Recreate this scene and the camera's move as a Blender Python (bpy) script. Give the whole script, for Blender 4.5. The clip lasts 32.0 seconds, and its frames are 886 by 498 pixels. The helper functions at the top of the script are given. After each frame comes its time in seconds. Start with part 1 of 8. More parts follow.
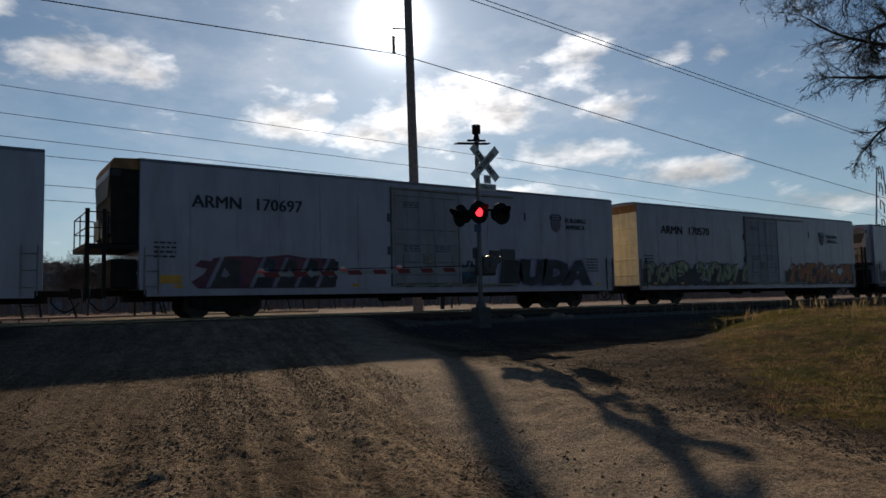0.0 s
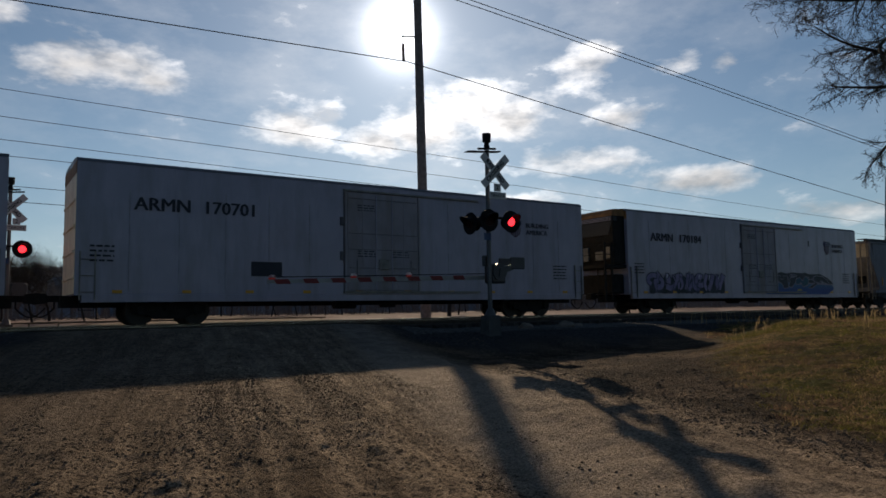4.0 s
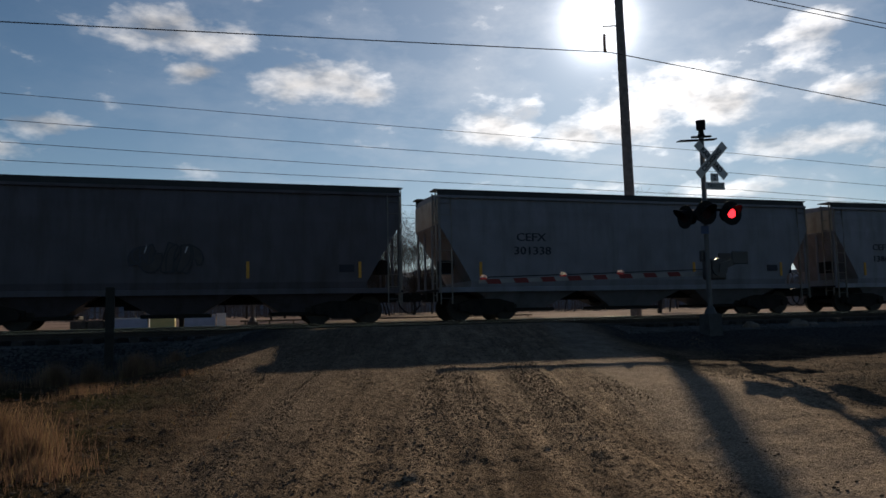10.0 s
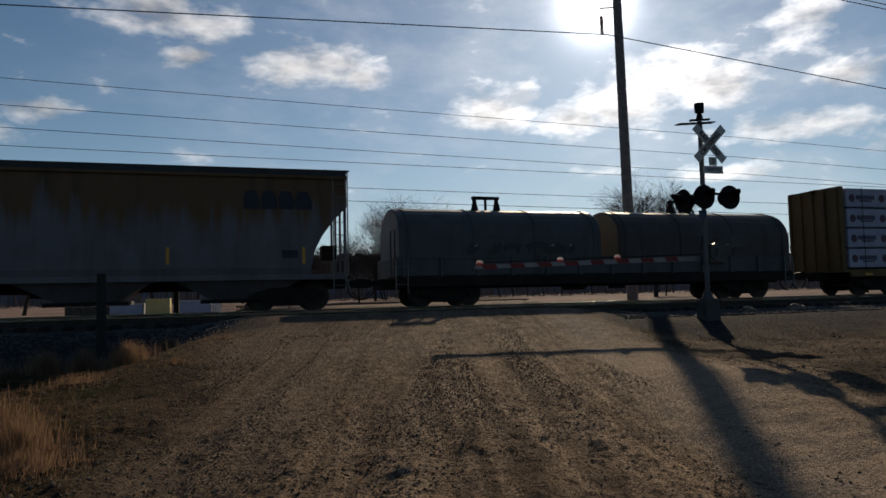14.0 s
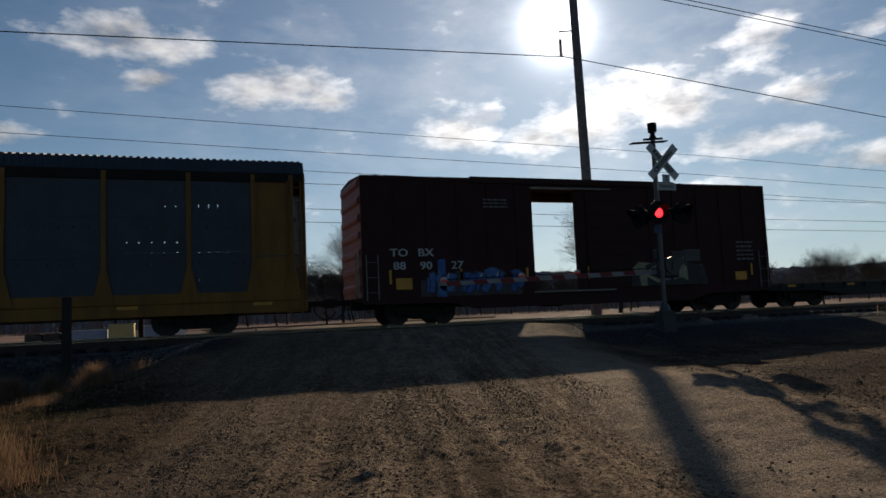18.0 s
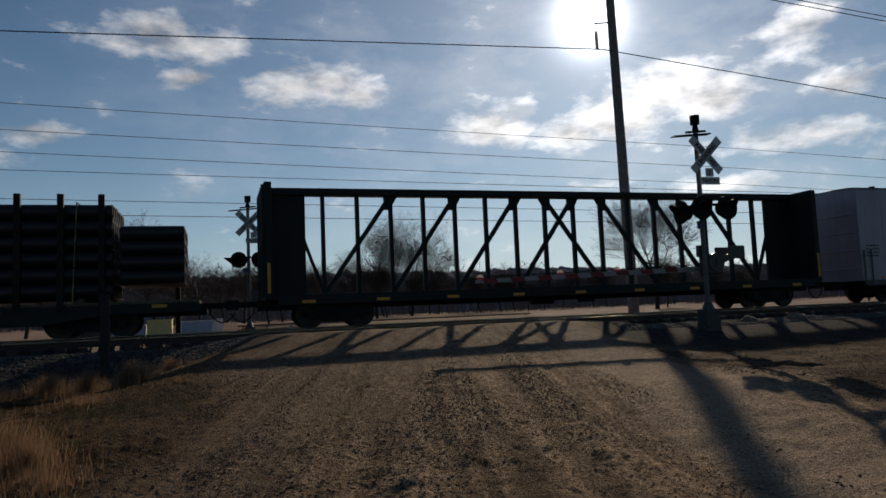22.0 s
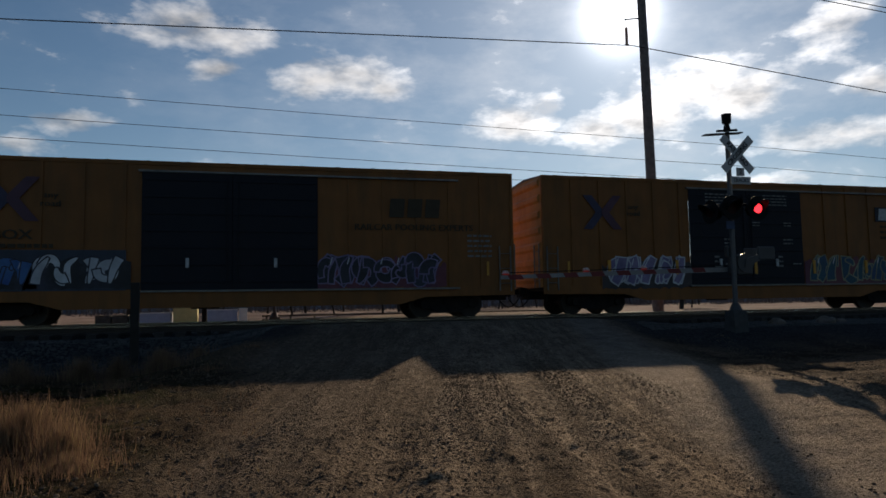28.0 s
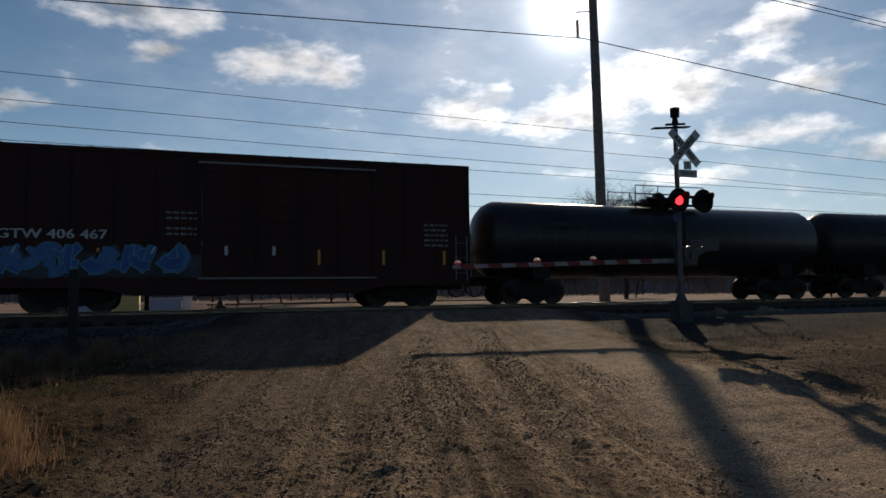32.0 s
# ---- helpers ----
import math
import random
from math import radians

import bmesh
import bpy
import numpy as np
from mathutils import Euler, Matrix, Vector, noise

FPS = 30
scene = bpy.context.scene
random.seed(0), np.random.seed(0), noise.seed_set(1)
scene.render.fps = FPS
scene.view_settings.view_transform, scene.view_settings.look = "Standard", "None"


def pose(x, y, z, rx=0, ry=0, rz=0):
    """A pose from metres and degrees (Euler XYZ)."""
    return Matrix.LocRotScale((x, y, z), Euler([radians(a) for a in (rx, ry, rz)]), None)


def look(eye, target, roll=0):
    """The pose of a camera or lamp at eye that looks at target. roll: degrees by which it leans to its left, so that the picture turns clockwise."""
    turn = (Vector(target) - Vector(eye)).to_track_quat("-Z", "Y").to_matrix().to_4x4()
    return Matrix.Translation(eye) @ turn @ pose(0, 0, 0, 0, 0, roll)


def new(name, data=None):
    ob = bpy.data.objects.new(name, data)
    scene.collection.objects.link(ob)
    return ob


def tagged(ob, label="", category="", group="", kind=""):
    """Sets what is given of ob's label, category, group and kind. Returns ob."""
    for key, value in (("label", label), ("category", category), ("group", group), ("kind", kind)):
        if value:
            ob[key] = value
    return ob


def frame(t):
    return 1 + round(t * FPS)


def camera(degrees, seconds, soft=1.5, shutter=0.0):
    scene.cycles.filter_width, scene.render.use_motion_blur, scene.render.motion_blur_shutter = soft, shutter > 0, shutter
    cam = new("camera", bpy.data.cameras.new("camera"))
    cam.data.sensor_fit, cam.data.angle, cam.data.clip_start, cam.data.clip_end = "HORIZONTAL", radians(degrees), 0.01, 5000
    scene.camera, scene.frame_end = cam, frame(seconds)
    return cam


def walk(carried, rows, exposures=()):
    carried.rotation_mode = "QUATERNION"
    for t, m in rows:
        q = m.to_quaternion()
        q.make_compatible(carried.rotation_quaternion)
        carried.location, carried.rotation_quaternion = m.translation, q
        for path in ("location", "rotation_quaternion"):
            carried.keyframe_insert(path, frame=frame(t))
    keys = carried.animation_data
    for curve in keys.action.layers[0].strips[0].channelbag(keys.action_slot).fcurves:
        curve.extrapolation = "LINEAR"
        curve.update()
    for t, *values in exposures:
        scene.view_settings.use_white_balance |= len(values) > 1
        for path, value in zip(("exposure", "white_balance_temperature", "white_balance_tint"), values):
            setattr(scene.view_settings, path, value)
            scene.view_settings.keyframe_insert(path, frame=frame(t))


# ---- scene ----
cam = camera(63.8, 32.0, soft=1.6)
# seconds, x, y, z, yaw, pitch, roll of the hand-held camera
ROWS = [
    (0.0, 0.183, -0.096, 1.528, -34.21, 4.38, -1.37),
    (0.5, 0.152, -0.028, 1.546, -34.02, 5.66, -0.53),
    (1.0, 0.138, -0.065, 1.549, -31.46, 6.37, -0.43),
    (1.5, 0.104, -0.111, 1.540, -30.64, 6.50, -0.66),
    (2.0, 0.096, -0.134, 1.541, -31.56, 6.36, -0.73),
    (2.5, 0.097, -0.112, 1.543, -32.63, 6.21, -0.67),
    (3.0, 0.076, -0.147, 1.530, -33.63, 5.90, -0.31),
    (3.5, 0.079, -0.108, 1.545, -33.95, 5.28, -0.81),
    (5.5, 0.108, -0.054, 1.566, -32.91, 4.17, -0.92),
    (6.0, 0.100, -0.060, 1.564, -32.56, 3.86, -0.70),
    (6.5, 0.104, -0.026, 1.560, -31.90, 3.71, -0.89),
    (7.0, 0.136, 0.024, 1.579, -30.11, 3.95, -1.62),
    (7.5, 0.133, 0.074, 1.601, -26.79, 4.81, -1.50),
    (8.0, 0.055, 0.105, 1.624, -23.49, 5.30, -0.80),
    (8.5, -0.012, 0.055, 1.610, -21.50, 5.86, -0.47),
    (9.0, 0.005, 0.086, 1.634, -19.08, 5.65, -0.99),
    (9.5, -0.004, 0.033, 1.618, -17.60, 5.37, -0.90),
    (10.0, -0.039, 0.009, 1.616, -17.44, 4.95, -1.14),
    (10.5, -0.062, -0.030, 1.603, -18.10, 5.00, -1.15),
    (11.0, -0.051, -0.029, 1.607, -20.11, 4.74, -1.00),
    (11.5, -0.007, -0.011, 1.593, -21.57, 4.47, -1.08),
    (12.0, 0.059, 0.108, 1.628, -21.87, 4.01, -1.50),
    (12.5, 0.080, 0.187, 1.643, -20.78, 3.93, -1.53),
    (13.0, 0.073, 0.171, 1.627, -19.70, 3.66, -0.79),
    (13.5, 0.060, 0.172, 1.640, -18.89, 3.35, -1.04),
    (14.0, 0.036, 0.170, 1.653, -17.69, 3.68, -1.31),
    (14.5, 0.025, 0.119, 1.667, -16.45, 3.86, -1.52),
    (16.5, 0.031, -0.074, 1.607, -17.18, 4.49, -2.25),
    (17.0, 0.001, -0.156, 1.570, -17.33, 4.11, -1.48),
    (17.5, -0.007, -0.253, 1.548, -18.42, 4.28, -1.86),
    (18.0, -0.015, -0.228, 1.564, -20.35, 5.22, -2.47),
    (18.5, -0.022, -0.200, 1.566, -20.59, 5.73, -2.38),
    (19.0, -0.022, -0.170, 1.572, -20.16, 5.24, -2.51),
    (19.5, -0.026, -0.135, 1.577, -20.25, 4.87, -2.78),
    (20.0, -0.032, -0.042, 1.602, -19.96, 4.87, -2.50),
    (20.5, -0.016, -0.021, 1.598, -19.00, 5.09, -2.09),
    (21.0, -0.002, -0.009, 1.612, -18.58, 4.92, -2.25),
    (21.5, -0.000, 0.029, 1.618, -18.57, 5.09, -2.22),
    (22.0, 0.001, 0.073, 1.624, -17.71, 4.98, -2.36),
    (22.5, -0.003, 0.043, 1.659, -16.80, 4.53, -1.87),
    (23.0, -0.053, -0.011, 1.605, -16.75, 4.31, -1.81),
    (23.5, -0.086, 0.036, 1.605, -16.52, 4.39, -1.74),
    (24.0, -0.073, 0.042, 1.612, -15.88, 4.39, -1.67),
    (24.5, -0.083, 0.019, 1.628, -15.32, 4.16, -1.14),
    (25.0, -0.088, 0.044, 1.618, -15.65, 3.82, -1.57),
    (25.5, -0.099, 0.068, 1.611, -14.87, 4.63, -1.78),
    (27.5, -0.098, 0.075, 1.629, -15.11, 5.01, -1.12),
    (28.0, -0.083, 0.082, 1.634, -15.88, 4.58, -1.02),
    (28.5, -0.070, 0.087, 1.634, -17.29, 4.44, -0.86),
    (29.0, -0.085, 0.127, 1.635, -18.83, 4.61, -0.97),
    (29.5, -0.098, 0.116, 1.639, -19.26, 4.30, -0.88),
    (30.0, -0.095, 0.121, 1.636, -19.71, 4.12, -1.44),
    (30.5, -0.105, 0.145, 1.630, -19.78, 4.09, -1.07),
    (31.0, -0.107, 0.158, 1.635, -19.79, 3.97, -1.13),
    (31.5, -0.102, 0.157, 1.639, -19.60, 3.66, -0.97),
    (32.0, -0.114, 0.197, 1.638, -19.96, 3.66, -0.78),
]
walk(cam, [(t, pose(x, y, z, 0, 0, yaw) @ pose(0, 0, 0, 90 + pitch, 0, 0) @ pose(0, 0, 0, 0, 0, roll)) for t, x, y, z, yaw, pitch, roll in ROWS],
     exposures=[(0.0, -0.02, 6540, 12), (19.4, -0.02, 6540, 12), (20.8, -0.14, 6480, 12), (22.8, -0.14, 6480, 12), (24.0, -0.02, 6540, 12), (25.0, 0.05, 6540, 12), (26.5, -0.02, 6540, 12), (31.0, -0.02, 6540, 12), (32.0, 0.07, 6540, 12)])


# ---- sky and sun ----
SUN_AZ, SUN_EL = 30.5, 21.8
SUN_DIR = Vector((math.sin(radians(SUN_AZ)) * math.cos(radians(SUN_EL)), math.cos(radians(SUN_AZ)) * math.cos(radians(SUN_EL)), math.sin(radians(SUN_EL))))
SKY_STRENGTH, CLOUD_GAIN, SUN_STRENGTH = 0.0495, 0.95, 4.4


def sky_dir(az, el):
    return Vector((math.sin(radians(az)) * math.cos(radians(el)), math.cos(radians(az)) * math.cos(radians(el)), math.sin(radians(el))))


def build_sky():
    world = bpy.data.worlds.new("sky")
    scene.world = world
    world.use_nodes = True
    nt = world.node_tree
    nt.nodes.clear()
    N, L = nt.nodes.new, nt.links.new

    def math_node(op, a, b=None, c=None, clamp=False):
        n = N("ShaderNodeMath")
        n.operation, n.use_clamp = op, clamp
        for i, v in enumerate((a, b, c)):
            if v is None:
                continue
            if isinstance(v, (int, float)):
                n.inputs[i].default_value = v
            else:
                L(v, n.inputs[i])
        return n.outputs[0]

    sky = N("ShaderNodeTexSky")
    sky.sky_type, sky.sun_disc = "NISHITA", False
    sky.sun_elevation, sky.sun_rotation = radians(SUN_EL), radians(SUN_AZ)
    sky.air_density, sky.dust_density, sky.ozone_density = 1.0, 0.12, 2.2
    co = N("ShaderNodeTexCoord")
    nrm = N("ShaderNodeVectorMath")
    nrm.operation = "NORMALIZE"
    L(co.outputs["Generated"], nrm.inputs[0])
    direction = nrm.outputs[0]

    def dot(v):
        n = N("ShaderNodeVectorMath")
        n.operation = "DOT_PRODUCT"
        L(direction, n.inputs[0])
        n.inputs[1].default_value = v
        return n.outputs["Value"]

    # cumulus clouds: soft ellipses of cloudiness, broken up by noise on the dome
    stretch = N("ShaderNodeVectorMath")
    stretch.operation = "MULTIPLY"
    L(direction, stretch.inputs[0])
    stretch.inputs[1].default_value = (1.0, 1.0, 2.3)
    n1, n2, n3 = N("ShaderNodeTexNoise"), N("ShaderNodeTexNoise"), N("ShaderNodeTexNoise")
    moved = N("ShaderNodeVectorMath")
    moved.operation = "ADD"
    L(stretch.outputs[0], moved.inputs[0])
    moved.inputs[1].default_value = (0.006, 0.008, 0.045)
    for n, sc, det in ((n1, 13.0, 9.0), (n2, 5.0, 3.0), (n3, 13.0, 4.0)):
        L(moved.outputs[0] if n is n3 else stretch.outputs[0], n.inputs["Vector"])
        n.inputs["Scale"].default_value, n.inputs["Detail"].default_value = sc, det
        n.inputs["Roughness"].default_value = 0.57
    total = None
    for az, el, wide, high, amount in CLOUDS:
        d = sky_dir(az, el)
        right = Vector((math.cos(radians(az)), -math.sin(radians(az)), 0))
        up = right.cross(d)
        u = math_node("DIVIDE", dot(right), math.sin(radians(wide)))
        v = math_node("DIVIDE", dot(up), math.sin(radians(high)))
        r2 = math_node("ADD", math_node("MULTIPLY", u, u), math_node("MULTIPLY", v, v))
        front = math_node("GREATER_THAN", dot(d), 0.0)
        blob = math_node("MULTIPLY", math_node("MULTIPLY", math_node("EXPONENT", math_node("MULTIPLY", r2, -1.0)), front), amount)
        total = blob if total is None else math_node("MAXIMUM", total, blob)
    # the same scattered cloud, thinner, all round
    total = math_node("MAXIMUM", total, math_node("MULTIPLY", n2.outputs["Fac"], 0.14))
    mask = math_node("ADD", total, math_node("MULTIPLY", math_node("SUBTRACT", n1.outputs["Fac"], 0.5), 2.1))
    mask = math_node("MULTIPLY", math_node("SUBTRACT", mask, 0.31), 1.2, clamp=True)
    mask = math_node("SMOOTH_MIN", mask, 0.96, 0.3)
    toward = math_node("MAXIMUM", dot(SUN_DIR), 0.0)
    lit = math_node("ADD", math_node("MULTIPLY", math_node("POWER", toward, 24.0), 1.0), 0.60)
    # tops that face the sun are white, hollows and undersides grey
    grey = math_node("ADD", math_node("MULTIPLY", math_node("SUBTRACT", n1.outputs["Fac"], n3.outputs["Fac"]), 3.0), 0.97)
    grey = math_node("MAXIMUM", grey, 0.45)
    core = math_node("SUBTRACT", 1.25, math_node("MULTIPLY", math_node("MULTIPLY", mask, mask), 0.55))
    bright = math_node("MULTIPLY", math_node("MULTIPLY", math_node("MULTIPLY", lit, grey), core), CLOUD_GAIN)
    cloud = N("ShaderNodeMixRGB")
    cloud.blend_type, cloud.inputs[0].default_value = "MULTIPLY", 1.0
    cloud.inputs[1].default_value = (1.0, 0.97, 0.93, 1)
    L(bright, cloud.inputs[2])
    base = N("ShaderNodeMixRGB")
    base.blend_type, base.inputs[0].default_value = "MULTIPLY", 1.0
    L(sky.outputs[0], base.inputs[1])
    base.inputs[2].default_value = (0.80 * SKY_STRENGTH, 0.97 * SKY_STRENGTH, 1.04 * SKY_STRENGTH, 1)
    # pale haze towards the horizon
    split = N("ShaderNodeSeparateXYZ")
    L(direction, split.inputs[0])
    low = math_node("SUBTRACT", 1.0, math_node("ABSOLUTE", split.outputs[2]))
    hazy = N("ShaderNodeMixRGB")
    forward = math_node("ADD", math_node("MULTIPLY", dot(SUN_DIR), 0.5), 0.5)
    L(math_node("MULTIPLY", math_node("MULTIPLY", math_node("POWER", low, 9.0), 0.72), forward), hazy.inputs[0])
    L(base.outputs[0], hazy.inputs[1])
    hazy.inputs[2].default_value = (0.50, 0.62, 0.75, 1)
    # thin veils of high cloud, thickest round the sun
    n4 = N("ShaderNodeTexNoise")
    L(stretch.outputs[0], n4.inputs["Vector"])
    n4.inputs["Scale"].default_value, n4.inputs["Detail"].default_value, n4.inputs["Roughness"].default_value = 6.5, 7.0, 0.62
    thin = math_node("MULTIPLY", math_node("SUBTRACT", n4.outputs["Fac"], 0.44), 3.0, clamp=True)
    thin = math_node("MULTIPLY", thin, math_node("MULTIPLY", math_node("POWER", toward, 8.0), 0.44))
    veiled = N("ShaderNodeMixRGB")
    L(thin, veiled.inputs[0])
    L(hazy.outputs[0], veiled.inputs[1])
    veiled.inputs[2].default_value = (0.80, 0.82, 0.84, 1)
    mix = N("ShaderNodeMixRGB")
    L(math_node("MULTIPLY", mask, 0.9), mix.inputs[0])
    L(veiled.outputs[0], mix.inputs[1])
    L(cloud.outputs[0], mix.inputs[2])
    # the aureole round the sun
    glow = math_node("ADD", math_node("MULTIPLY", math_node("POWER", toward, 1300.0), 2.2), math_node("ADD", math_node("MULTIPLY", math_node("POWER", toward, 110.0), 0.2), math_node("MULTIPLY", math_node("POWER", toward, 11.0), 0.15)))
    add = N("ShaderNodeMixRGB")
    add.blend_type, add.inputs[0].default_value = "ADD", 1.0
    L(mix.outputs[0], add.inputs[1])
    L(glow, add.inputs[2])
    bg, out = N("ShaderNodeBackground"), N("ShaderNodeOutputWorld")
    L(add.outputs[0], bg.inputs[0])
    bg.inputs[1].default_value = 1.0
    L(bg.outputs[0], out.inputs[0])


# azimuth, elevation, half width, half height (degrees), amount
CLOUDS = [
    (6.8, 18.2, 5.0, 1.8, 1.0), (11.5, 17.3, 2.4, 1.1, 0.69), (22.6, 14.4, 4.1, 1.6, 1.19), (24.4, 15.4, 1.9, 1.1, 1.12),
    (28.0, 13.6, 3.4, 1.4, 1.12), (32.6, 14.4, 4.1, 2.0, 1.2), (35.8, 16.0, 3.8, 2.0, 1.2), (39.0, 14.9, 3.1, 1.8, 1.12),
    (43.5, 11.6, 5.4, 1.4, 0.88), (45.9, 18.6, 2.9, 2.0, 0.81), (52.8, 18.4, 2.3, 1.4, 0.75), (56.0, 17.9, 1.4, 1.1, 0.62),
    (48.5, 14.6, 2.9, 1.1, 0.88), (53.5, 9.5, 4.3, 1.2, 0.94), (63.7, 6.6, 4.8, 1.1, 0.88), (39.6, 8.6, 4.2, 0.8, 0.69),
    (-3.6, 20.9, 4.3, 1.8, 1.06), (-2.0, 18.1, 2.2, 1.0, 0.88), (-12.4, 13.6, 3.1, 0.8, 0.88), (-15.8, 11.7, 2.2, 0.7, 0.75),
    (31.0, 9.6, 3.6, 0.7, 0.5),
]
build_sky()
sun = new("sun", bpy.data.lights.new("sun", "SUN"))
sun.data.energy, sun.data.angle, sun.data.color = SUN_STRENGTH, radians(0.53), (1.0, 0.82, 0.58)
sun.matrix_world = look((0, 0, 60), Vector((0, 0, 60)) - SUN_DIR)


# ---- materials ----
def mat(name, color, rough=0.6, metal=0.0, vary=0.15, scale=3.0, bump=0.0, bump_scale=40.0, dirt=None, dirt_amount=0.0, dirt_scale=1.2, streak=False, emit=0.0, spec=0.3, per_object=0.0, leafy=0.0):
    m = bpy.data.materials.new(name)
    m.use_nodes = True
    nt = m.node_tree
    N, L = nt.nodes.new, nt.links.new
    b = nt.nodes["Principled BSDF"]
    b.inputs["Roughness"].default_value, b.inputs["Metallic"].default_value = rough, metal
    b.inputs["Specular IOR Level"].default_value = spec
    co = N("ShaderNodeTexCoord")
    src = co.outputs["Object"]
    n1 = N("ShaderNodeTexNoise")
    n1.inputs["Scale"].default_value, n1.inputs["Detail"].default_value = scale, 6.0
    L(src, n1.inputs["Vector"])
    ramp = N("ShaderNodeMapRange")
    ramp.inputs[1].default_value, ramp.inputs[2].default_value = 0.3, 0.7
    ramp.inputs[3].default_value, ramp.inputs[4].default_value = 1 - vary, 1 + vary
    L(n1.outputs["Fac"], ramp.inputs[0])
    mul = N("ShaderNodeMixRGB")
    mul.blend_type, mul.inputs[0].default_value = "MULTIPLY", 1.0
    mul.inputs[1].default_value = (*color, 1)
    L(ramp.outputs[0], mul.inputs[2])
    out = mul.outputs[0]
    if per_object:
        info = N("ShaderNodeObjectInfo")
        r2 = N("ShaderNodeMapRange")
        r2.inputs[3].default_value, r2.inputs[4].default_value = 1 - per_object, 1 + per_object
        L(info.outputs["Random"], r2.inputs[0])
        m3 = N("ShaderNodeMixRGB")
        m3.blend_type, m3.inputs[0].default_value = "MULTIPLY", 1.0
        L(out, m3.inputs[1])
        L(r2.outputs[0], m3.inputs[2])
        out = m3.outputs[0]
    if dirt:
        n2 = N("ShaderNodeTexNoise")
        n2.inputs["Scale"].default_value, n2.inputs["Detail"].default_value, n2.inputs["Roughness"].default_value = dirt_scale, 8.0, 0.65
        mp = N("ShaderNodeMapping")
        L(src, mp.inputs[0])
        mp.inputs["Scale"].default_value = (2.2, 2.2, 0.35) if streak else (1, 1, 1)
        L(mp.outputs[0], n2.inputs["Vector"])
        r = N("ShaderNodeMapRange")
        r.inputs[1].default_value, r.inputs[2].default_value = 0.46, 0.68
        r.inputs[4].default_value = dirt_amount
        L(n2.outputs["Fac"], r.inputs[0])
        m2 = N("ShaderNodeMixRGB")
        L(r.outputs[0], m2.inputs[0])
        L(out, m2.inputs[1])
        m2.inputs[2].default_value = (*dirt, 1)
        out = m2.outputs[0]
    L(out, b.inputs["Base Color"])
    if bump:
        n3 = N("ShaderNodeTexNoise")
        n3.inputs["Scale"].default_value, n3.inputs["Detail"].default_value = bump_scale, 5.0
        L(src, n3.inputs["Vector"])
        bp = N("ShaderNodeBump")
        bp.inputs["Strength"].default_value, bp.inputs["Distance"].default_value = bump, 0.03
        L(n3.outputs["Fac"], bp.inputs["Height"])
        L(bp.outputs[0], b.inputs["Normal"])
    if leafy:
        tr, mx = N("ShaderNodeBsdfTranslucent"), N("ShaderNodeMixShader")
        L(out, tr.inputs[0])
        mx.inputs[0].default_value = leafy
        L(b.outputs[0], mx.inputs[1])
        L(tr.outputs[0], mx.inputs[2])
        L(mx.outputs[0], nt.nodes["Material Output"].inputs[0])
    if emit:
        b.inputs["Emission Color"].default_value = (*color, 1)
        b.inputs["Emission Strength"].default_value = emit
    return m


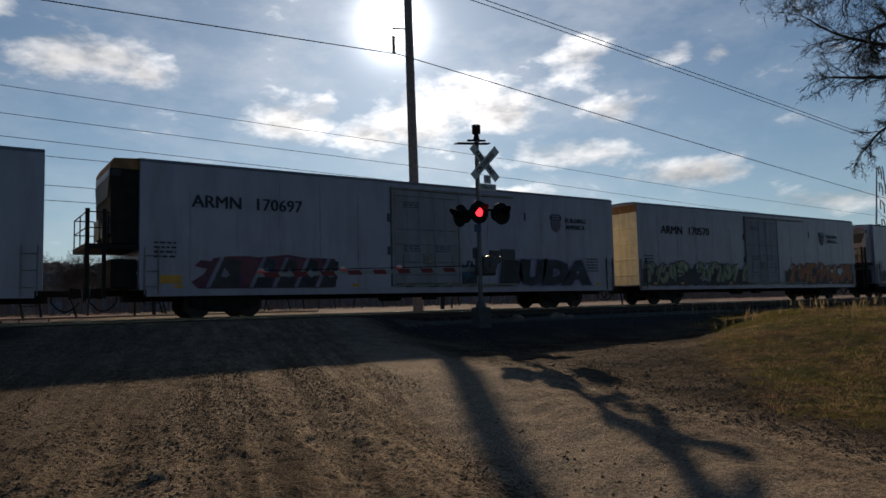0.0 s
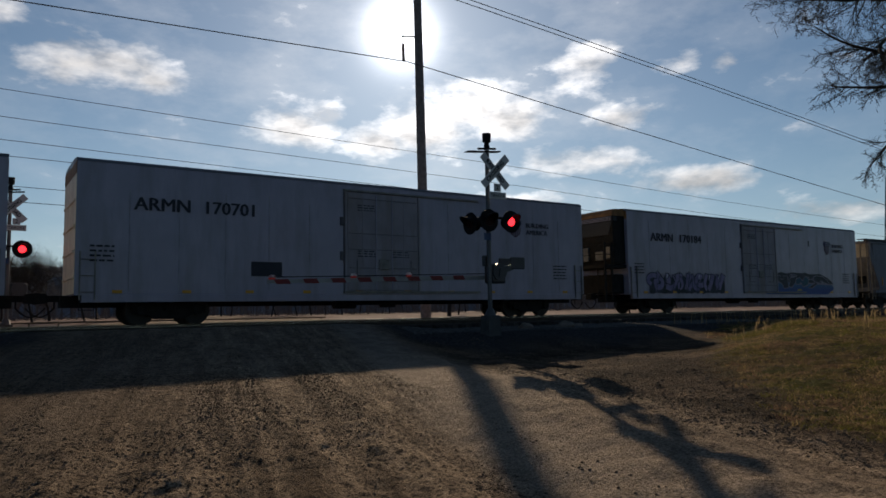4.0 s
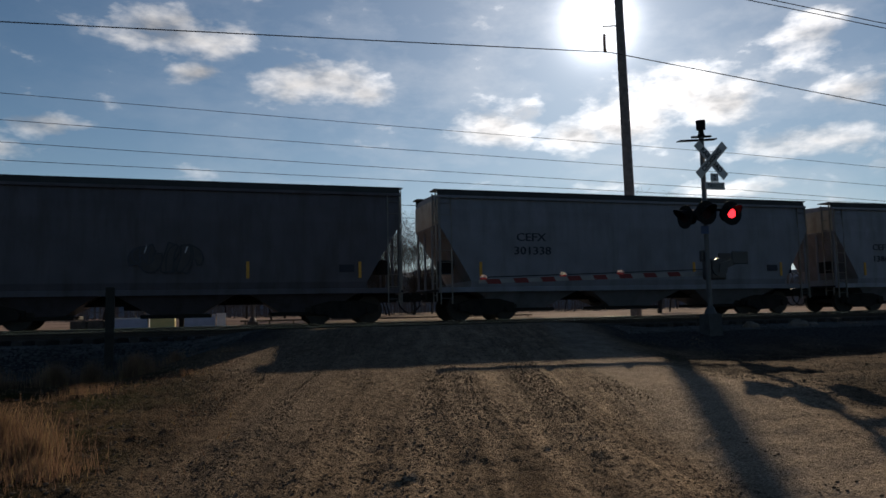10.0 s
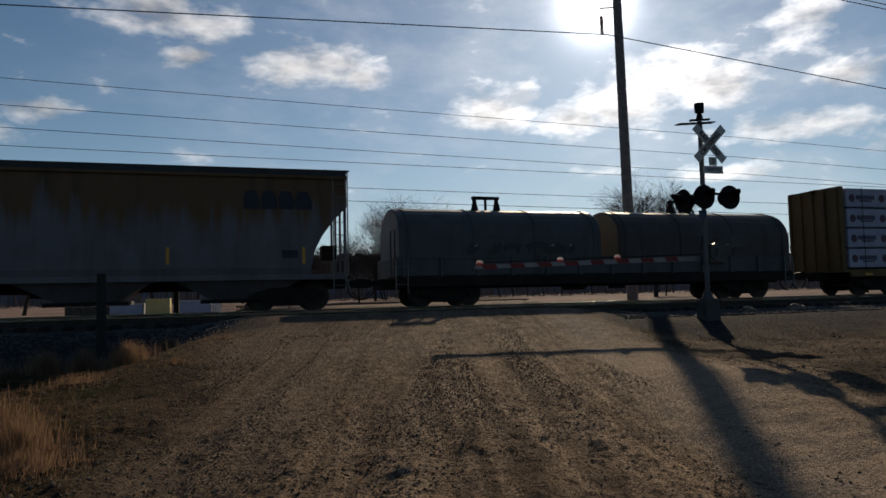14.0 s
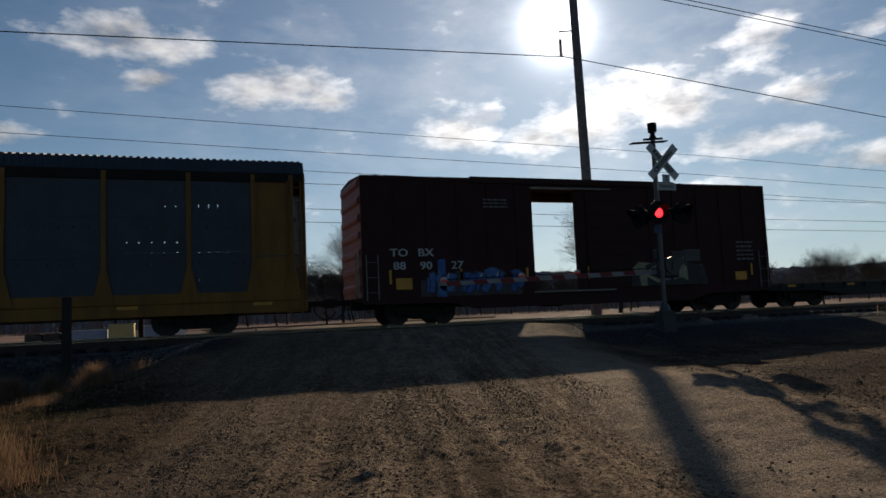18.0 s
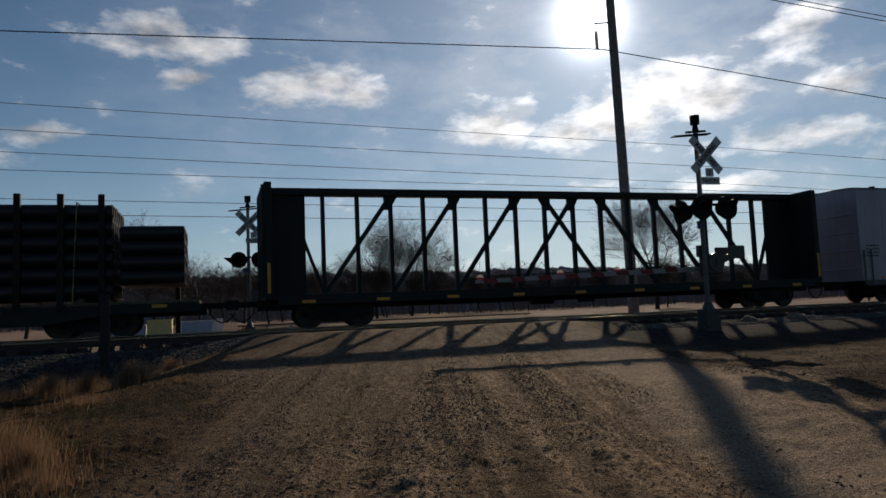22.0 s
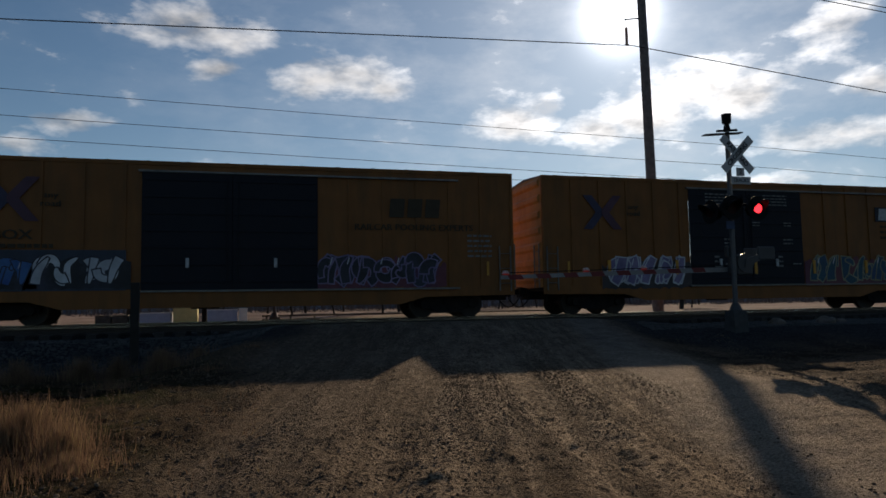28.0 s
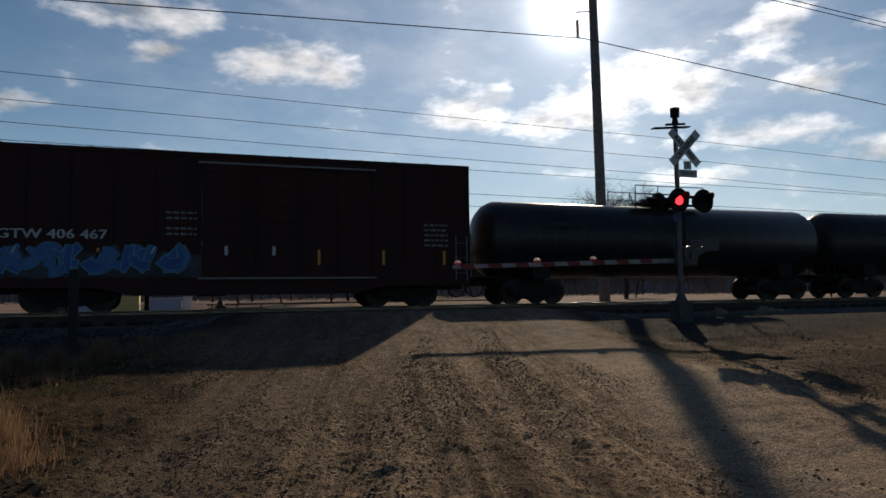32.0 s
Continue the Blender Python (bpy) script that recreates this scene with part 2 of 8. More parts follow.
# ---- mesh helpers ----
class Shape:
    """Vertices and faces of one part."""

    def __init__(self):
        self.v, self.f, self.smooth = [], [], False

    def add(self, verts, faces):
        n = len(self.v)
        self.v += [tuple(p) for p in verts]
        self.f += [tuple(n + i for i in f) for f in faces]
        return self

    def box(self, x0, x1, y0, y1, z0, z1, b=0.0):
        if b <= 0:
            v = [(x, y, z) for x in (x0, x1) for y in (y0, y1) for z in (z0, z1)]
            return self.add(v, [(0, 1, 3, 2), (4, 6, 7, 5), (0, 4, 5, 1), (2, 3, 7, 6), (0, 2, 6, 4), (1, 5, 7, 3)])
        b = min(b, (x1 - x0) / 2.2, (y1 - y0) / 2.2, (z1 - z0) / 2.2)
        v, f, at = [], [], {}
        for i, x in enumerate((x0, x1)):
            for j, y in enumerate((y0, y1)):
                for k, z in enumerate((z0, z1)):
                    sx, sy, sz = (b, -b)[i], (b, -b)[j], (b, -b)[k]
                    at[i, j, k] = len(v)
                    v += [(x, y + sy, z + sz), (x + sx, y, z + sz), (x + sx, y + sy, z)]
                    f.append((at[i, j, k], at[i, j, k] + 1, at[i, j, k] + 2))
        ring = ((0, 0), (1, 0), (1, 1), (0, 1))
        for s in (0, 1):
            f.append(tuple(at[s, j, k] for j, k in ring))
            f.append(tuple(at[i, s, k] + 1 for i, k in ring))
            f.append(tuple(at[i, j, s] + 2 for i, j in ring))
        for p in (0, 1):
            for q in (0, 1):
                f.append((at[0, p, q] + 1, at[1, p, q] + 1, at[1, p, q] + 2, at[0, p, q] + 2))
                f.append((at[p, 0, q], at[p, 1, q], at[p, 1, q] + 2, at[p, 0, q] + 2))
                f.append((at[p, q, 0], at[p, q, 1], at[p, q, 1] + 1, at[p, q, 0] + 1))
        return self.add(v, f)

    def tube(self, a, b, r, r2=None, seg=8, caps=True):
        a, b = Vector(a), Vector(b)
        r2 = r if r2 is None else r2
        d = (b - a).normalized()
        u = d.cross(Vector((0, 0, 1)) if abs(d.z) < 0.9 else Vector((1, 0, 0))).normalized()
        w = d.cross(u)
        ring = [(math.cos(2 * math.pi * i / seg), math.sin(2 * math.pi * i / seg)) for i in range(seg)]
        v = [a + r * (c * u + s * w) for c, s in ring] + [b + r2 * (c * u + s * w) for c, s in ring]
        f = [(i, (i + 1) % seg, seg + (i + 1) % seg, seg + i) for i in range(seg)]
        if caps:
            f += [tuple(range(seg))[::-1], tuple(range(seg, 2 * seg))]
        return self.add(v, f)

    def path(self, pts, r, seg=6):
        """A bent round rod through the points, in one piece."""
        pts = [Vector(q) for q in pts]
        v, f = [], []
        for i, q in enumerate(pts):
            d = (pts[min(i + 1, len(pts) - 1)] - pts[max(i - 1, 0)]).normalized()
            u = d.cross(Vector((0, 0, 1)) if abs(d.z) < 0.93 else Vector((1, 0.2, 0))).normalized()
            w = d.cross(u)
            v += [q + r * (math.cos(2 * math.pi * k / seg) * u + math.sin(2 * math.pi * k / seg) * w) for k in range(seg)]
        for i in range(len(pts) - 1):
            f += [(i * seg + k, i * seg + (k + 1) % seg, (i + 1) * seg + (k + 1) % seg, (i + 1) * seg + k) for k in range(seg)]
        f += [tuple(range(seg))[::-1], tuple(range((len(pts) - 1) * seg, len(pts) * seg))]
        return self.add(v, f)

    def bar(self, a, b, w, h):
        """A straight bar of rectangular section from a to b: w across, h in the upright plane."""
        a, b = Vector(a), Vector(b)
        d = (b - a).normalized()
        u = d.cross(Vector((0, 0, 1)) if abs(d.z) < 0.98 else Vector((0, 1, 0))).normalized()
        k = u.cross(d)
        v = [p + su * u * w / 2 + sk * k * h / 2 for p in (a, b) for su, sk in ((-1, -1), (1, -1), (1, 1), (-1, 1))]
        return self.add(v, [(0, 1, 2, 3), (7, 6, 5, 4), (0, 4, 5, 1), (1, 5, 6, 2), (2, 6, 7, 3), (3, 7, 4, 0)])

    def prism(self, poly, y0, y1):
        """A polygon in x and z, drawn out along y."""
        n = len(poly)
        v = [(x, y0, z) for x, z in poly] + [(x, y1, z) for x, z in poly]
        return self.add(v, [tuple(range(n)), tuple(range(n, 2 * n))[::-1]] + [(i, n + i, n + (i + 1) % n, (i + 1) % n) for i in range(n)])

    def slab(self, poly, x0, x1):
        """A polygon in y and z, drawn out along x."""
        n = len(poly)
        v = [(x0, y, z) for y, z in poly] + [(x1, y, z) for y, z in poly]
        return self.add(v, [tuple(range(n)), tuple(range(n, 2 * n))[::-1]] + [(i, n + i, n + (i + 1) % n, (i + 1) % n) for i in range(n)])

    def plate(self, poly, z0, z1):
        """A polygon in x and y, drawn out along z."""
        n = len(poly)
        v = [(x, y, z0) for x, y in poly] + [(x, y, z1) for x, y in poly]
        return self.add(v, [tuple(range(n))[::-1], tuple(range(n, 2 * n))] + [(i, (i + 1) % n, n + (i + 1) % n, n + i) for i in range(n)])

    def mesh(self, name, material):
        me = bpy.data.meshes.new(name)
        me.from_pydata(self.v, [], self.f)
        bm = bmesh.new()
        bm.from_mesh(me)
        bmesh.ops.recalc_face_normals(bm, faces=bm.faces)
        bm.to_mesh(me)
        bm.free()
        me.materials.append(material)
        if self.smooth:
            for p in me.polygons:
                p.use_smooth = True
        return me


def part(name, shape, material, parent, label="", at=None):
    ob = new(name, shape if isinstance(shape, bpy.types.Mesh) else shape.mesh(name, material))
    ob.parent = parent
    if at is not None:
        ob.matrix_basis = at
    return tagged(ob, label)


def thing(name, label, category, group="", at=None):
    ob = new(name)
    ob.empty_display_size = 0.2
    if at is not None:
        ob.matrix_basis = at
    return tagged(ob, label, category, group)


def solid(name, shape, material, label, category, group="", kind="", at=None):
    ob = new(name, shape.mesh(name, material))
    if at is not None:
        ob.matrix_basis = at
    return tagged(ob, label, category, group, kind)


def letters(text, size, material, thick=0.003, bold=0.0):
    """A mesh of writing in x and z, its middle at the origin, facing -y."""
    cu = bpy.data.curves.new("writing", "FONT")
    cu.body, cu.size, cu.extrude, cu.offset = text, size, thick, bold
    cu.align_x, cu.align_y, cu.resolution_u = "CENTER", "CENTER", 2
    ob = new("writing", cu)
    bpy.context.view_layer.update()
    me = bpy.data.meshes.new_from_object(ob.evaluated_get(bpy.context.evaluated_depsgraph_get()))
    bpy.data.objects.remove(ob)
    bpy.data.curves.remove(cu)
    me.transform(Matrix.Rotation(math.pi / 2, 4, "X"))
    me.materials.clear()
    me.materials.append(material)
    return me


# ---- lie of the land ----
RAIL_Z, TRACK_NEAR, TRACK_FAR = 1.24, 21.05, 25.6
ROAD_SLOPE = 0.27          # the road's middle moves this far along x for each metre of y


def road_mid(y):
    return 0.7 + ROAD_SLOPE * y


def smooth(a, b, x):
    t = min(1.0, max(0.0, (x - a) / (b - a)))
    return t * t * (3 - 2 * t)


def road_z(y):
    z = 1.19 * min(1.0, max(0.0, (y - 3.0) / 15.0)) ** 1.5
    if y > 27.4:
        z = 1.19 + 0.09 * smooth(27.4, 28.2, y) - 0.45 * smooth(32.0, 46, y)
    return z


def side_z(x, y):
    """The ground beside the road: a low verge, the ballast shoulder and the trackbed, low land beyond."""
    near = road_z(min(y, 11.0)) * 0.85 + 0.02 * math.sin(x * 0.7) * math.cos(y * 0.5)
    if x > 5:
        near += 0.25 * smooth(9, 22, x) + 0.38 * smooth(11.5, 16.5, x - 0.6 * (y - 9) - max(0.0, y - 9)) * smooth(3.0, 6.0, y)
    z = near
    right = smooth(8.0, 11.0, x)
    z += (0.93 - near) * smooth(16.2 - 3.6 * right, 19.3 - 3.0 * right, y)
    z -= 0.22 * smooth(28.0, 40, y)
    z += 0.24 * smooth(27.4, 28.4, y) * smooth(1.0, 5.0, x) * (1 - smooth(33, 45, y))
    return z


def land_z(x, y):
    off = abs(x - road_mid(y))
    k = smooth(3.6 if x > road_mid(y) else 4.6, 7.2, off) if y < 30 else smooth(4.0, 8.0, off)
    z = road_z(y) * (1 - k) + side_z(x, y) * k
    # the lane by the verge climbs towards its edge
    z += 0.24 * smooth(2.2, 4.0, x - road_mid(y)) * (1 - smooth(8.0, 11.2, y)) * smooth(-14, -6, y)
    far = math.hypot(x, y - 20)
    z += 0.40 * smooth(55, 95, y)
    return z * (1 - smooth(150, 700, far)) + smooth(150, 700, far) * 1.25


# ---- the ground: one sheet to the horizon ----
def ground_material():
    m = bpy.data.materials.new("dirt_gravel_grass")
    m.use_nodes = True
    nt = m.node_tree
    N, L = nt.nodes.new, nt.links.new
    b = nt.nodes["Principled BSDF"]
    b.inputs["Roughness"].default_value = 0.92
    b.inputs["Specular IOR Level"].default_value = 0.012
    co = N("ShaderNodeTexCoord").outputs["Object"]

    def noise_tex(scale, detail=6.0, rough=0.6, vec=None):
        n = N("ShaderNodeTexNoise")
        n.inputs["Scale"].default_value, n.inputs["Detail"].default_value, n.inputs["Roughness"].default_value = scale, detail, rough
        L(vec or co, n.inputs["Vector"])
        return n.outputs["Fac"]

    def ramp(fac, a, z, lo=0.0, hi=1.0):
        r = N("ShaderNodeMapRange")
        r.inputs[1].default_value, r.inputs[2].default_value, r.inputs[3].default_value, r.inputs[4].default_value = a, z, lo, hi
        L(fac, r.inputs[0])
        return r.outputs[0]

    def mixc(fac, a, c, kind="MIX"):
        n = N("ShaderNodeMixRGB")
        n.blend_type = kind
        for i, v in enumerate((fac, a, c)):
            if isinstance(v, tuple):
                n.inputs[i].default_value = (*v, 1)
            elif isinstance(v, (int, float)):
                n.inputs[i].default_value = v
            else:
                L(v, n.inputs[i])
        return n.outputs[0]

    # weights of road, verge and grass lie in the sheet's attributes
    road = N("ShaderNodeAttribute")
    road.attribute_name = "road"
    grass = N("ShaderNodeAttribute")
    grass.attribute_name = "grass"
    ballast = N("ShaderNodeAttribute")
    ballast.attribute_name = "ballast"
    turned, along = N("ShaderNodeMapping"), N("ShaderNodeMapping")
    turned.inputs["Rotation"].default_value = (0, 0, math.atan(ROAD_SLOPE))
    along.inputs["Scale"].default_value = (1.0, 0.045, 1.0)
    L(co, turned.inputs[0])
    L(turned.outputs[0], along.inputs[0])
    streaks = noise_tex(4.6, 4.0, 0.62, along.outputs[0])
    fine = noise_tex(11.0, 8.0, 0.75)
    coarse = noise_tex(2.6, 6.0, 0.7)
    grit = N("ShaderNodeTexVoronoi")
    grit.inputs["Scale"].default_value = 26.0
    L(co, grit.inputs["Vector"])
    pebbles = ramp(grit.outputs["Distance"], 0.10, 0.30)
    # damp, churned tracks between tan crests; the packed lane is smoother and paler
    packed = N("ShaderNodeAttribute")
    packed.attribute_name = "packed"
    tan = mixc(ramp(streaks, 0.33, 0.62), (0.120, 0.083, 0.053), (0.445, 0.325, 0.212))
    tan = mixc(ramp(coarse, 0.44, 0.62, 0.0, 0.45), tan, (0.095, 0.069, 0.048))
    narrow = noise_tex(9.0, 3.0, 0.6, along.outputs[0])
    tan = mixc(ramp(narrow, 0.52, 0.62, 0.0, 0.45), tan, (0.075, 0.054, 0.038))
    smoothed = mixc(ramp(coarse, 0.42, 0.62, 0.0, 0.5), (0.415, 0.325, 0.235), (0.270, 0.210, 0.150))
    # the train's shade on the crossing is put in as a greyer tone
    apron = N("ShaderNodeAttribute")
    apron.attribute_name = "apron"
    shaded_fines = mixc(ramp(coarse, 0.40, 0.62), (0.300, 0.248, 0.195), (0.190, 0.157, 0.123))
    smoothed = mixc(apron.outputs["Fac"], smoothed, shaded_fines)
    tan = mixc(packed.outputs["Fac"], tan, smoothed)
    rough_part = N("ShaderNodeMath")
    rough_part.operation = "MULTIPLY_ADD"
    L(packed.outputs["Fac"], rough_part.inputs[0])
    rough_part.inputs[1].default_value, rough_part.inputs[2].default_value = -0.75, 1.0
    # crumbs of soil: light and dark grains a finger wide, then darker damp clods
    damp = N("ShaderNodeAttribute")
    damp.attribute_name = "damp"
    tan = mixc(damp.outputs["Fac"], tan, (0.105, 0.080, 0.058))
    grains = ramp(noise_tex(34.0, 6.0, 0.8), 0.36, 0.64, 0.45, 1.5)
    tan = mixc(1.0, tan, grains, "MULTIPLY")
    clods = mixc(rough_part.outputs[0], (0, 0, 0), ramp(fine, 0.53, 0.585, 0.0, 0.9))
    tan = mixc(clods, tan, (0.030, 0.022, 0.016))
    spots = mixc(rough_part.outputs[0], (0, 0, 0), ramp(noise_tex(24.0, 3.0, 0.6), 0.58, 0.63, 0.0, 0.9))
    tan = mixc(spots, tan, (0.022, 0.017, 0.013))
    pale = ramp(noise_tex(60.0, 2.0, 0.5), 0.66, 0.70, 0.0, 0.7)
    tan = mixc(pale, tan, (0.38, 0.31, 0.24))
    patch = ramp(noise_tex(0.7, 4.0), 0.42, 0.6)
    verge = mixc(patch, (0.058, 0.042, 0.029), (0.170, 0.120, 0.080))
    verge = mixc(1.0, verge, grains, "MULTIPLY")
    verge = mixc(ramp(fine, 0.48, 0.62, 0.0, 0.85), verge, (0.020, 0.016, 0.012))
    verge = mixc(ramp(noise_tex(20.0, 3.0), 0.60, 0.68, 0.0, 0.8), verge, (0.16, 0.115, 0.07))
    verge = mixc(ramp(noise_tex(52.0, 2.0), 0.68, 0.71, 0.0, 0.9), verge, (0.42, 0.35, 0.27))
    stones = mixc(ramp(noise_tex(16.0, 4.0, 0.7), 0.4, 0.62), (0.022, 0.022, 0.023), (0.085, 0.083, 0.082))
    turf = mixc(ramp(noise_tex(3.2, 7.0, 0.75), 0.42, 0.58), (0.018, 0.014, 0.009), (0.085, 0.056, 0.028))
    turf = mixc(ramp(noise_tex(0.9, 5.0, 0.6), 0.48, 0.60), turf, (0.026, 0.028, 0.008))
    split = N("ShaderNodeSeparateXYZ")
    L(co, split.inputs[0])
    gold = mixc(ramp(noise_tex(3.0, 7.0, 0.75), 0.40, 0.60), (0.045, 0.034, 0.014), (0.150, 0.100, 0.042))
    gold = mixc(ramp(noise_tex(0.9, 5.0, 0.6), 0.46, 0.60), gold, (0.062, 0.060, 0.016))
    turf = mixc(ramp(split.outputs[0], 3.0, 6.0), turf, gold)
    far = N("ShaderNodeAttribute")
    far.attribute_name = "far"
    col = mixc(road.outputs["Fac"], verge, tan)
    col = mixc(ballast.outputs["Fac"], col, stones)
    col = mixc(grass.outputs["Fac"], col, turf)
    beyond = mixc(ramp(noise_tex(0.12, 5.0), 0.42, 0.58), (0.33, 0.245, 0.205), (0.23, 0.170, 0.140))
    col = mixc(far.outputs["Fac"], col, beyond)
    # all ground colours turned down evenly, to set their brightness under the sun
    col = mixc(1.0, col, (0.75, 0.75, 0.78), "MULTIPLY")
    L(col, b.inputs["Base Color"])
    bump = N("ShaderNodeBump")
    bump.inputs["Strength"].default_value, bump.inputs["Distance"].default_value = 1.0, 0.05
    hsum = N("ShaderNodeMath")
    hsum.operation = "ADD"
    L(fine, hsum.inputs[0])
    L(pebbles, hsum.inputs[1])
    L(hsum.outputs[0], bump.inputs["Height"])
    L(bump.outputs[0], b.inputs["Normal"])
    return m


def spaced(lo, hi, step, reach):
    """Even steps from lo to hi, then ever wider ones out to reach on both sides."""
    mid = list(np.arange(lo, hi + 1e-6, step))
    up, down, d = [], [], step
    while (up[-1] if up else hi) < reach:
        d *= 1.22
        up.append((up[-1] if up else hi) + d)
        down.append((down[-1] if down else lo) - d)
    return down[::-1] + mid + up


def rut(x, y):
    """Tyre tracks, washboard and clods of the dirt road."""
    o = x - road_mid(y)
    r = 0.0
    for c, w, d in ((-2.9, 0.30, 0.035), (-1.3, 0.34, 0.045), (0.6, 0.28, 0.03), (2.2, 0.34, 0.04)):
        c += 0.25 * math.sin(y * 0.23 + c)
        r -= d * math.exp(-((o - c) / w) ** 2)
        r += 0.5 * d * math.exp(-((abs(o - c) - 1.7 * w) / (0.6 * w)) ** 2)
    return r


def clod(x, y):
    low = 0.026 * noise.fractal(Vector((x * 2.1, y * 2.1, 0)), 1.0, 2.0, 2)
    lump = max(0.0, noise.noise(Vector((x * 6.0, y * 5.0, 3))) - 0.05) + 0.7 * max(0.0, noise.noise(Vector((x * 11.0, y * 9.0, 5))))
    crumb = max(0.0, noise.noise(Vector((x * 19.0, y * 16.0, 9))) - 0.1)
    return low + (0.045 * lump + 0.022 * crumb) * (1.0 - 0.8 * trodden(x, y))


def trodden(x, y):
    """How smooth and pale the dirt is packed: the lane by the verge, a strip at the other edge, the crossing itself."""
    o = x - road_mid(y) + 0.5 * noise.noise(Vector((x * 0.5, y * 0.25, 8)))
    lane = smooth(1.9, 2.9, o + 0.04 * (9 - y)) * (1 - 0.75 * smooth(3.3, 4.8, o))
    edge = 0.3 * smooth(-2.0, -2.5, o) * (1 - smooth(-2.9, -3.4, o))
    # the crossing's share begins at the edge of the train's shadow
    return max(lane, edge, 0.38 * smooth(11.2, 12.8, y + 0.15 * o + 0.6 * noise.noise(Vector((x * 0.4, y * 0.4, 31)))))


def grass_amount(x, y):
    n = 0.6 * noise.noise(Vector((x * 0.35, y * 0.35, 7)))
    edge = 7.6 + 0.9 * min(4.0, max(0.0, y - 4.0)) + 1.45 * max(0.0, y - 8.0)
    right = smooth(edge - 0.6, edge + 0.8, x + 2.0 * n) * smooth(-9, -6, y) * (1 - smooth(14.8, 16.4, y + n))
    left = smooth(-0.6, 2.6, -x + 0.08 * (y - 9) + 1.6 * n)
    return max(right, left * (1 - smooth(13.0, 16.5, y)))


def build_ground():
    xs = sorted([x for x in spaced(-4.0, 9.5, 0.045, 2600.0) if -4.05 < x < 9.55 or x < -9.5 or x > 21.5] + list(np.arange(9.6, 21.5, 0.09)) + list(np.arange(-9.5, -4.1, 0.1)))
    ys = [y for y in spaced(2.0, 9.5, 0.045, 2600.0) if y < 9.6 or y > 29.5] + list(np.arange(9.7, 29.5, 0.10))
    ys.sort()
    nx, ny = len(xs), len(ys)
    verts, road, grass, ballast, far, packed, apron, damp = [], [], [], [], [], [], [], []
    for y in ys:
        for x in xs:
            off = abs(x - road_mid(y) + 0.5 * noise.noise(Vector((x * 0.3, y * 0.5, 2))))
            wide = 3.9 + (0.7 if x > road_mid(y) else -1.1) * smooth(15, 9, y)
            wr = 1 - smooth(wide, wide + 1.1, off)
            z = land_z(x, y)
            near = -14 < x < 34 and -5 < y < 33
            if near:
                z += clod(x, y) * (1.0 - 0.75 * smooth(6.5, 10.5, y) * max(wr, smooth(13, 15, y))) + rut(x, y) * wr * (1 - 0.85 * smooth(8, 12, y))
                if off < 5.2 and 19.6 < y < 27.6:
                    z = min(z, RAIL_Z - 0.03)
            verts.append((x, y, z))
            gr = grass_amount(x, y) * (1 - wr) if y < 18 else 0.0
            road.append(wr)
            grass.append(gr)
            n = 0.8 * noise.noise(Vector((x * 0.5, y * 0.5, 11)))
            ballast.append((1 - wr) * smooth(15.0 - 2.2 * smooth(8, 11, x), 17.2 - 2.2 * smooth(8, 11, x), y + n) * (1 - smooth(30, 33, y)) * (1 - gr))
            far.append(smooth(27.6, 28.6, y) * (1 - 0.8 * wr))
            damp.append(0.5 * smooth(0.2, -2.4, x - road_mid(y) + 0.8 * noise.noise(Vector((x * 0.4, y * 0.15, 17)))) * (1 - smooth(16, 20, y)))
            apron.append(smooth(10.5, 15.0, y) * (1 - smooth(27.0, 29.0, y)))
            packed.append(trodden(x, y) if near and y < 27.5 else (1.0 if y > 27 else 0.0))
    faces = [(j * nx + i, j * nx + i + 1, (j + 1) * nx + i + 1, (j + 1) * nx + i) for j in range(ny - 1) for i in range(nx - 1)]
    me = bpy.data.meshes.new("ground")
    me.from_pydata(verts, [], faces)
    for name, values in (("road", road), ("grass", grass), ("ballast", ballast), ("far", far), ("packed", packed), ("apron", apron), ("damp", damp)):
        me.attributes.new(name, "FLOAT", "POINT").data.foreach_set("value", values)
    me.polygons.foreach_set("use_smooth", [True] * len(faces))
    me.materials.append(ground_material())
    return tagged(new("ground", me), "dirt road, gravel verge and dry grass rising to a railway", "ground", kind="structure")


build_ground()

STEEL = mat("rail_steel", (0.045, 0.034, 0.028), 0.7, 0.3, vary=0.25, scale=5)
POLISHED = mat("polished_rail_head", (0.55, 0.53, 0.50), 0.16, 1.0, vary=0.05)
TIE = mat("creosoted_wood", (0.035, 0.029, 0.026), 0.9, vary=0.35, scale=6, bump=0.5, per_object=0.3)


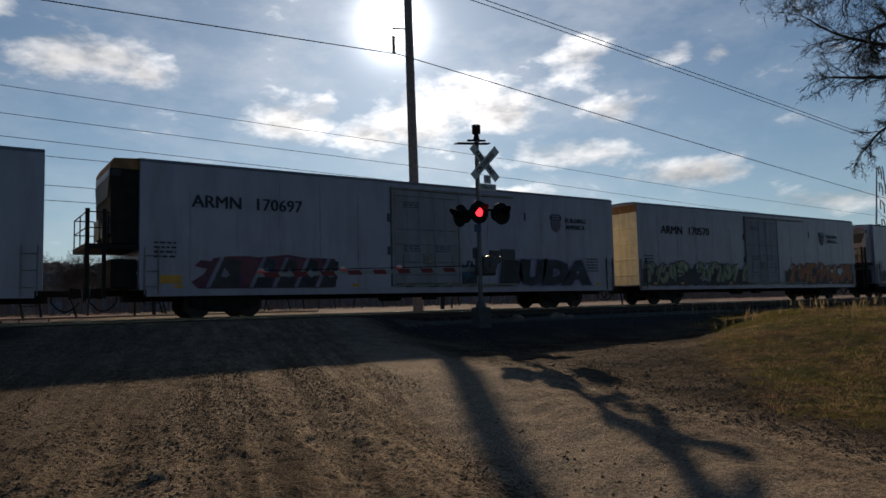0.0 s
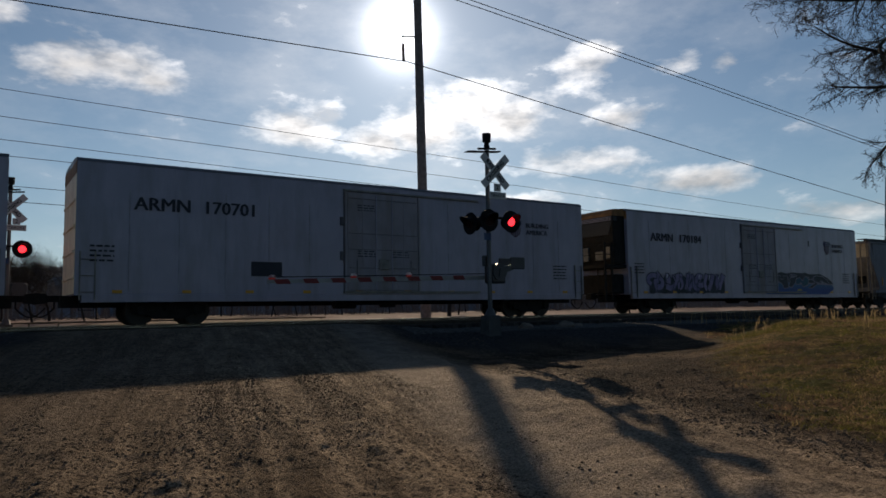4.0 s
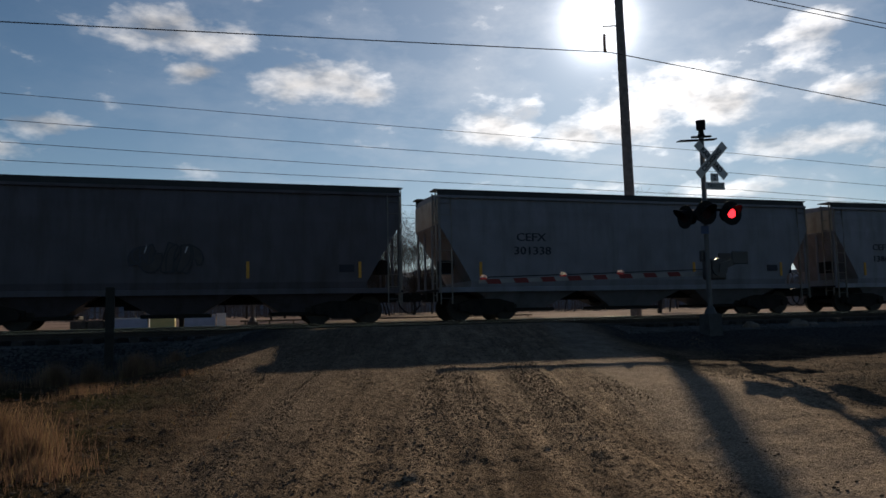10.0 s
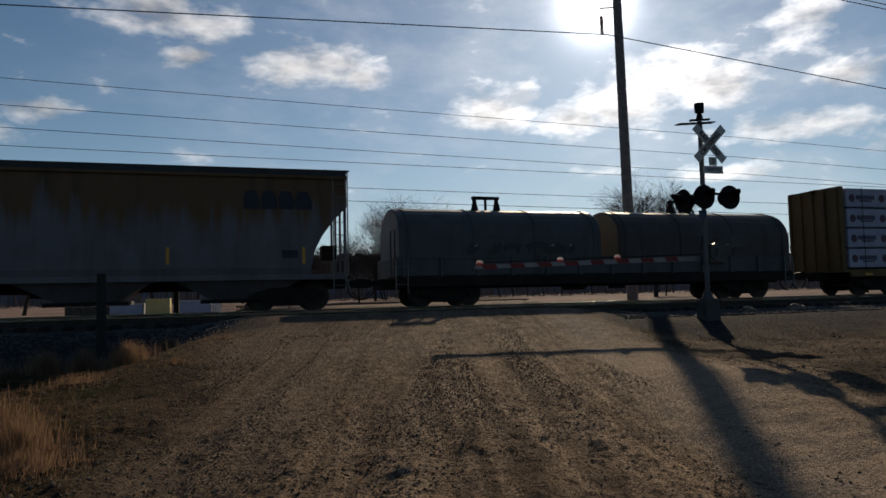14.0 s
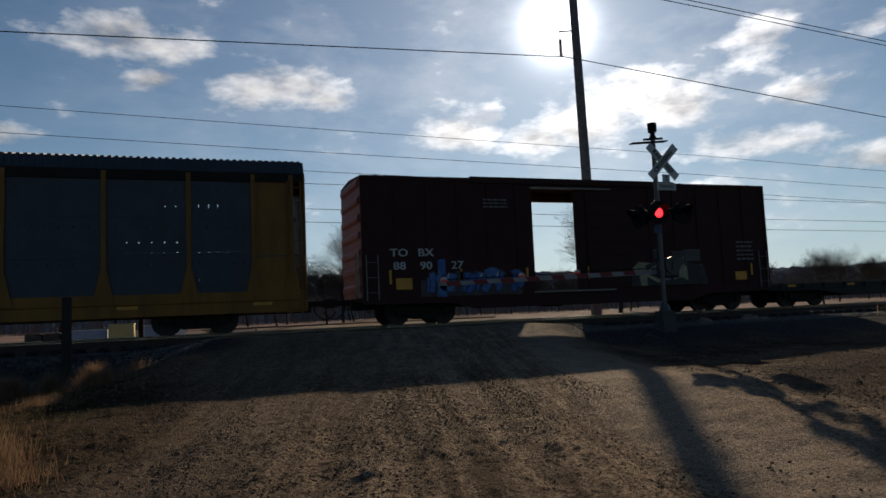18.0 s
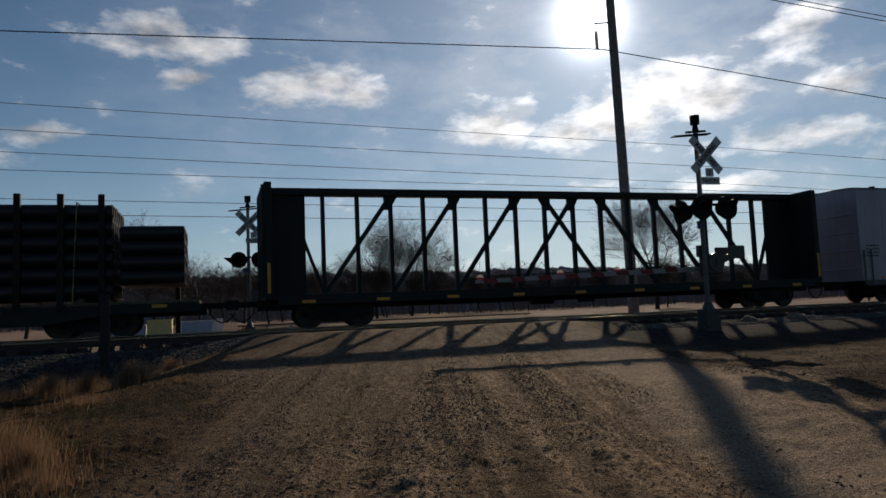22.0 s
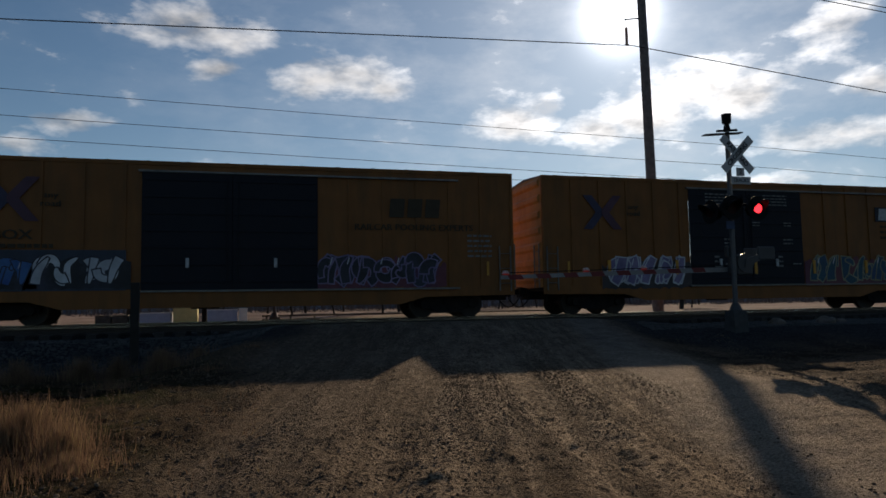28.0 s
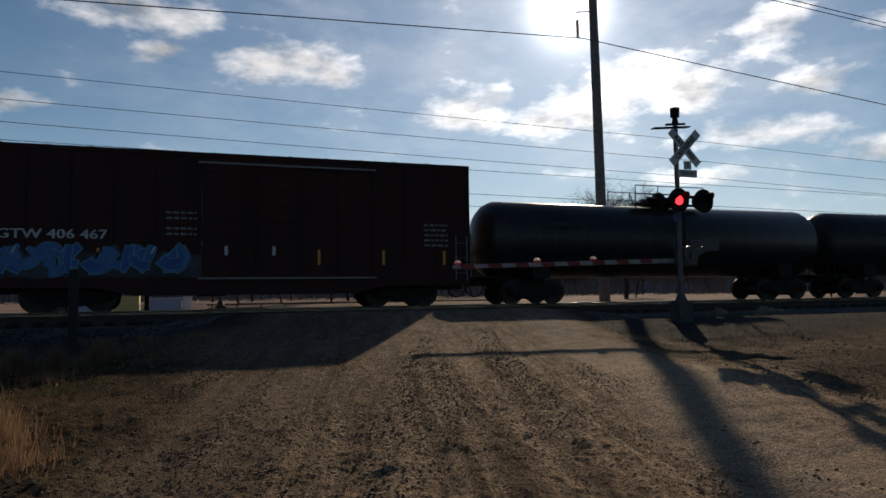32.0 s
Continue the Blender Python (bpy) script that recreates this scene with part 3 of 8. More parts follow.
def build_tracks():
    for yc, name in ((TRACK_NEAR, "near"), (TRACK_FAR, "far")):
        track = thing("railway_track", "steel rails on dark wooden ties in stone ballast", "railway track", "railway tracks")
        for side in (-0.75, 0.75):
            web = Shape()
            profile = [(-0.07, -0.17), (0.07, -0.17), (0.07, -0.15), (0.012, -0.13), (0.012, -0.045), (0.035, -0.035), (0.035, -0.004), (-0.035, -0.004), (-0.035, -0.035), (-0.012, -0.045), (-0.012, -0.13), (-0.07, -0.15)]
            web.slab([(yc + side + y, RAIL_Z + z) for y, z in profile], -600, 800)
            r = part("rail", web, STEEL, track)
            part("rail_head", Shape().box(-600, 800, yc + side - 0.033, yc + side + 0.033, RAIL_Z - 0.004, RAIL_Z), POLISHED, r, "polished running surface of the rail")
        tie = Shape().box(-0.115, 0.115, -1.3, 1.3, -0.18, 0, 0.015).mesh("tie", TIE)
        far_ties = Shape()
        for i in range(-80, 420):
            x = i * 0.53
            if abs(x - road_mid(yc)) < 4.4:
                continue
            if -14 < x < 46:
                part("tie", tie, TIE, track, at=pose(x, yc, RAIL_Z - 0.165, 0, 0, random.uniform(-0.6, 0.6)))
            else:
                far_ties.box(x - 0.115, x + 0.115, yc - 1.3, yc + 1.3, RAIL_Z - 0.345, RAIL_Z - 0.165)
        tagged(part("far_ties", far_ties, TIE, track), kind="stuff")


build_tracks()


# ---- rolling stock: x along the train, y = -1.6 is the side towards the road, z = 0 on the rail ----
BLACK = mat("black_running_gear", (0.014, 0.013, 0.013), 0.75, 0.0, vary=0.3, scale=4, bump=0.2, dirt=(0.035, 0.026, 0.020), dirt_amount=0.5, spec=0.12)
WHEEL = mat("worn_wheel_steel", (0.03, 0.025, 0.022), 0.6, 0.3, vary=0.2)
# white darkened and tinted violet: the sides' shade and skylight are in it
WHITE = mat("weathered_shaded_white", (0.252, 0.225, 0.295), 0.26, vary=0.07, scale=1.0, spec=0.5, dirt=(0.145, 0.128, 0.15), dirt_amount=0.5, dirt_scale=0.6, streak=True, bump=0.05, bump_scale=6, per_object=0.05)
ROOF = mat("galvanised_roof", (0.12, 0.12, 0.13), 0.6, 0.3, vary=0.12, scale=2)
# paler than the side white: light on the ends is put into this cream
CREAM = mat("cream_lit_end", (0.66, 0.58, 0.42), 0.55, vary=0.1, dirt=(0.25, 0.18, 0.12), dirt_amount=0.5, streak=True)
DARKTXT = mat("dark_lettering", (0.02, 0.02, 0.03), 0.6)
WHITETXT = mat("white_lettering", (0.40, 0.40, 0.40), 0.6, vary=0.3, scale=8)
FAINTTXT = mat("faint_white_stencil", (0.15, 0.15, 0.15), 0.6, vary=0.4, scale=9)
YELLOWMARK = mat("yellow_reflector", (0.50, 0.23, 0.03), 0.4)
SHIELD_BLUE = mat("faded_blue_mark", (0.045, 0.04, 0.075), 0.6)
SHIELD_RED = mat("faded_red_mark", (0.085, 0.04, 0.06), 0.6)
SCRAPED = mat("bare_steel_fittings", (0.16, 0.15, 0.14), 0.5, 0.6, vary=0.3)
RUSTY = mat("rust_brown_paint", (0.20, 0.10, 0.04), 0.7, vary=0.3, scale=3)
SEAM = mat("grimy_seam_and_shadow", (0.085, 0.078, 0.085), 0.8, vary=0.2)
PANEL_SEAM = mat("soft_panel_seam", (0.205, 0.19, 0.225), 0.7, vary=0.3, scale=2)
DOORPAINT = mat("stained_door_paint", (0.235, 0.21, 0.235), 0.55, vary=0.1, scale=1.5, dirt=(0.17, 0.135, 0.115), dirt_amount=0.6, dirt_scale=0.9, streak=True, bump=0.05, bump_scale=6)
UNIT_DARK = mat("dark_grille", (0.03, 0.03, 0.033), 0.6)


def paint(name, color, dirt=(0.16, 0.11, 0.08), amount=0.5, rough=0.55, scale=0.9):
    return mat(name, color, rough, vary=0.12, scale=1.2, dirt=dirt, dirt_amount=amount, dirt_scale=scale, streak=True, bump=0.05, bump_scale=7, spec=0.2)


def wheel_mesh():
    s = Shape()
    s.tube((0, -0.07, 0), (0, 0.065, 0), 0.46, seg=22)
    s.tube((0, 0.065, 0), (0, 0.095, 0), 0.49, seg=22)
    s.tube((0, -0.12, 0), (0, -0.07, 0), 0.14, seg=12)
    return s.mesh("wheel", WHEEL)


WHEEL_MESH = wheel_mesh()


def frame_mesh():
    s = Shape()
    s.prism([(-1.15, 0.38), (-1.15, 0.62), (-0.55, 0.78), (0.55, 0.78), (1.15, 0.62), (1.15, 0.38), (0.80, 0.36), (0.42, 0.18), (-0.42, 0.18), (-0.80, 0.36)], -1.08, -0.94)
    for x in (-0.89, 0.89):
        s.tube((x, -1.20, 0.46), (x, -1.0, 0.46), 0.15, seg=12)
    for x in (-0.2, -0.07, 0.07, 0.2):
        s.tube((x, -1.02, 0.22), (x, -1.02, 0.52), 0.055, seg=8)
    return s.mesh("side_frame", BLACK)


FRAME_MESH = frame_mesh()
BOLSTER_MESH = Shape().box(-0.2, 0.2, -1.1, 1.1, 0.42, 0.72, 0.03).box(-0.10, 0.10, -0.3, 0.3, 0.70, 0.95).mesh("bolster", BLACK)
AXLE_MESH = Shape().tube((0, -1.1, 0), (0, 1.1, 0), 0.085, seg=10).mesh("axle", WHEEL)


def truck(parent, x):
    """A two-axle freight truck."""
    t = part("truck", BOLSTER_MESH, BLACK, parent, "black cast-steel freight truck", at=pose(x, 0, 0))
    part("side_frame", FRAME_MESH, BLACK, t)
    part("side_frame", FRAME_MESH, BLACK, t, at=pose(0, 0, 0, 0, 0, 180))
    for dx in (-0.89, 0.89):
        part("axle", AXLE_MESH, WHEEL, t, at=pose(dx, 0, 0.46))
        for side in (-1, 1):
            part("wheel", WHEEL_MESH, WHEEL, t, at=pose(dx, side * 0.77, 0.46, 0, 0, 0 if side < 0 else 180))


def coupler_mesh():
    s = Shape()
    s.box(-0.2, 0.75, -0.09, 0.09, 0.78, 0.98, 0.02)
    s.prism([(0.62, 0.70), (0.62, 1.06), (0.95, 1.02), (0.98, 0.74)], -0.20, 0.16)
    return s.mesh("coupler", BLACK)


COUPLER_MESH = coupler_mesh()


def hose_mesh():
    pts = [(0.1, -0.35, 0.85)] + [(0.1 + 0.8 * i / 8, -0.35 + 0.03 * i / 8, 0.72 - 0.42 * math.sin(math.pi * (i + 1) / 10)) for i in range(9)]
    return Shape().path(pts, 0.025).mesh("air_hose", BLACK)


HOSE_MESH = hose_mesh()


def running_gear(car, half, inset, z_sill=1.0, depth=0.25):
    truck(car, -half + inset)
    truck(car, half - inset)
    for s in (-1, 1):
        at = pose(s * half, 0, 0, 0, 0, 0 if s > 0 else 180)
        part("coupler", COUPLER_MESH, BLACK, car, at=at)
        part("air_hose", HOSE_MESH, BLACK, car, at=at)
    part("centre_sill", Shape().box(-half, half, -0.32, 0.32, z_sill - depth - 0.12, z_sill + 0.02), BLACK, car)
    # brake gear under the floor
    part("air_tank", Shape().tube((-1.6, -0.5, z_sill - 0.32), (-0.7, -0.5, z_sill - 0.32), 0.19, seg=12), BLACK, car)
    part("brake_valve", Shape().box(0.4, 1.0, -0.75, -0.45, z_sill - 0.48, z_sill - 0.12, 0.02), BLACK, car)
    part("brake_rod", Shape().tube((-half + inset + 1.2, -0.6, z_sill - 0.25), (half - inset - 1.2, -0.6, z_sill - 0.25), 0.022, seg=6), BLACK, car)


def ladder(parent, x, y, z0, z1, wide=0.42, along="x", n=None, material=None):
    s = Shape()
    n = n or max(2, int((z1 - z0) / 0.42))
    dx, dy = (wide / 2, 0) if along == "x" else (0, wide / 2)
    for k in (-1, 1):
        s.bar((x + k * dx, y + k * dy, z0), (x + k * dx, y + k * dy, z1), 0.035, 0.05)
    for i in range(n):
        z = z0 + (i + 0.5) * (z1 - z0) / n
        s.tube((x - dx, y - dy, z), (x + dx, y + dy, z), 0.014, seg=6)
    part("ladder", s, material or SCRAPED, parent)


def railing(parent, x0, x1, y0, y1, z0, z1):
    """A platform guard rail round three sides."""
    s = Shape()
    posts = [(x0, y0), (x0, y1), (x1, y0), (x1, y1), (x1, (y0 + y1) / 2)]
    for x, y in posts:
        s.tube((x, y, z0), (x, y, z1), 0.022, seg=6)
    for z in (z0 + (z1 - z0) * 0.5, z1):
        s.path([(x0, y0, z), (x1, y0, z), (x1, y1, z), (x0, y1, z)], 0.02)
    part("guard_rail", s, BLACK, parent)


SHIELD_PALE = mat("faded_pale_stripe", (0.21, 0.195, 0.225), 0.6)


def shield(parent, x, z, h):
    """A striped shield under a broad dark band with two lines of writing too small to read."""
    w = 0.86 * h
    pts = [(-0.40, 0.14), (0.40, 0.14), (0.44, -0.14), (0.34, -0.36), (0.14, -0.46), (0, -0.52), (-0.14, -0.46), (-0.34, -0.36), (-0.44, -0.14)]
    part("shield_mark", Shape().prism([(x + w * a, z + h * b) for a, b in pts], -1.606, -1.578), SHIELD_RED, parent, "faded striped shield mark")
    top = [(-0.36, 0.50), (0.36, 0.50), (0.40, 0.44), (0.50, 0.40), (0.50, 0.20), (0.42, 0.14), (-0.42, 0.14), (-0.50, 0.20), (-0.50, 0.40), (-0.40, 0.44)]
    band = part("shield_band", Shape().prism([(x + w * a, z + h * b) for a, b in top], -1.609, -1.578), SHIELD_BLUE, parent)
    for zz, wide in ((0.38, 0.34), (0.24, 0.36)):
        for q in range(5):
            cx = x + w * wide * (-1 + (q + 0.5) / 2.5)
            part("band_mark", Shape().box(cx - 0.055 * w, cx + 0.055 * w, -1.612, -1.606, z + h * (zz - 0.04), z + h * (zz + 0.04)), SHIELD_PALE, band)
    for i in range(6):
        sx = x + w * (-0.35 + 0.14 * i)
        low = -0.30 if i in (0, 5) else -0.42 if i in (1, 4) else -0.46
        part("shield_stripe", Shape().box(sx - 0.028 * w, sx + 0.028 * w, -1.610, -1.6, z + low * h, z + 0.13 * h), SHIELD_PALE, parent)


GRAFFITI = {}


def gpaint(key):
    table = dict(w=(0.50, 0.50, 0.53), k=(0.02, 0.02, 0.025), b=(0.03, 0.08, 0.26), c=(0.06, 0.19, 0.27), t=(0.018, 0.068, 0.098), r=(0.30, 0.03, 0.04), o=(0.34, 0.11, 0.03), y=(0.34, 0.28, 0.05), g=(0.12, 0.24, 0.09), p=(0.20, 0.16, 0.27), m=(0.13, 0.035, 0.05), n=(0.05, 0.04, 0.042), l=(0.25, 0.235, 0.15), q=(0.19, 0.17, 0.21), d=(0.075, 0.012, 0.018))
    if key not in GRAFFITI:
        second = dict(o=(0.24, 0.03, 0.025), y=(0.26, 0.10, 0.03), b=(0.06, 0.17, 0.34), t=(0.03, 0.05, 0.14), c=(0.02, 0.05, 0.16), r=(0.16, 0.02, 0.025), p=(0.08, 0.07, 0.17), g=(0.24, 0.22, 0.05), k=(0.05, 0.05, 0.08), m=(0.05, 0.02, 0.06), n=(0.02, 0.02, 0.025), l=(0.15, 0.14, 0.06), q=(0.12, 0.10, 0.15), d=(0.04, 0.01, 0.02))
        if key == "f":
            # blue below fading to sea green above
            m = mat("spray_paint_fade", (0.05, 0.17, 0.20), 0.5, vary=0.25, scale=2.5)
            nt = m.node_tree
            split, up, two = nt.nodes.new("ShaderNodeSeparateXYZ"), nt.nodes.new("ShaderNodeMapRange"), nt.nodes.new("ShaderNodeMixRGB")
            b = nt.nodes["Principled BSDF"]
            old = b.inputs["Base Color"].links[0].from_socket
            nt.links.new(nt.nodes["Texture Coordinate"].outputs["Object"], split.inputs[0])
            up.inputs[1].default_value, up.inputs[2].default_value = 1.2, 1.95
            nt.links.new(split.outputs[2], up.inputs[0])
            nt.links.new(up.outputs[0], two.inputs[0])
            two.inputs[1].default_value = (0.022, 0.055, 0.20, 1)
            nt.links.new(old, two.inputs[2])
            nt.links.new(two.outputs[0], b.inputs["Base Color"])
            GRAFFITI[key] = m
            return m
        GRAFFITI[key] = mat("spray_paint_" + key, table[key], 0.5, vary=0.2, scale=2.5, dirt=second.get(key, (0.30, 0.30, 0.33)), dirt_amount=0.8, dirt_scale=1.1)
    return GRAFFITI[key]


def graffiti(parent, x0, x1, z0, z1, fill, edge, back=None, seed=1, n=None, y=-1.604):
    """Sprayed lettering that nobody can read: fat interlocking strokes, each with its outline, on a cloud of colour."""
    rnd = random.Random(seed)
    h = z1 - z0
    n = n or max(3, int((x1 - x0) / (0.75 * h)))
    step = (x1 - x0) / n
    cloud, pts, m = Shape(), [], 6 * n
    reach = 0.30 if back else 0.08
    for i in range(m):
        pts.append((x0 - reach + (x1 - x0 + 2 * reach) * i / (m - 1), z0 - (0.06 + rnd.uniform(0, 0.08)) * h))
    for i in range(m):
        pts.append((x1 + reach - (x1 - x0 + 2 * reach) * i / (m - 1), z0 + h * (0.66 + rnd.uniform(0, 0.34)) * (0.75 + 0.25 * math.sin(math.pi * (i + 2) / (m + 4)))))
    if back or rnd.random() < 0.7:
        cloud.prism(pts, y, y + 0.004)
        part("sprayed_ground", cloud, gpaint(back or rnd.choice("nkk")), parent)
    outline, body, shine = Shape(), Shape(), Shape()

    def swash(pts, t, k):
        """A fat bent stroke through the points, pointed or square at its ends, over a wider one in the outline's colour."""
        fine = []
        for i in range(len(pts) - 1):
            a, b, c, d = pts[max(i - 1, 0)], pts[i], pts[i + 1], pts[min(i + 2, len(pts) - 1)]
            for q in range(3):
                u = q / 3
                fine.append(tuple(0.5 * ((2 * b[j]) + (c[j] - a[j]) * u + (2 * a[j] - 5 * b[j] + 4 * c[j] - d[j]) * u * u + (3 * b[j] - a[j] - 3 * c[j] + d[j]) * u ** 3) for j in (0, 1)))
        fine.append(pts[-1])
        ends = (rnd.choice((0.25, 0.8, 1.1)), rnd.choice((0.2, 0.7, 1.2)))
        last = len(fine) - 1
        for shape, grow, yy in ((outline, 0.042 * h, y - 0.002 - 0.0009 * k), (body, 0.0, y - 0.0024 - 0.0009 * k)):
            left, right = [], []
            for i, (px, pz) in enumerate(fine):
                qx, qz = fine[min(i + 1, last)]
                rx, rz = fine[max(i - 1, 0)]
                dx, dz = qx - rx, qz - rz
                ln = math.hypot(dx, dz) or 1
                f = i / last
                wide = t * (ends[0] * (1 - f) ** 3 + ends[1] * f ** 3 + 1.0 - (1 - f) ** 3 - f ** 3) + grow
                ex = grow * (-1 if i == 0 else 1 if i == last else 0)
                left.append((px - dz / ln * wide + dx / ln * ex, pz + dx / ln * wide + dz / ln * ex))
                right.append((px + dz / ln * wide + dx / ln * ex, pz - dx / ln * wide + dz / ln * ex))
            v = [(a, yy, c) for a, c in left] + [(a, yy, c) for a, c in right]
            m = last + 1
            shape.add(v, [(i, i + 1, m + i + 1, m + i) for i in range(last)])

    k = 0
    for i in range(n):
        cx = x0 + (i + 0.5) * step
        for _ in range(rnd.choice((3, 3, 4))):
            a0 = rnd.uniform(0, 6.28)
            bend = rnd.choice((-1, 1)) * rnd.uniform(1.2, 3.6)
            rx, rz = step * rnd.uniform(0.30, 0.55), h * rnd.uniform(0.20, 0.36)
            ox, oz = cx + rnd.uniform(-0.3, 0.3) * step, z0 + h * rnd.uniform(0.36, 0.64)
            pts = []
            for q in range(5):
                a = a0 + bend * q / 4
                pts.append((ox + rx * math.cos(a), min(z1 - 0.1 * h, max(z0 + 0.08 * h, oz + rz * math.sin(a)))))
            if rnd.random() < 0.4:
                pts = [(ox - rx * rnd.uniform(-0.1, 0.7), z0 + 0.08 * h), (ox + rnd.uniform(-0.2, 0.2) * step, oz), (ox + rx * rnd.uniform(-0.2, 0.9), z1 - 0.10 * h)]
            swash(pts, h * rnd.uniform(0.10, 0.17), k)
            k += 1
        if rnd.random() < 0.5:
            w = step * 0.3
            yy = y - 0.004 - 0.0009 * k
            shine.prism([(cx - 0.2 * w, z1 - 0.30 * h), (cx - 0.1 * w, z1 - 0.36 * h), (cx + 0.3 * w, z1 - 0.15 * h), (cx + 0.2 * w, z1 - 0.10 * h)], yy, yy + 0.002)
    tagged(part("sprayed_outline", outline, gpaint(edge), parent, "sprayed graffiti outline"), kind="stuff")
    tagged(part("sprayed_lettering", body, gpaint(fill), parent, "sprayed graffiti lettering"), kind="stuff")
    if shine.f:
        tagged(part("sprayed_highlight", shine, gpaint("w"), parent), kind="stuff")


def mural(parent, x0, x1, z0, z1, pieces, line=0.035, y=-1.612):
    """Sprayed shapes one over another: colour, outline colour or nothing, corners as shares of the painted field."""
    for k, (fill, edge, corners) in enumerate(pieces):
        pts = [(x0 + (x1 - x0) * a, z0 + (z1 - z0) * b) for a, b in corners]
        yy = y - 0.0012 * k
        body = Shape().add([(px, yy, pz) for px, pz in pts] + [(px, yy + 0.004, pz) for px, pz in pts],
                           [tuple(range(len(pts)))] + [(i, (i + 1) % len(pts), len(pts) + (i + 1) % len(pts), len(pts) + i) for i in range(len(pts))])
        ob = part("sprayed_shape", body, gpaint(fill), parent, "sprayed graffiti shape")
        if edge:
            # one closed band along the shape's border
            inner, outer, m = [], [], len(pts)
            for i, (px, pz) in enumerate(pts):
                (ax, az), (bx, bz) = pts[i - 1], pts[(i + 1) % m]
                d1, d2 = Vector((px - ax, pz - az)).normalized(), Vector((bx - px, bz - pz)).normalized()
                nrm = Vector((-d1.y - d2.y, d1.x + d2.x))
                nrm = nrm.normalized() * line * min(2.0, 1.0 / max(0.4, abs(nrm.length) / 2)) if nrm.length > 0.05 else d1 * line
                outer.append((px + nrm.x, yy - 0.0006, pz + nrm.y))
                inner.append((px - nrm.x, yy - 0.0006, pz - nrm.y))
            rim = Shape().add(outer + inner, [(i, (i + 1) % m, m + (i + 1) % m, m + i) for i in range(m)])
            part("sprayed_outline", rim, gpaint(edge), ob)


def throw_up(parent, text, x, z, size, fill, edge, stretch=1.0, slant=0.0, y=-1.612):
    """Fat sprayed capitals that can be read, each with a broad outline."""
    for grow, material, dy in ((0.30, gpaint(edge), 0.0), (0.21, gpaint(fill), -0.004)):
        me = letters(text, size, material, thick=0.002, bold=grow * size * 0.5)
        me.transform(Matrix(((1, 0, slant, 0), (0, 1, 0, 0), (0, 0, 1, 0), (0, 0, 0, 1))))
        tagged(part("sprayed_lettering" if dy else "sprayed_outline", me, material, parent, "sprayed capitals", at=pose(x, y + dy, z) @ Matrix.Diagonal((stretch, 1, 1, 1))), kind="stuff")


def bars_of_text(parent, x, z, w, h, rows, material, seed=0, y=-1.600):
    """Small stencilled data that cannot be read."""
    rnd = random.Random(seed)
    material = FAINTTXT if material is WHITETXT else material
    s = Shape()
    for r in range(rows):
        zz = z + h * (0.5 - (r + 0.5) / rows)
        xx = x - w / 2
        while xx < x + w / 2 - 0.02:
            d = rnd.uniform(0.10, 0.24)
            s.box(xx, min(xx + d, x + w / 2), y - 0.006, y, zz - 0.2 * h / rows, zz + 0.2 * h / rows)
            xx += d + 0.05
    tagged(part("stencilled_data", s, material, parent), kind="stuff")


def writing(parent, text, x, z, size, material, stretch=1.0, y=-1.604, bold=0.004):
    words = [w for w in text.split("  ") if w]
    if len(words) == 2:
        # two groups of characters, each a part of its own
        whole, first, last = (letters(t, size, material) for t in (text, words[0], words[1]))
        span = [max(v.co.x for v in m.vertices) - min(v.co.x for v in m.vertices) for m in (whole, first, last)]
        writing(parent, words[0], x - stretch * (span[0] - span[1]) / 2, z, size, material, stretch, y, bold)
        writing(parent, words[1], x + stretch * (span[0] - span[2]) / 2, z, size, material, stretch, y, bold)
        return
    me = letters(text, size, material)
    if bold:
        # painted with a broad stencil: the strokes are widened to both sides
        bm = bmesh.new()
        for k in (-1, 0, 1):
            n = len(bm.verts)
            bm.from_mesh(me)
            bm.verts.ensure_lookup_table()
            for v in bm.verts[n:]:
                v.co += Vector((k * (bold + 0.012 * size), 0.0004 * k, k * 0.006 * size))
        bm.to_mesh(me)
        bm.free()
    part("lettering", me, material, parent, at=pose(x, y, z) @ Matrix.Diagonal((stretch, 1, 1, 1)))


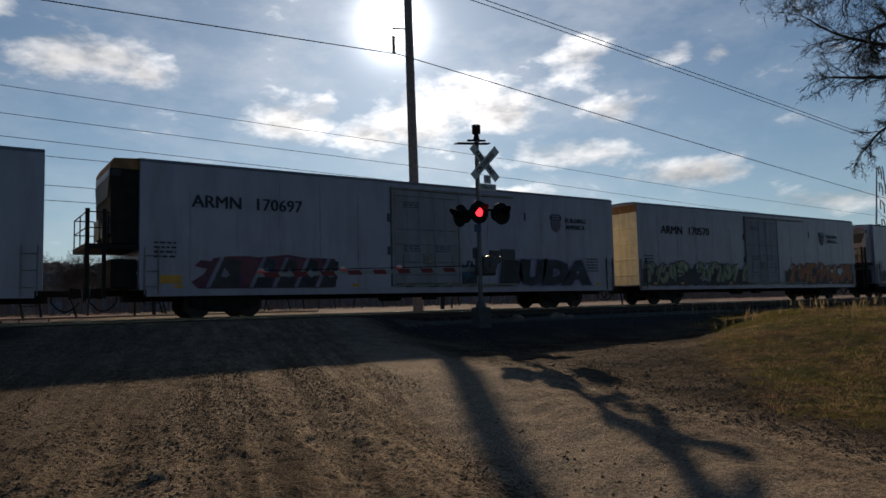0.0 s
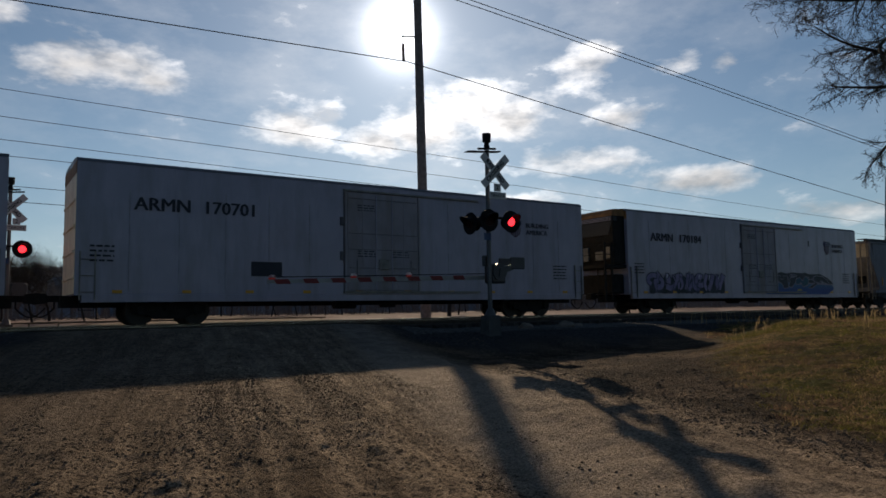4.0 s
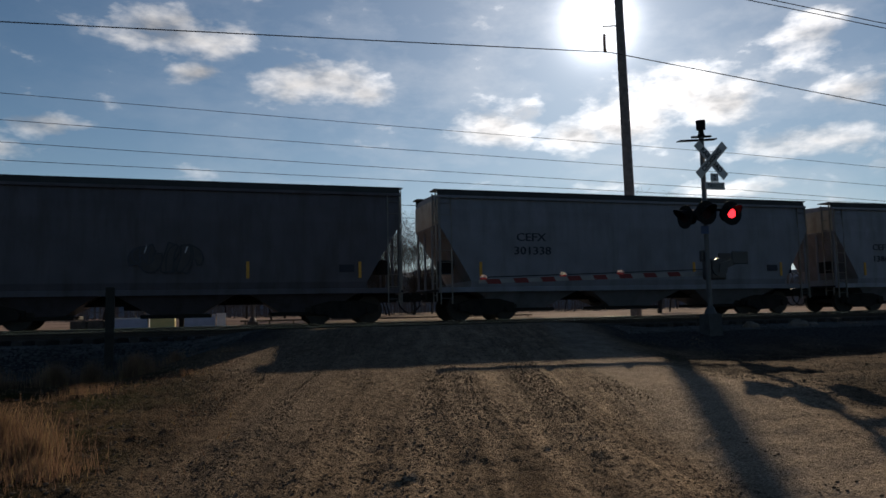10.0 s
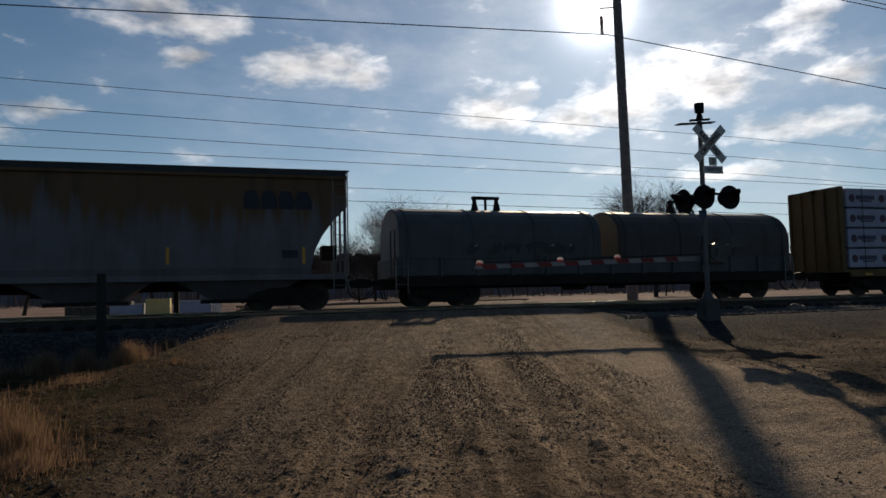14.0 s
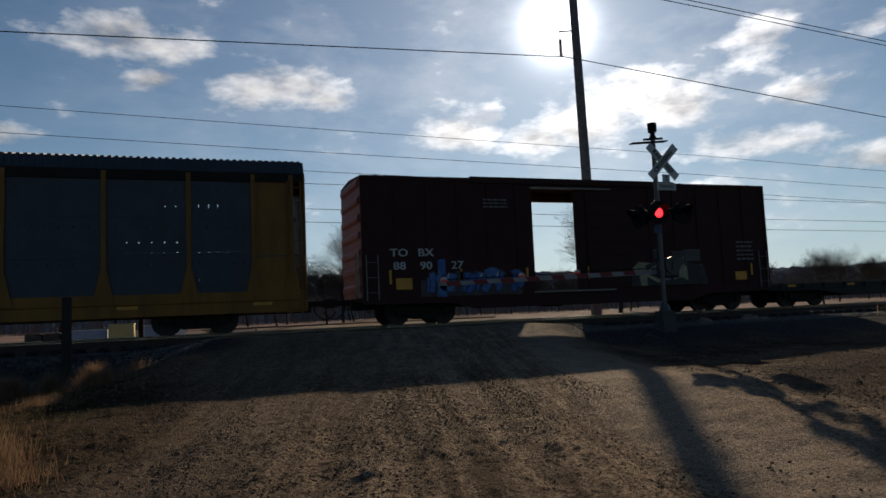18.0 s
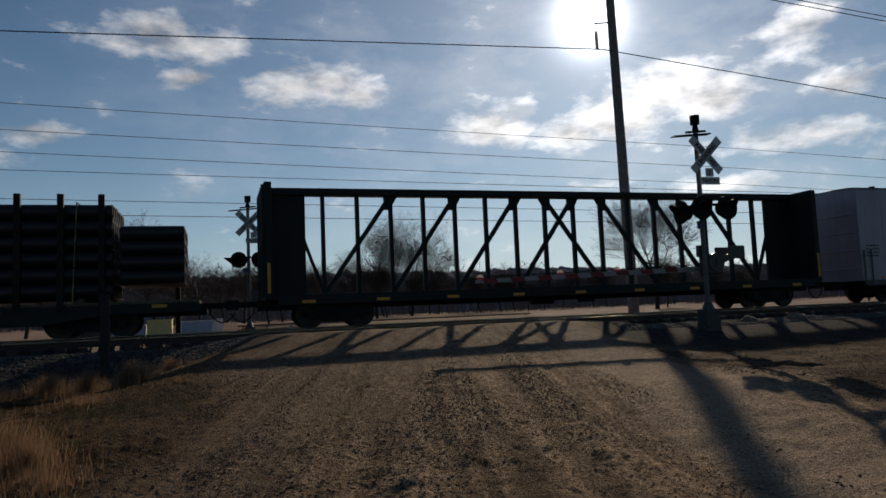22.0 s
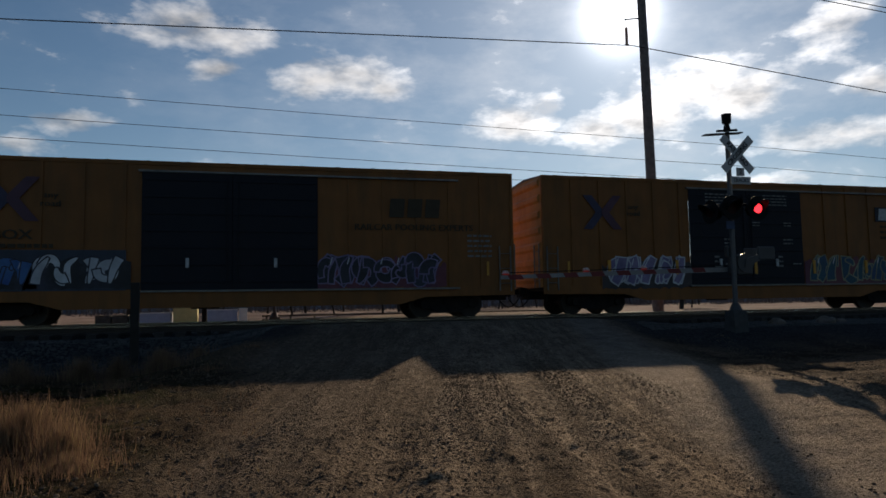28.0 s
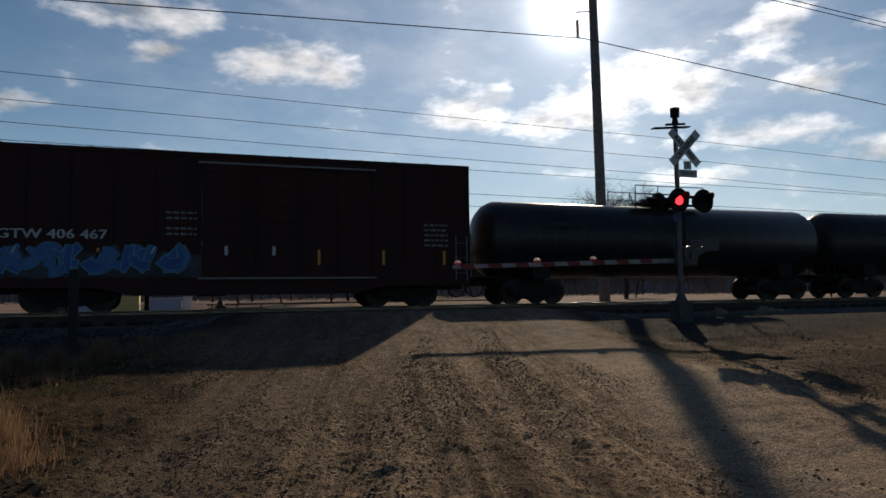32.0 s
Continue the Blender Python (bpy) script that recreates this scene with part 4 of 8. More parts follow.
# ---- refrigerator cars ----
def reefer(length, top, number, number_at, unit_b=False, deck_e=False, old=False, cream=False, shield_x=None, white_unit=False):
    h = length / 2
    car = thing("refrigerator_car", "white insulated refrigerator car with sprayed graffiti, rolling on the track", "railway car", "freight cars")
    body = Shape()
    b0 = 0.95
    side = -1.58
    roof_y = [(-1.58, top - 0.16), (-1.45, top - 0.05), (-0.8, top), (0.8, top), (1.45, top - 0.05), (1.58, top - 0.16)]
    body.slab([(-1.58, b0), *roof_y, (1.58, b0)], -h, h)
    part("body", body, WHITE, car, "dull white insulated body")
    roof = Shape()
    roof.slab([(-1.60, top - 0.15), (-1.46, top - 0.035), (-0.8, top + 0.015), (0.8, top + 0.015), (1.46, top - 0.035), (1.60, top - 0.15), (1.5, top - 0.12), (0, top - 0.02), (-1.5, top - 0.12)], -h - 0.01, h + 0.01)
    part("roof", roof, ROOF, car)
    if old:
        for i in range(9):
            x = -h + (i + 0.5) * length / 9
            part("roof_rib", Shape().box(x - 0.08, x + 0.08, -1.60, -1.35, top - 0.10, top + 0.015, 0.02), ROOF, car)
    # seams of the side panels
    rnd_seam = random.Random(int(length * 100) + len(number or ""))
    n = 14
    for i in range(1, n):
        x = -h + i * length / n
        if abs(x) < 2.2:
            continue
        part("panel_seam", Shape().box(x - 0.012, x + 0.012, -1.586, -1.57, b0 + 0.12, top - rnd_seam.uniform(0.35, 1.0)), PANEL_SEAM, car)
    dw = 1.92 if old else 1.55
    door = part("plug_door", Shape().box(-dw, dw, -1.635, -1.57, b0 + 0.16, top - 0.42, 0.02), DOORPAINT, car, "stained white sliding plug door")
    for z in (b0 + 0.55, b0 + 1.05, b0 + 1.75, b0 + 2.35, top - 0.62):
        rib = part("door_rib", Shape().box(-dw + 0.06, dw - 0.06, -1.662, -1.63, z - 0.03, z + 0.03), DOORPAINT, door)
        # dark strip painted in under the rib as its shadow
        part("rib_shadow_strip", Shape().box(-dw + 0.06, dw - 0.06, -1.645, -1.634, z - 0.05, z - 0.032), SEAM, rib)
    for x in (-dw - 0.06, dw + 0.06):
        part("door_post", Shape().box(x - 0.05, x + 0.05, -1.66, -1.57, b0 + 0.1, top - 0.42, 0.01), DOORPAINT, car)
        part("panel_seam", Shape().box(x - 0.085, x - 0.055, -1.60, -1.57, b0 + 0.1, top - 0.42), SEAM, car)
    for x in (-0.9, 0.9):
        part("door_stile", Shape().box(x - 0.025, x + 0.025, -1.650, -1.63, b0 + 1.05, top - 0.62), DOORPAINT, door)
    for z in (b0 + 1.45, b0 + 2.75):
        part("hinge", Shape().box(-dw - 0.28, -dw - 0.14, -1.66, -1.58, z - 0.16, z + 0.16, 0.01), SEAM, car)
    for x, z in ((-0.75, top - 1.0), (-0.75, b0 + 1.55), (0.75, b0 + 1.55)):
        bars_of_text(car, x, z, 0.75, 0.28, 3, DARKTXT, int(z * 10), y=-1.64)
    for x in (-0.62, 0.62):
        part("operating_rod", Shape().path([(x, -1.69, b0 + 0.70), (x * 1.9, -1.69, b0 + 0.70), (x * 1.9, -1.69, b0 + 1.3)], 0.016), SEAM, door)
    for x in (-0.14, 0.14) if old else (-0.35, 0.35):
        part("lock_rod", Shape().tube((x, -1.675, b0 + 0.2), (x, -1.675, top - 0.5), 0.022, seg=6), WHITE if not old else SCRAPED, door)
    part("lock_box", Shape().box(-0.22, 0.22, -1.70, -1.63, b0 + 0.95, b0 + 1.35, 0.02), SCRAPED, door)
    part("door_track", Shape().box(-dw - 0.15, dw + 3.0, -1.66, -1.58, top - 0.40, top - 0.33), SCRAPED, car)
    part("door_track", Shape().box(-dw - 0.15, dw + 3.0, -1.70, -1.58, b0 + 0.06, b0 + 0.14), SCRAPED, car)
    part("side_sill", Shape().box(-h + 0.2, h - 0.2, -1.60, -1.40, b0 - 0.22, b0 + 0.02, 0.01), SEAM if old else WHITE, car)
    for i in range(10):
        x = -h + 1.2 + i * (length - 2.4) / 9
        part("reflector", Shape().box(x - 0.14, x + 0.14, -1.607, -1.59, b0 + 0.06, b0 + 0.16), YELLOWMARK, car)
    for k in (-1, 1):
        ladder(car, k * (h - 0.35), -1.62, b0 - 0.15, b0 + 1.35)
        part("step", Shape().path([(k * (h - 0.14), -1.5, b0), (k * (h - 0.14), -1.55, 0.5), (k * (h - 0.56), -1.55, 0.5), (k * (h - 0.56), -1.5, b0)], 0.02), BLACK, car)
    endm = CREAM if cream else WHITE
    # sunward end made paler than the sides, to bounce light to the next car
    part("end_panel", Shape().box(h - 0.01, h + 0.012, -1.56, 1.56, b0 + 0.05, top - 0.2), WHITE if old else CREAM, car, "end wall coloured pale for the light on it")
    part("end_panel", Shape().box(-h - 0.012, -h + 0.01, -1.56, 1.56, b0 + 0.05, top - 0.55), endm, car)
    capped = cream or (unit_b and not old and not white_unit)
    if capped:
        part("end_cap", Shape().box(-h - 0.02, -h + 0.01, -1.565, 1.565, top - 0.545, top - 0.15), RUSTY, car, "rust-brown band across the top of the end")
    for k in range(4):
        z = b0 + 0.55 + k * 0.8
        part("end_rib", Shape().box(-h - 0.055, -h - 0.012, -1.4, 1.4, z - 0.05, z + 0.05, 0.02), endm, car)
    if unit_b:
        f = -h - 0.86
        u = part("cooling_unit", Shape().prism([(-h - 0.02, b0 + 1.5), (f + 0.06, b0 + 1.5), (f, top - 1.36), (f, top - 0.30), (f + 0.10, top - 0.10), (-h - 0.02, top - 0.06)], -1.42, 1.42), BLACK if capped else WHITE, car, "grimy black cooling unit" if capped else "dull white cooling unit with a dark grille panel")
        if capped:
            part("unit_top", Shape().prism([(-h - 0.03, top - 0.42), (f - 0.006, top - 0.42), (f - 0.006, top - 0.295), (f + 0.097, top - 0.092), (-h - 0.03, top - 0.052)], -1.428, 1.428), RUSTY, u, "rust-yellow top of the cooling unit")
        part("grille_backing", Shape().box(f - 0.012, f + 0.02, -1.36, 1.36, top - 0.68, top - (0.43 if capped else 0.30)), UNIT_DARK, u)
        for i in range(3 if capped else 5):
            z = top - 0.64 + i * 0.07
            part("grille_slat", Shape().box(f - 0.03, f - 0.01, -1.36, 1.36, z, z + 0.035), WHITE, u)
        part("dark_panel", Shape().add([(x, y, z) for x in (f - 0.035, f + 0.01) for y, z in ((-1.40, top - 0.70), (1.40, top - 0.70), (1.15, top - 1.34), (-1.15, top - 1.34))], [(0, 1, 2, 3), (4, 7, 6, 5), (0, 4, 5, 1), (1, 5, 6, 2), (2, 6, 7, 3), (3, 7, 4, 0)]), UNIT_DARK, u)
        part("side_grille", Shape().box(f + 0.04, f + 0.30, -1.432, -1.41, top - 0.66, top - 0.46), UNIT_DARK, u)
        part("side_door", Shape().box(f + 0.12, -h - 0.10, -1.435, -1.41, b0 + 1.62, top - 0.80, 0.01), BLACK if capped else DOORPAINT, u)
        for y0, y1, z0, z1 in ((-1.30, -0.95, b0 + 1.75, b0 + 2.35), (-0.8, -0.3, b0 + 1.70, b0 + 2.15), (0.2, 1.1, b0 + 1.7, b0 + 2.4)):
            part("control_box", Shape().box(f - 0.10, f + 0.06, y0, y1, z0, z1, 0.02), SCRAPED, u)
        for x in (-h - 1.02, -h - 1.50):
            part("platform_post", Shape().box(x - 0.06, x + 0.06, -1.48, -1.40, 0.7, b0 + 2.55), BLACK, car)
        part("fuel_tank", Shape().box(-h - 0.8, -h - 0.02, -1.3, 1.3, b0 + 0.05, b0 + 1.0, 0.05), BLACK, car)
        part("platform", Shape().box(-h - 1.56, -h, -1.45, 1.45, b0 + 1.30, b0 + 1.46), BLACK, car)
        railing(car, -h - 0.90, -h - 1.52, -1.42, 1.42, b0 + 1.46, b0 + 2.45)
        ladder(car, -h - 1.52, -1.2, 0.6, b0 + 1.4, along="y", material=BLACK)
    if deck_e:
        part("platform", Shape().box(h, h + 0.75, -1.45, 1.45, b0 + 1.30, b0 + 1.36), BLACK, car)
        railing(car, h + 0.05, h + 0.72, -1.42, 1.42, b0 + 1.36, b0 + 2.35)
        part("fuel_tank", Shape().box(h + 0.02, h + 0.6, -1.2, 1.2, b0 + 0.15, b0 + 0.95, 0.05), BLACK, car)
    running_gear(car, h + 0.25, 3.15, z_sill=b0)
    if number:
        x0, x1, nz = number_at
        writing(car, number, (x0 + x1) / 2, nz, 0.60, DARKTXT, (x1 - x0) / 3.55, bold=0.010)
    sx = shield_x if shield_x else h * 0.62
    sz = top - (1.53 if old else 1.38)
    shield(car, sx, sz, 0.80)
    writing(car, "BUILDING", sx + 1.25, sz + 0.13, 0.30, DARKTXT, bold=0.003)
    writing(car, "AMERICA", sx + 1.22, sz - 0.18, 0.30, DARKTXT, bold=0.003)
    part("placard", Shape().box(h * 0.48 - 0.04, h * 0.48 + 0.04, -1.60, -1.58, top - 1.35, top - 1.0), DARKTXT, car)
    bars_of_text(car, -h * 0.93, b0 + 1.3, 0.7, 0.6, 4, DARKTXT, 3)
    bars_of_text(car, h * 0.86, b0 + 1.0, 0.8, 0.7, 5, DARKTXT, 5)
    return car


# ---- covered hoppers ----
DARK_ROOF = mat("grimy_roof_steel", (0.035, 0.035, 0.037), 0.7, 0.1, vary=0.25, scale=2)
# bounced light on the hoppers' ends is put into this lighter beige
HOPPER_END = mat("lit_beige_end", (0.33, 0.285, 0.235), 0.6, vary=0.15, dirt=(0.16, 0.11, 0.07), dirt_amount=0.6, streak=True)


def hopper(length, top, color, old=False, bays=3, roofm=None):
    h = length / 2
    car = thing("covered_hopper", "weathered covered hopper car with sloped ends, rolling on the track", "railway car", "freight cars")
    cut, knee, foot = 1.2, 3.45, 1.42
    bow = 0.55 if old else 1.0
    # gently bulging side: three strips a side
    body = Shape()
    for s in (-1, 1):
        prof = [(1.46, 1.15), (1.54, foot), (1.57, 2.0), (1.58, 2.5), (1.59, 3.0), (1.60, knee), (1.57, 4.0), (1.50, top - 0.18), (1.1, top - 0.04), (0.0, top)]
        loops = []
        for yy, z in prof:
            e = h if z >= knee else h - cut + cut * max(0.0, (z - foot) / (knee - foot)) ** (1 / bow)
            loops.append([(-e, s * yy, z), (e, s * yy, z)])
        v = [p for lp in loops for p in lp]
        body.add(v, [(2 * i, 2 * i + 1, 2 * i + 3, 2 * i + 2) for i in range(len(loops) - 1)])
    for k in (-1, 1):
        body.add([(k * h, -1.5, top - 0.18), (k * h, -1.1, top - 0.04), (k * h, 0, top), (k * h, 1.1, top - 0.04), (k * h, 1.5, top - 0.18), (k * h, 1.57, 4.0), (k * h, 1.60, knee), (k * h, -1.60, knee), (k * h, -1.57, 4.0)], [tuple(range(9))])
        slope = [(k * (h - cut + cut * ((z - foot) / (knee - foot)) ** (1 / bow)), yy, z) for yy, z in ((1.54, foot), (1.57, 2.0), (1.58, 2.5), (1.59, 3.0), (1.60, knee))]
        body.add([q for x, yy, z in slope for q in ((x, -yy, z), (x, yy, z))], [(2 * i, 2 * i + 1, 2 * i + 3, 2 * i + 2) for i in range(4)])
        body.add([(k * (h - cut), -1.54, foot), (k * (h - cut), 1.54, foot), (k * (h - cut), 1.46, 1.15), (k * (h - cut), -1.46, 1.15)], [(0, 1, 2, 3)])
    part("body", body, color, car)
    part("side_sill", Shape().box(-h, h, -1.52, -1.36, 1.02, 1.20, 0.01), color, car)
    part("side_sill", Shape().box(-h, h, 1.36, 1.52, 1.02, 1.20, 0.01), color, car)
    part("roof_edge", Shape().box(-h - 0.03, h + 0.03, -1.60, -1.46, top - 0.22, top - 0.12, 0.01), color, car)
    # bays with discharge gates
    for i in range(bays):
        cx = (i - (bays - 1) / 2) * (length - 2 * cut) / bays
        w = (length - 2 * cut) / bays * 0.48
        bay = Shape()
        v = [(cx - w, -1.4, 1.15), (cx + w, -1.4, 1.15), (cx + w, 1.4, 1.15), (cx - w, 1.4, 1.15), (cx - w * 0.4, -0.7, 0.42), (cx + w * 0.4, -0.7, 0.42), (cx + w * 0.4, 0.7, 0.42), (cx - w * 0.4, 0.7, 0.42)]
        bay.add(v, [(0, 1, 5, 4), (1, 2, 6, 5), (2, 3, 7, 6), (3, 0, 4, 7), (4, 5, 6, 7)])
        b = part("discharge_bay", bay, color, car)
        part("gate", Shape().box(cx - w * 0.55, cx + w * 0.55, -0.9, 0.9, 0.30, 0.43, 0.02), BLACK, b)
    # end cage: posts, slope-sheet braces, ladders, platform
    for k in (-1, 1):
        x = k * (h - 0.06)
        for y in (-1.45, -0.5, 0.5, 1.45):
            part("end_post", Shape().bar((x, y, 1.1), (x, y, knee + 0.1), 0.07, 0.07), color, car)
        ladder(car, k * (h + 0.06), -1.2, 0.7, top, along="y", material=SCRAPED)
        ladder(car, k * (h - 0.25), -1.58, 0.6, top - 0.2, material=SCRAPED)
        part("end_sheet", Shape().box(min(k * (h - 0.01), k * (h + 0.012)), max(k * (h - 0.01), k * (h + 0.012)), -1.50, 1.50, knee + 0.03, top - 0.22), HOPPER_END, car, "beige end sheet coloured lighter for bounced light")
        part("end_platform", Shape().box(min(k * (h - 1.6), k * (h + 0.1)), max(k * (h - 1.6), k * (h + 0.1)), -1.45, 1.45, 1.04, 1.12), BLACK, car)
        part("brake_box", Shape().box(k * (h - 0.5) - 0.25, k * (h - 0.5) + 0.25, -0.9, -0.3, 1.7, 2.2, 0.03), BLACK, car)
    for y0, y1 in ((-1.50, -1.42), (1.42, 1.50)):
        part("roof_kerb", Shape().box(-h, h, y0, y1, top - 0.17, top + 0.075), roofm or DARK_ROOF, car)
    # running boards along the roof and the hatch trough
    for y in (-1.18, 1.18):
        walkway = Shape().box(-h - 0.12, h + 0.12, y - 0.30, y + 0.30, top + 0.07, top + 0.11)
        for i in range(9):
            x = -h + (i + 0.5) * length / 9
            walkway.box(x - 0.03, x + 0.03, y - 0.28, y + 0.28, top - 0.08, top + 0.08)
        part("roof_walk", walkway, roofm or DARK_ROOF, car)
    for i in range(4):
        x = -h * 0.80 + i * length * 0.8 / 4
        part("hatch_cover", Shape().box(x + 0.1, x + length * 0.8 / 4 - 0.1, -0.45, 0.45, top - 0.02, top + 0.10, 0.03), roofm or ROOF, car)
    running_gear(car, h + 0.12, 2.0, z_sill=1.08)
    for x in (-h + cut + 0.35, 0.3 * h, h - cut - 0.25):
        part("reflector", Shape().box(x - 0.05, x + 0.05, -1.60, -1.56, 1.55, 2.1), YELLOWMARK, car)
    part("placard", Shape().box(h - cut - 0.95, h - cut - 0.45, -1.605, -1.57, 1.75, 2.0), DARKTXT, car)
    return car


# ---- box cars ----
def boxcar(length, top, color, doorcol, door=(-1.5, 1.5), ribs=12, category="railway car", label="weathered box car, rolling on the track", endcol=None, door_far=None):
    h = length / 2
    car = thing("box_car", label, category, "freight cars")
    b0 = 1.0
    d0, d1 = door
    def wall(x0, x1, y):
        part("side_wall", Shape().box(x0, x1, min(y, y * 0.962), max(y, y * 0.962), b0, top - 0.10), color, car)
    for s in (-1, 1):
        f0, f1 = door_far if door_far and s > 0 else door
        wall(-h, f0, s * 1.56)
        wall(f1, h, s * 1.56)
        part("side_wall", Shape().box(f0, f1, min(s * 1.50, s * 1.56), max(s * 1.50, s * 1.56), top - 0.42, top - 0.10), color, car)
    for k in (-1, 1):
        e = part("end_wall", Shape().box(min(k * h, k * (h - 0.06)), max(k * h, k * (h - 0.06)), -1.5, 1.5, b0, top - 0.10), endcol or color, car)
        n = 7
        for i in range(n):
            z = b0 + 0.35 + i * (top - b0 - 0.7) / (n - 1)
            part("end_corrugation", Shape().prism([(k * h, z - 0.17), (k * (h + 0.075), z - 0.07), (k * (h + 0.075), z + 0.07), (k * h, z + 0.17)], -1.36, 1.36), endcol or color, e)
    part("floor", Shape().box(-h, h, -1.5, 1.5, b0 - 0.12, b0 + 0.02), BLACK, car)
    roof = Shape()
    roof.slab([(-1.58, top - 0.12), (0, top), (1.58, top - 0.12), (1.5, top - 0.16), (0, top - 0.06), (-1.5, top - 0.16)], -h - 0.02, h + 0.02)
    for i in range(int(length / 1.2)):
        x = -h + 0.6 + i * 1.2
        roof.slab([(-1.57, top - 0.13), (0, top + 0.02), (1.57, top - 0.13), (1.57, top - 0.08), (0, top + 0.05), (-1.57, top - 0.08)], x - 0.05, x + 0.05)
    part("roof", roof, ROOF if doorcol is not None else color, car)
    for i in range(ribs + 1):
        x = -h + 0.05 + i * (length - 0.1) / ribs
        if d0 - 0.1 < x < d1 + 0.1:
            continue
        part("side_post", Shape().prism([(x - 0.045, b0 + 0.05), (x + 0.045, b0 + 0.05), (x + 0.045, top - 0.2), (x - 0.045, top - 0.2)], -1.605, -1.555), color, car)
    part("side_sill", Shape().prism([(-h, b0 + 0.06), (h, b0 + 0.06), (h, b0 - 0.24), (h - 3.3, b0 - 0.28), (h - 4.2, b0 - 0.52), (-h + 4.2, b0 - 0.52), (-h + 3.3, b0 - 0.28), (-h, b0 - 0.24)], -1.60, -1.52), color, car)
    part("top_chord", Shape().box(-h, h, -1.60, -1.52, top - 0.22, top - 0.10), color, car)
    for z, o in ((top - 0.43, 1.68), (b0 + 0.01, 1.70)):
        part("door_rail", Shape().box(d0 - 0.1, min(h, d1 + (d1 - d0) * 0.9), -o, -1.58, z - 0.03, z + 0.03), SCRAPED, car)
    if doorcol is not None:
        mid = (d0 + d1) / 2
        for a, b in ((d0, mid), (mid, d1)):
            dd = part("door", Shape().box(a, b, -1.625, -1.57, b0 + 0.04, top - 0.42, 0.015), doorcol, car)
            rib = Shape()
            for i in range(7):
                z = b0 + 0.3 + i * (top - b0 - 1.0) / 6
                rib.box(a + 0.06, b - 0.06, -1.650, -1.62, z - 0.035, z + 0.035, 0.01)
            rib.tube((b - 0.18 if a < mid - 0.02 else a + 0.18, -1.66, b0 + 0.2), (b - 0.18 if a < mid - 0.02 else a + 0.18, -1.66, top - 0.6), 0.022, seg=6)
            part("door_ribs", rib, doorcol, dd)
            part("lock_handle", Shape().box((a + b) / 2 - 0.05, (a + b) / 2 + 0.05, -1.68, -1.62, b0 + 0.75, b0 + 1.05), WHITETXT, dd)
    for k in (-1, 1):
        ladder(car, k * (h - 0.35), -1.62, b0 - 0.1, b0 + 1.5)
        part("step", Shape().path([(k * (h - 0.14), -1.5, b0), (k * (h - 0.14), -1.55, 0.5), (k * (h - 0.56), -1.55, 0.5), (k * (h - 0.56), -1.5, b0)], 0.02), BLACK, car)
        ladder(car, k * (h + 0.1), -1.2, b0, b0 + 1.6, along="y")
    running_gear(car, h + 0.15, 2.5, z_sill=b0 - 0.05)
    for i in range(7):
        x = -h + 1.0 + i * (length - 2.0) / 6
        part("reflector", Shape().box(x - 0.045, x + 0.045, -1.612, -1.60, b0 + 0.45, b0 + 0.95), YELLOWMARK, car)
    bars_of_text(car, h - 1.3, b0 + 1.5, 0.9, 0.9, 5, WHITETXT, 9)
    return car


# ---- the other kinds of car ----
LUMBER_WRAP = mat("printed_lumber_wrap", (0.30, 0.29, 0.38), 0.45, vary=0.12, scale=2, bump=0.1, bump_scale=5)
STRAP = mat("olive_yellow_strap", (0.20, 0.185, 0.06), 0.7, vary=0.3)
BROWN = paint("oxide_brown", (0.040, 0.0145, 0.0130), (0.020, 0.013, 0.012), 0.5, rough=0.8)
GALV = mat("galvanised_panel", (0.034, 0.041, 0.054), 0.5, 0.1, vary=0.15, scale=1.5, dirt=(0.03, 0.028, 0.028), dirt_amount=0.4, streak=True)
GALV_PALE = mat("newer_galvanised_sheet", (0.12, 0.135, 0.165), 0.45, 0.1, vary=0.12, scale=2, dirt=(0.06, 0.06, 0.07), dirt_amount=0.4)
RACK_YELLOW = paint("rack_yellow", (0.20, 0.088, 0.016), (0.055, 0.03, 0.014), 0.55)
DARK_GREEN = paint("beam_green_black", (0.010, 0.013, 0.013), (0.022, 0.02, 0.017), 0.4)
WOOD = mat("rough_timber", (0.10, 0.075, 0.05), 0.85, vary=0.3, scale=5, bump=0.3)
PIPE_BLACK = mat("coated_black_pipe", (0.012, 0.012, 0.013), 0.42, vary=0.2, scale=1.5)


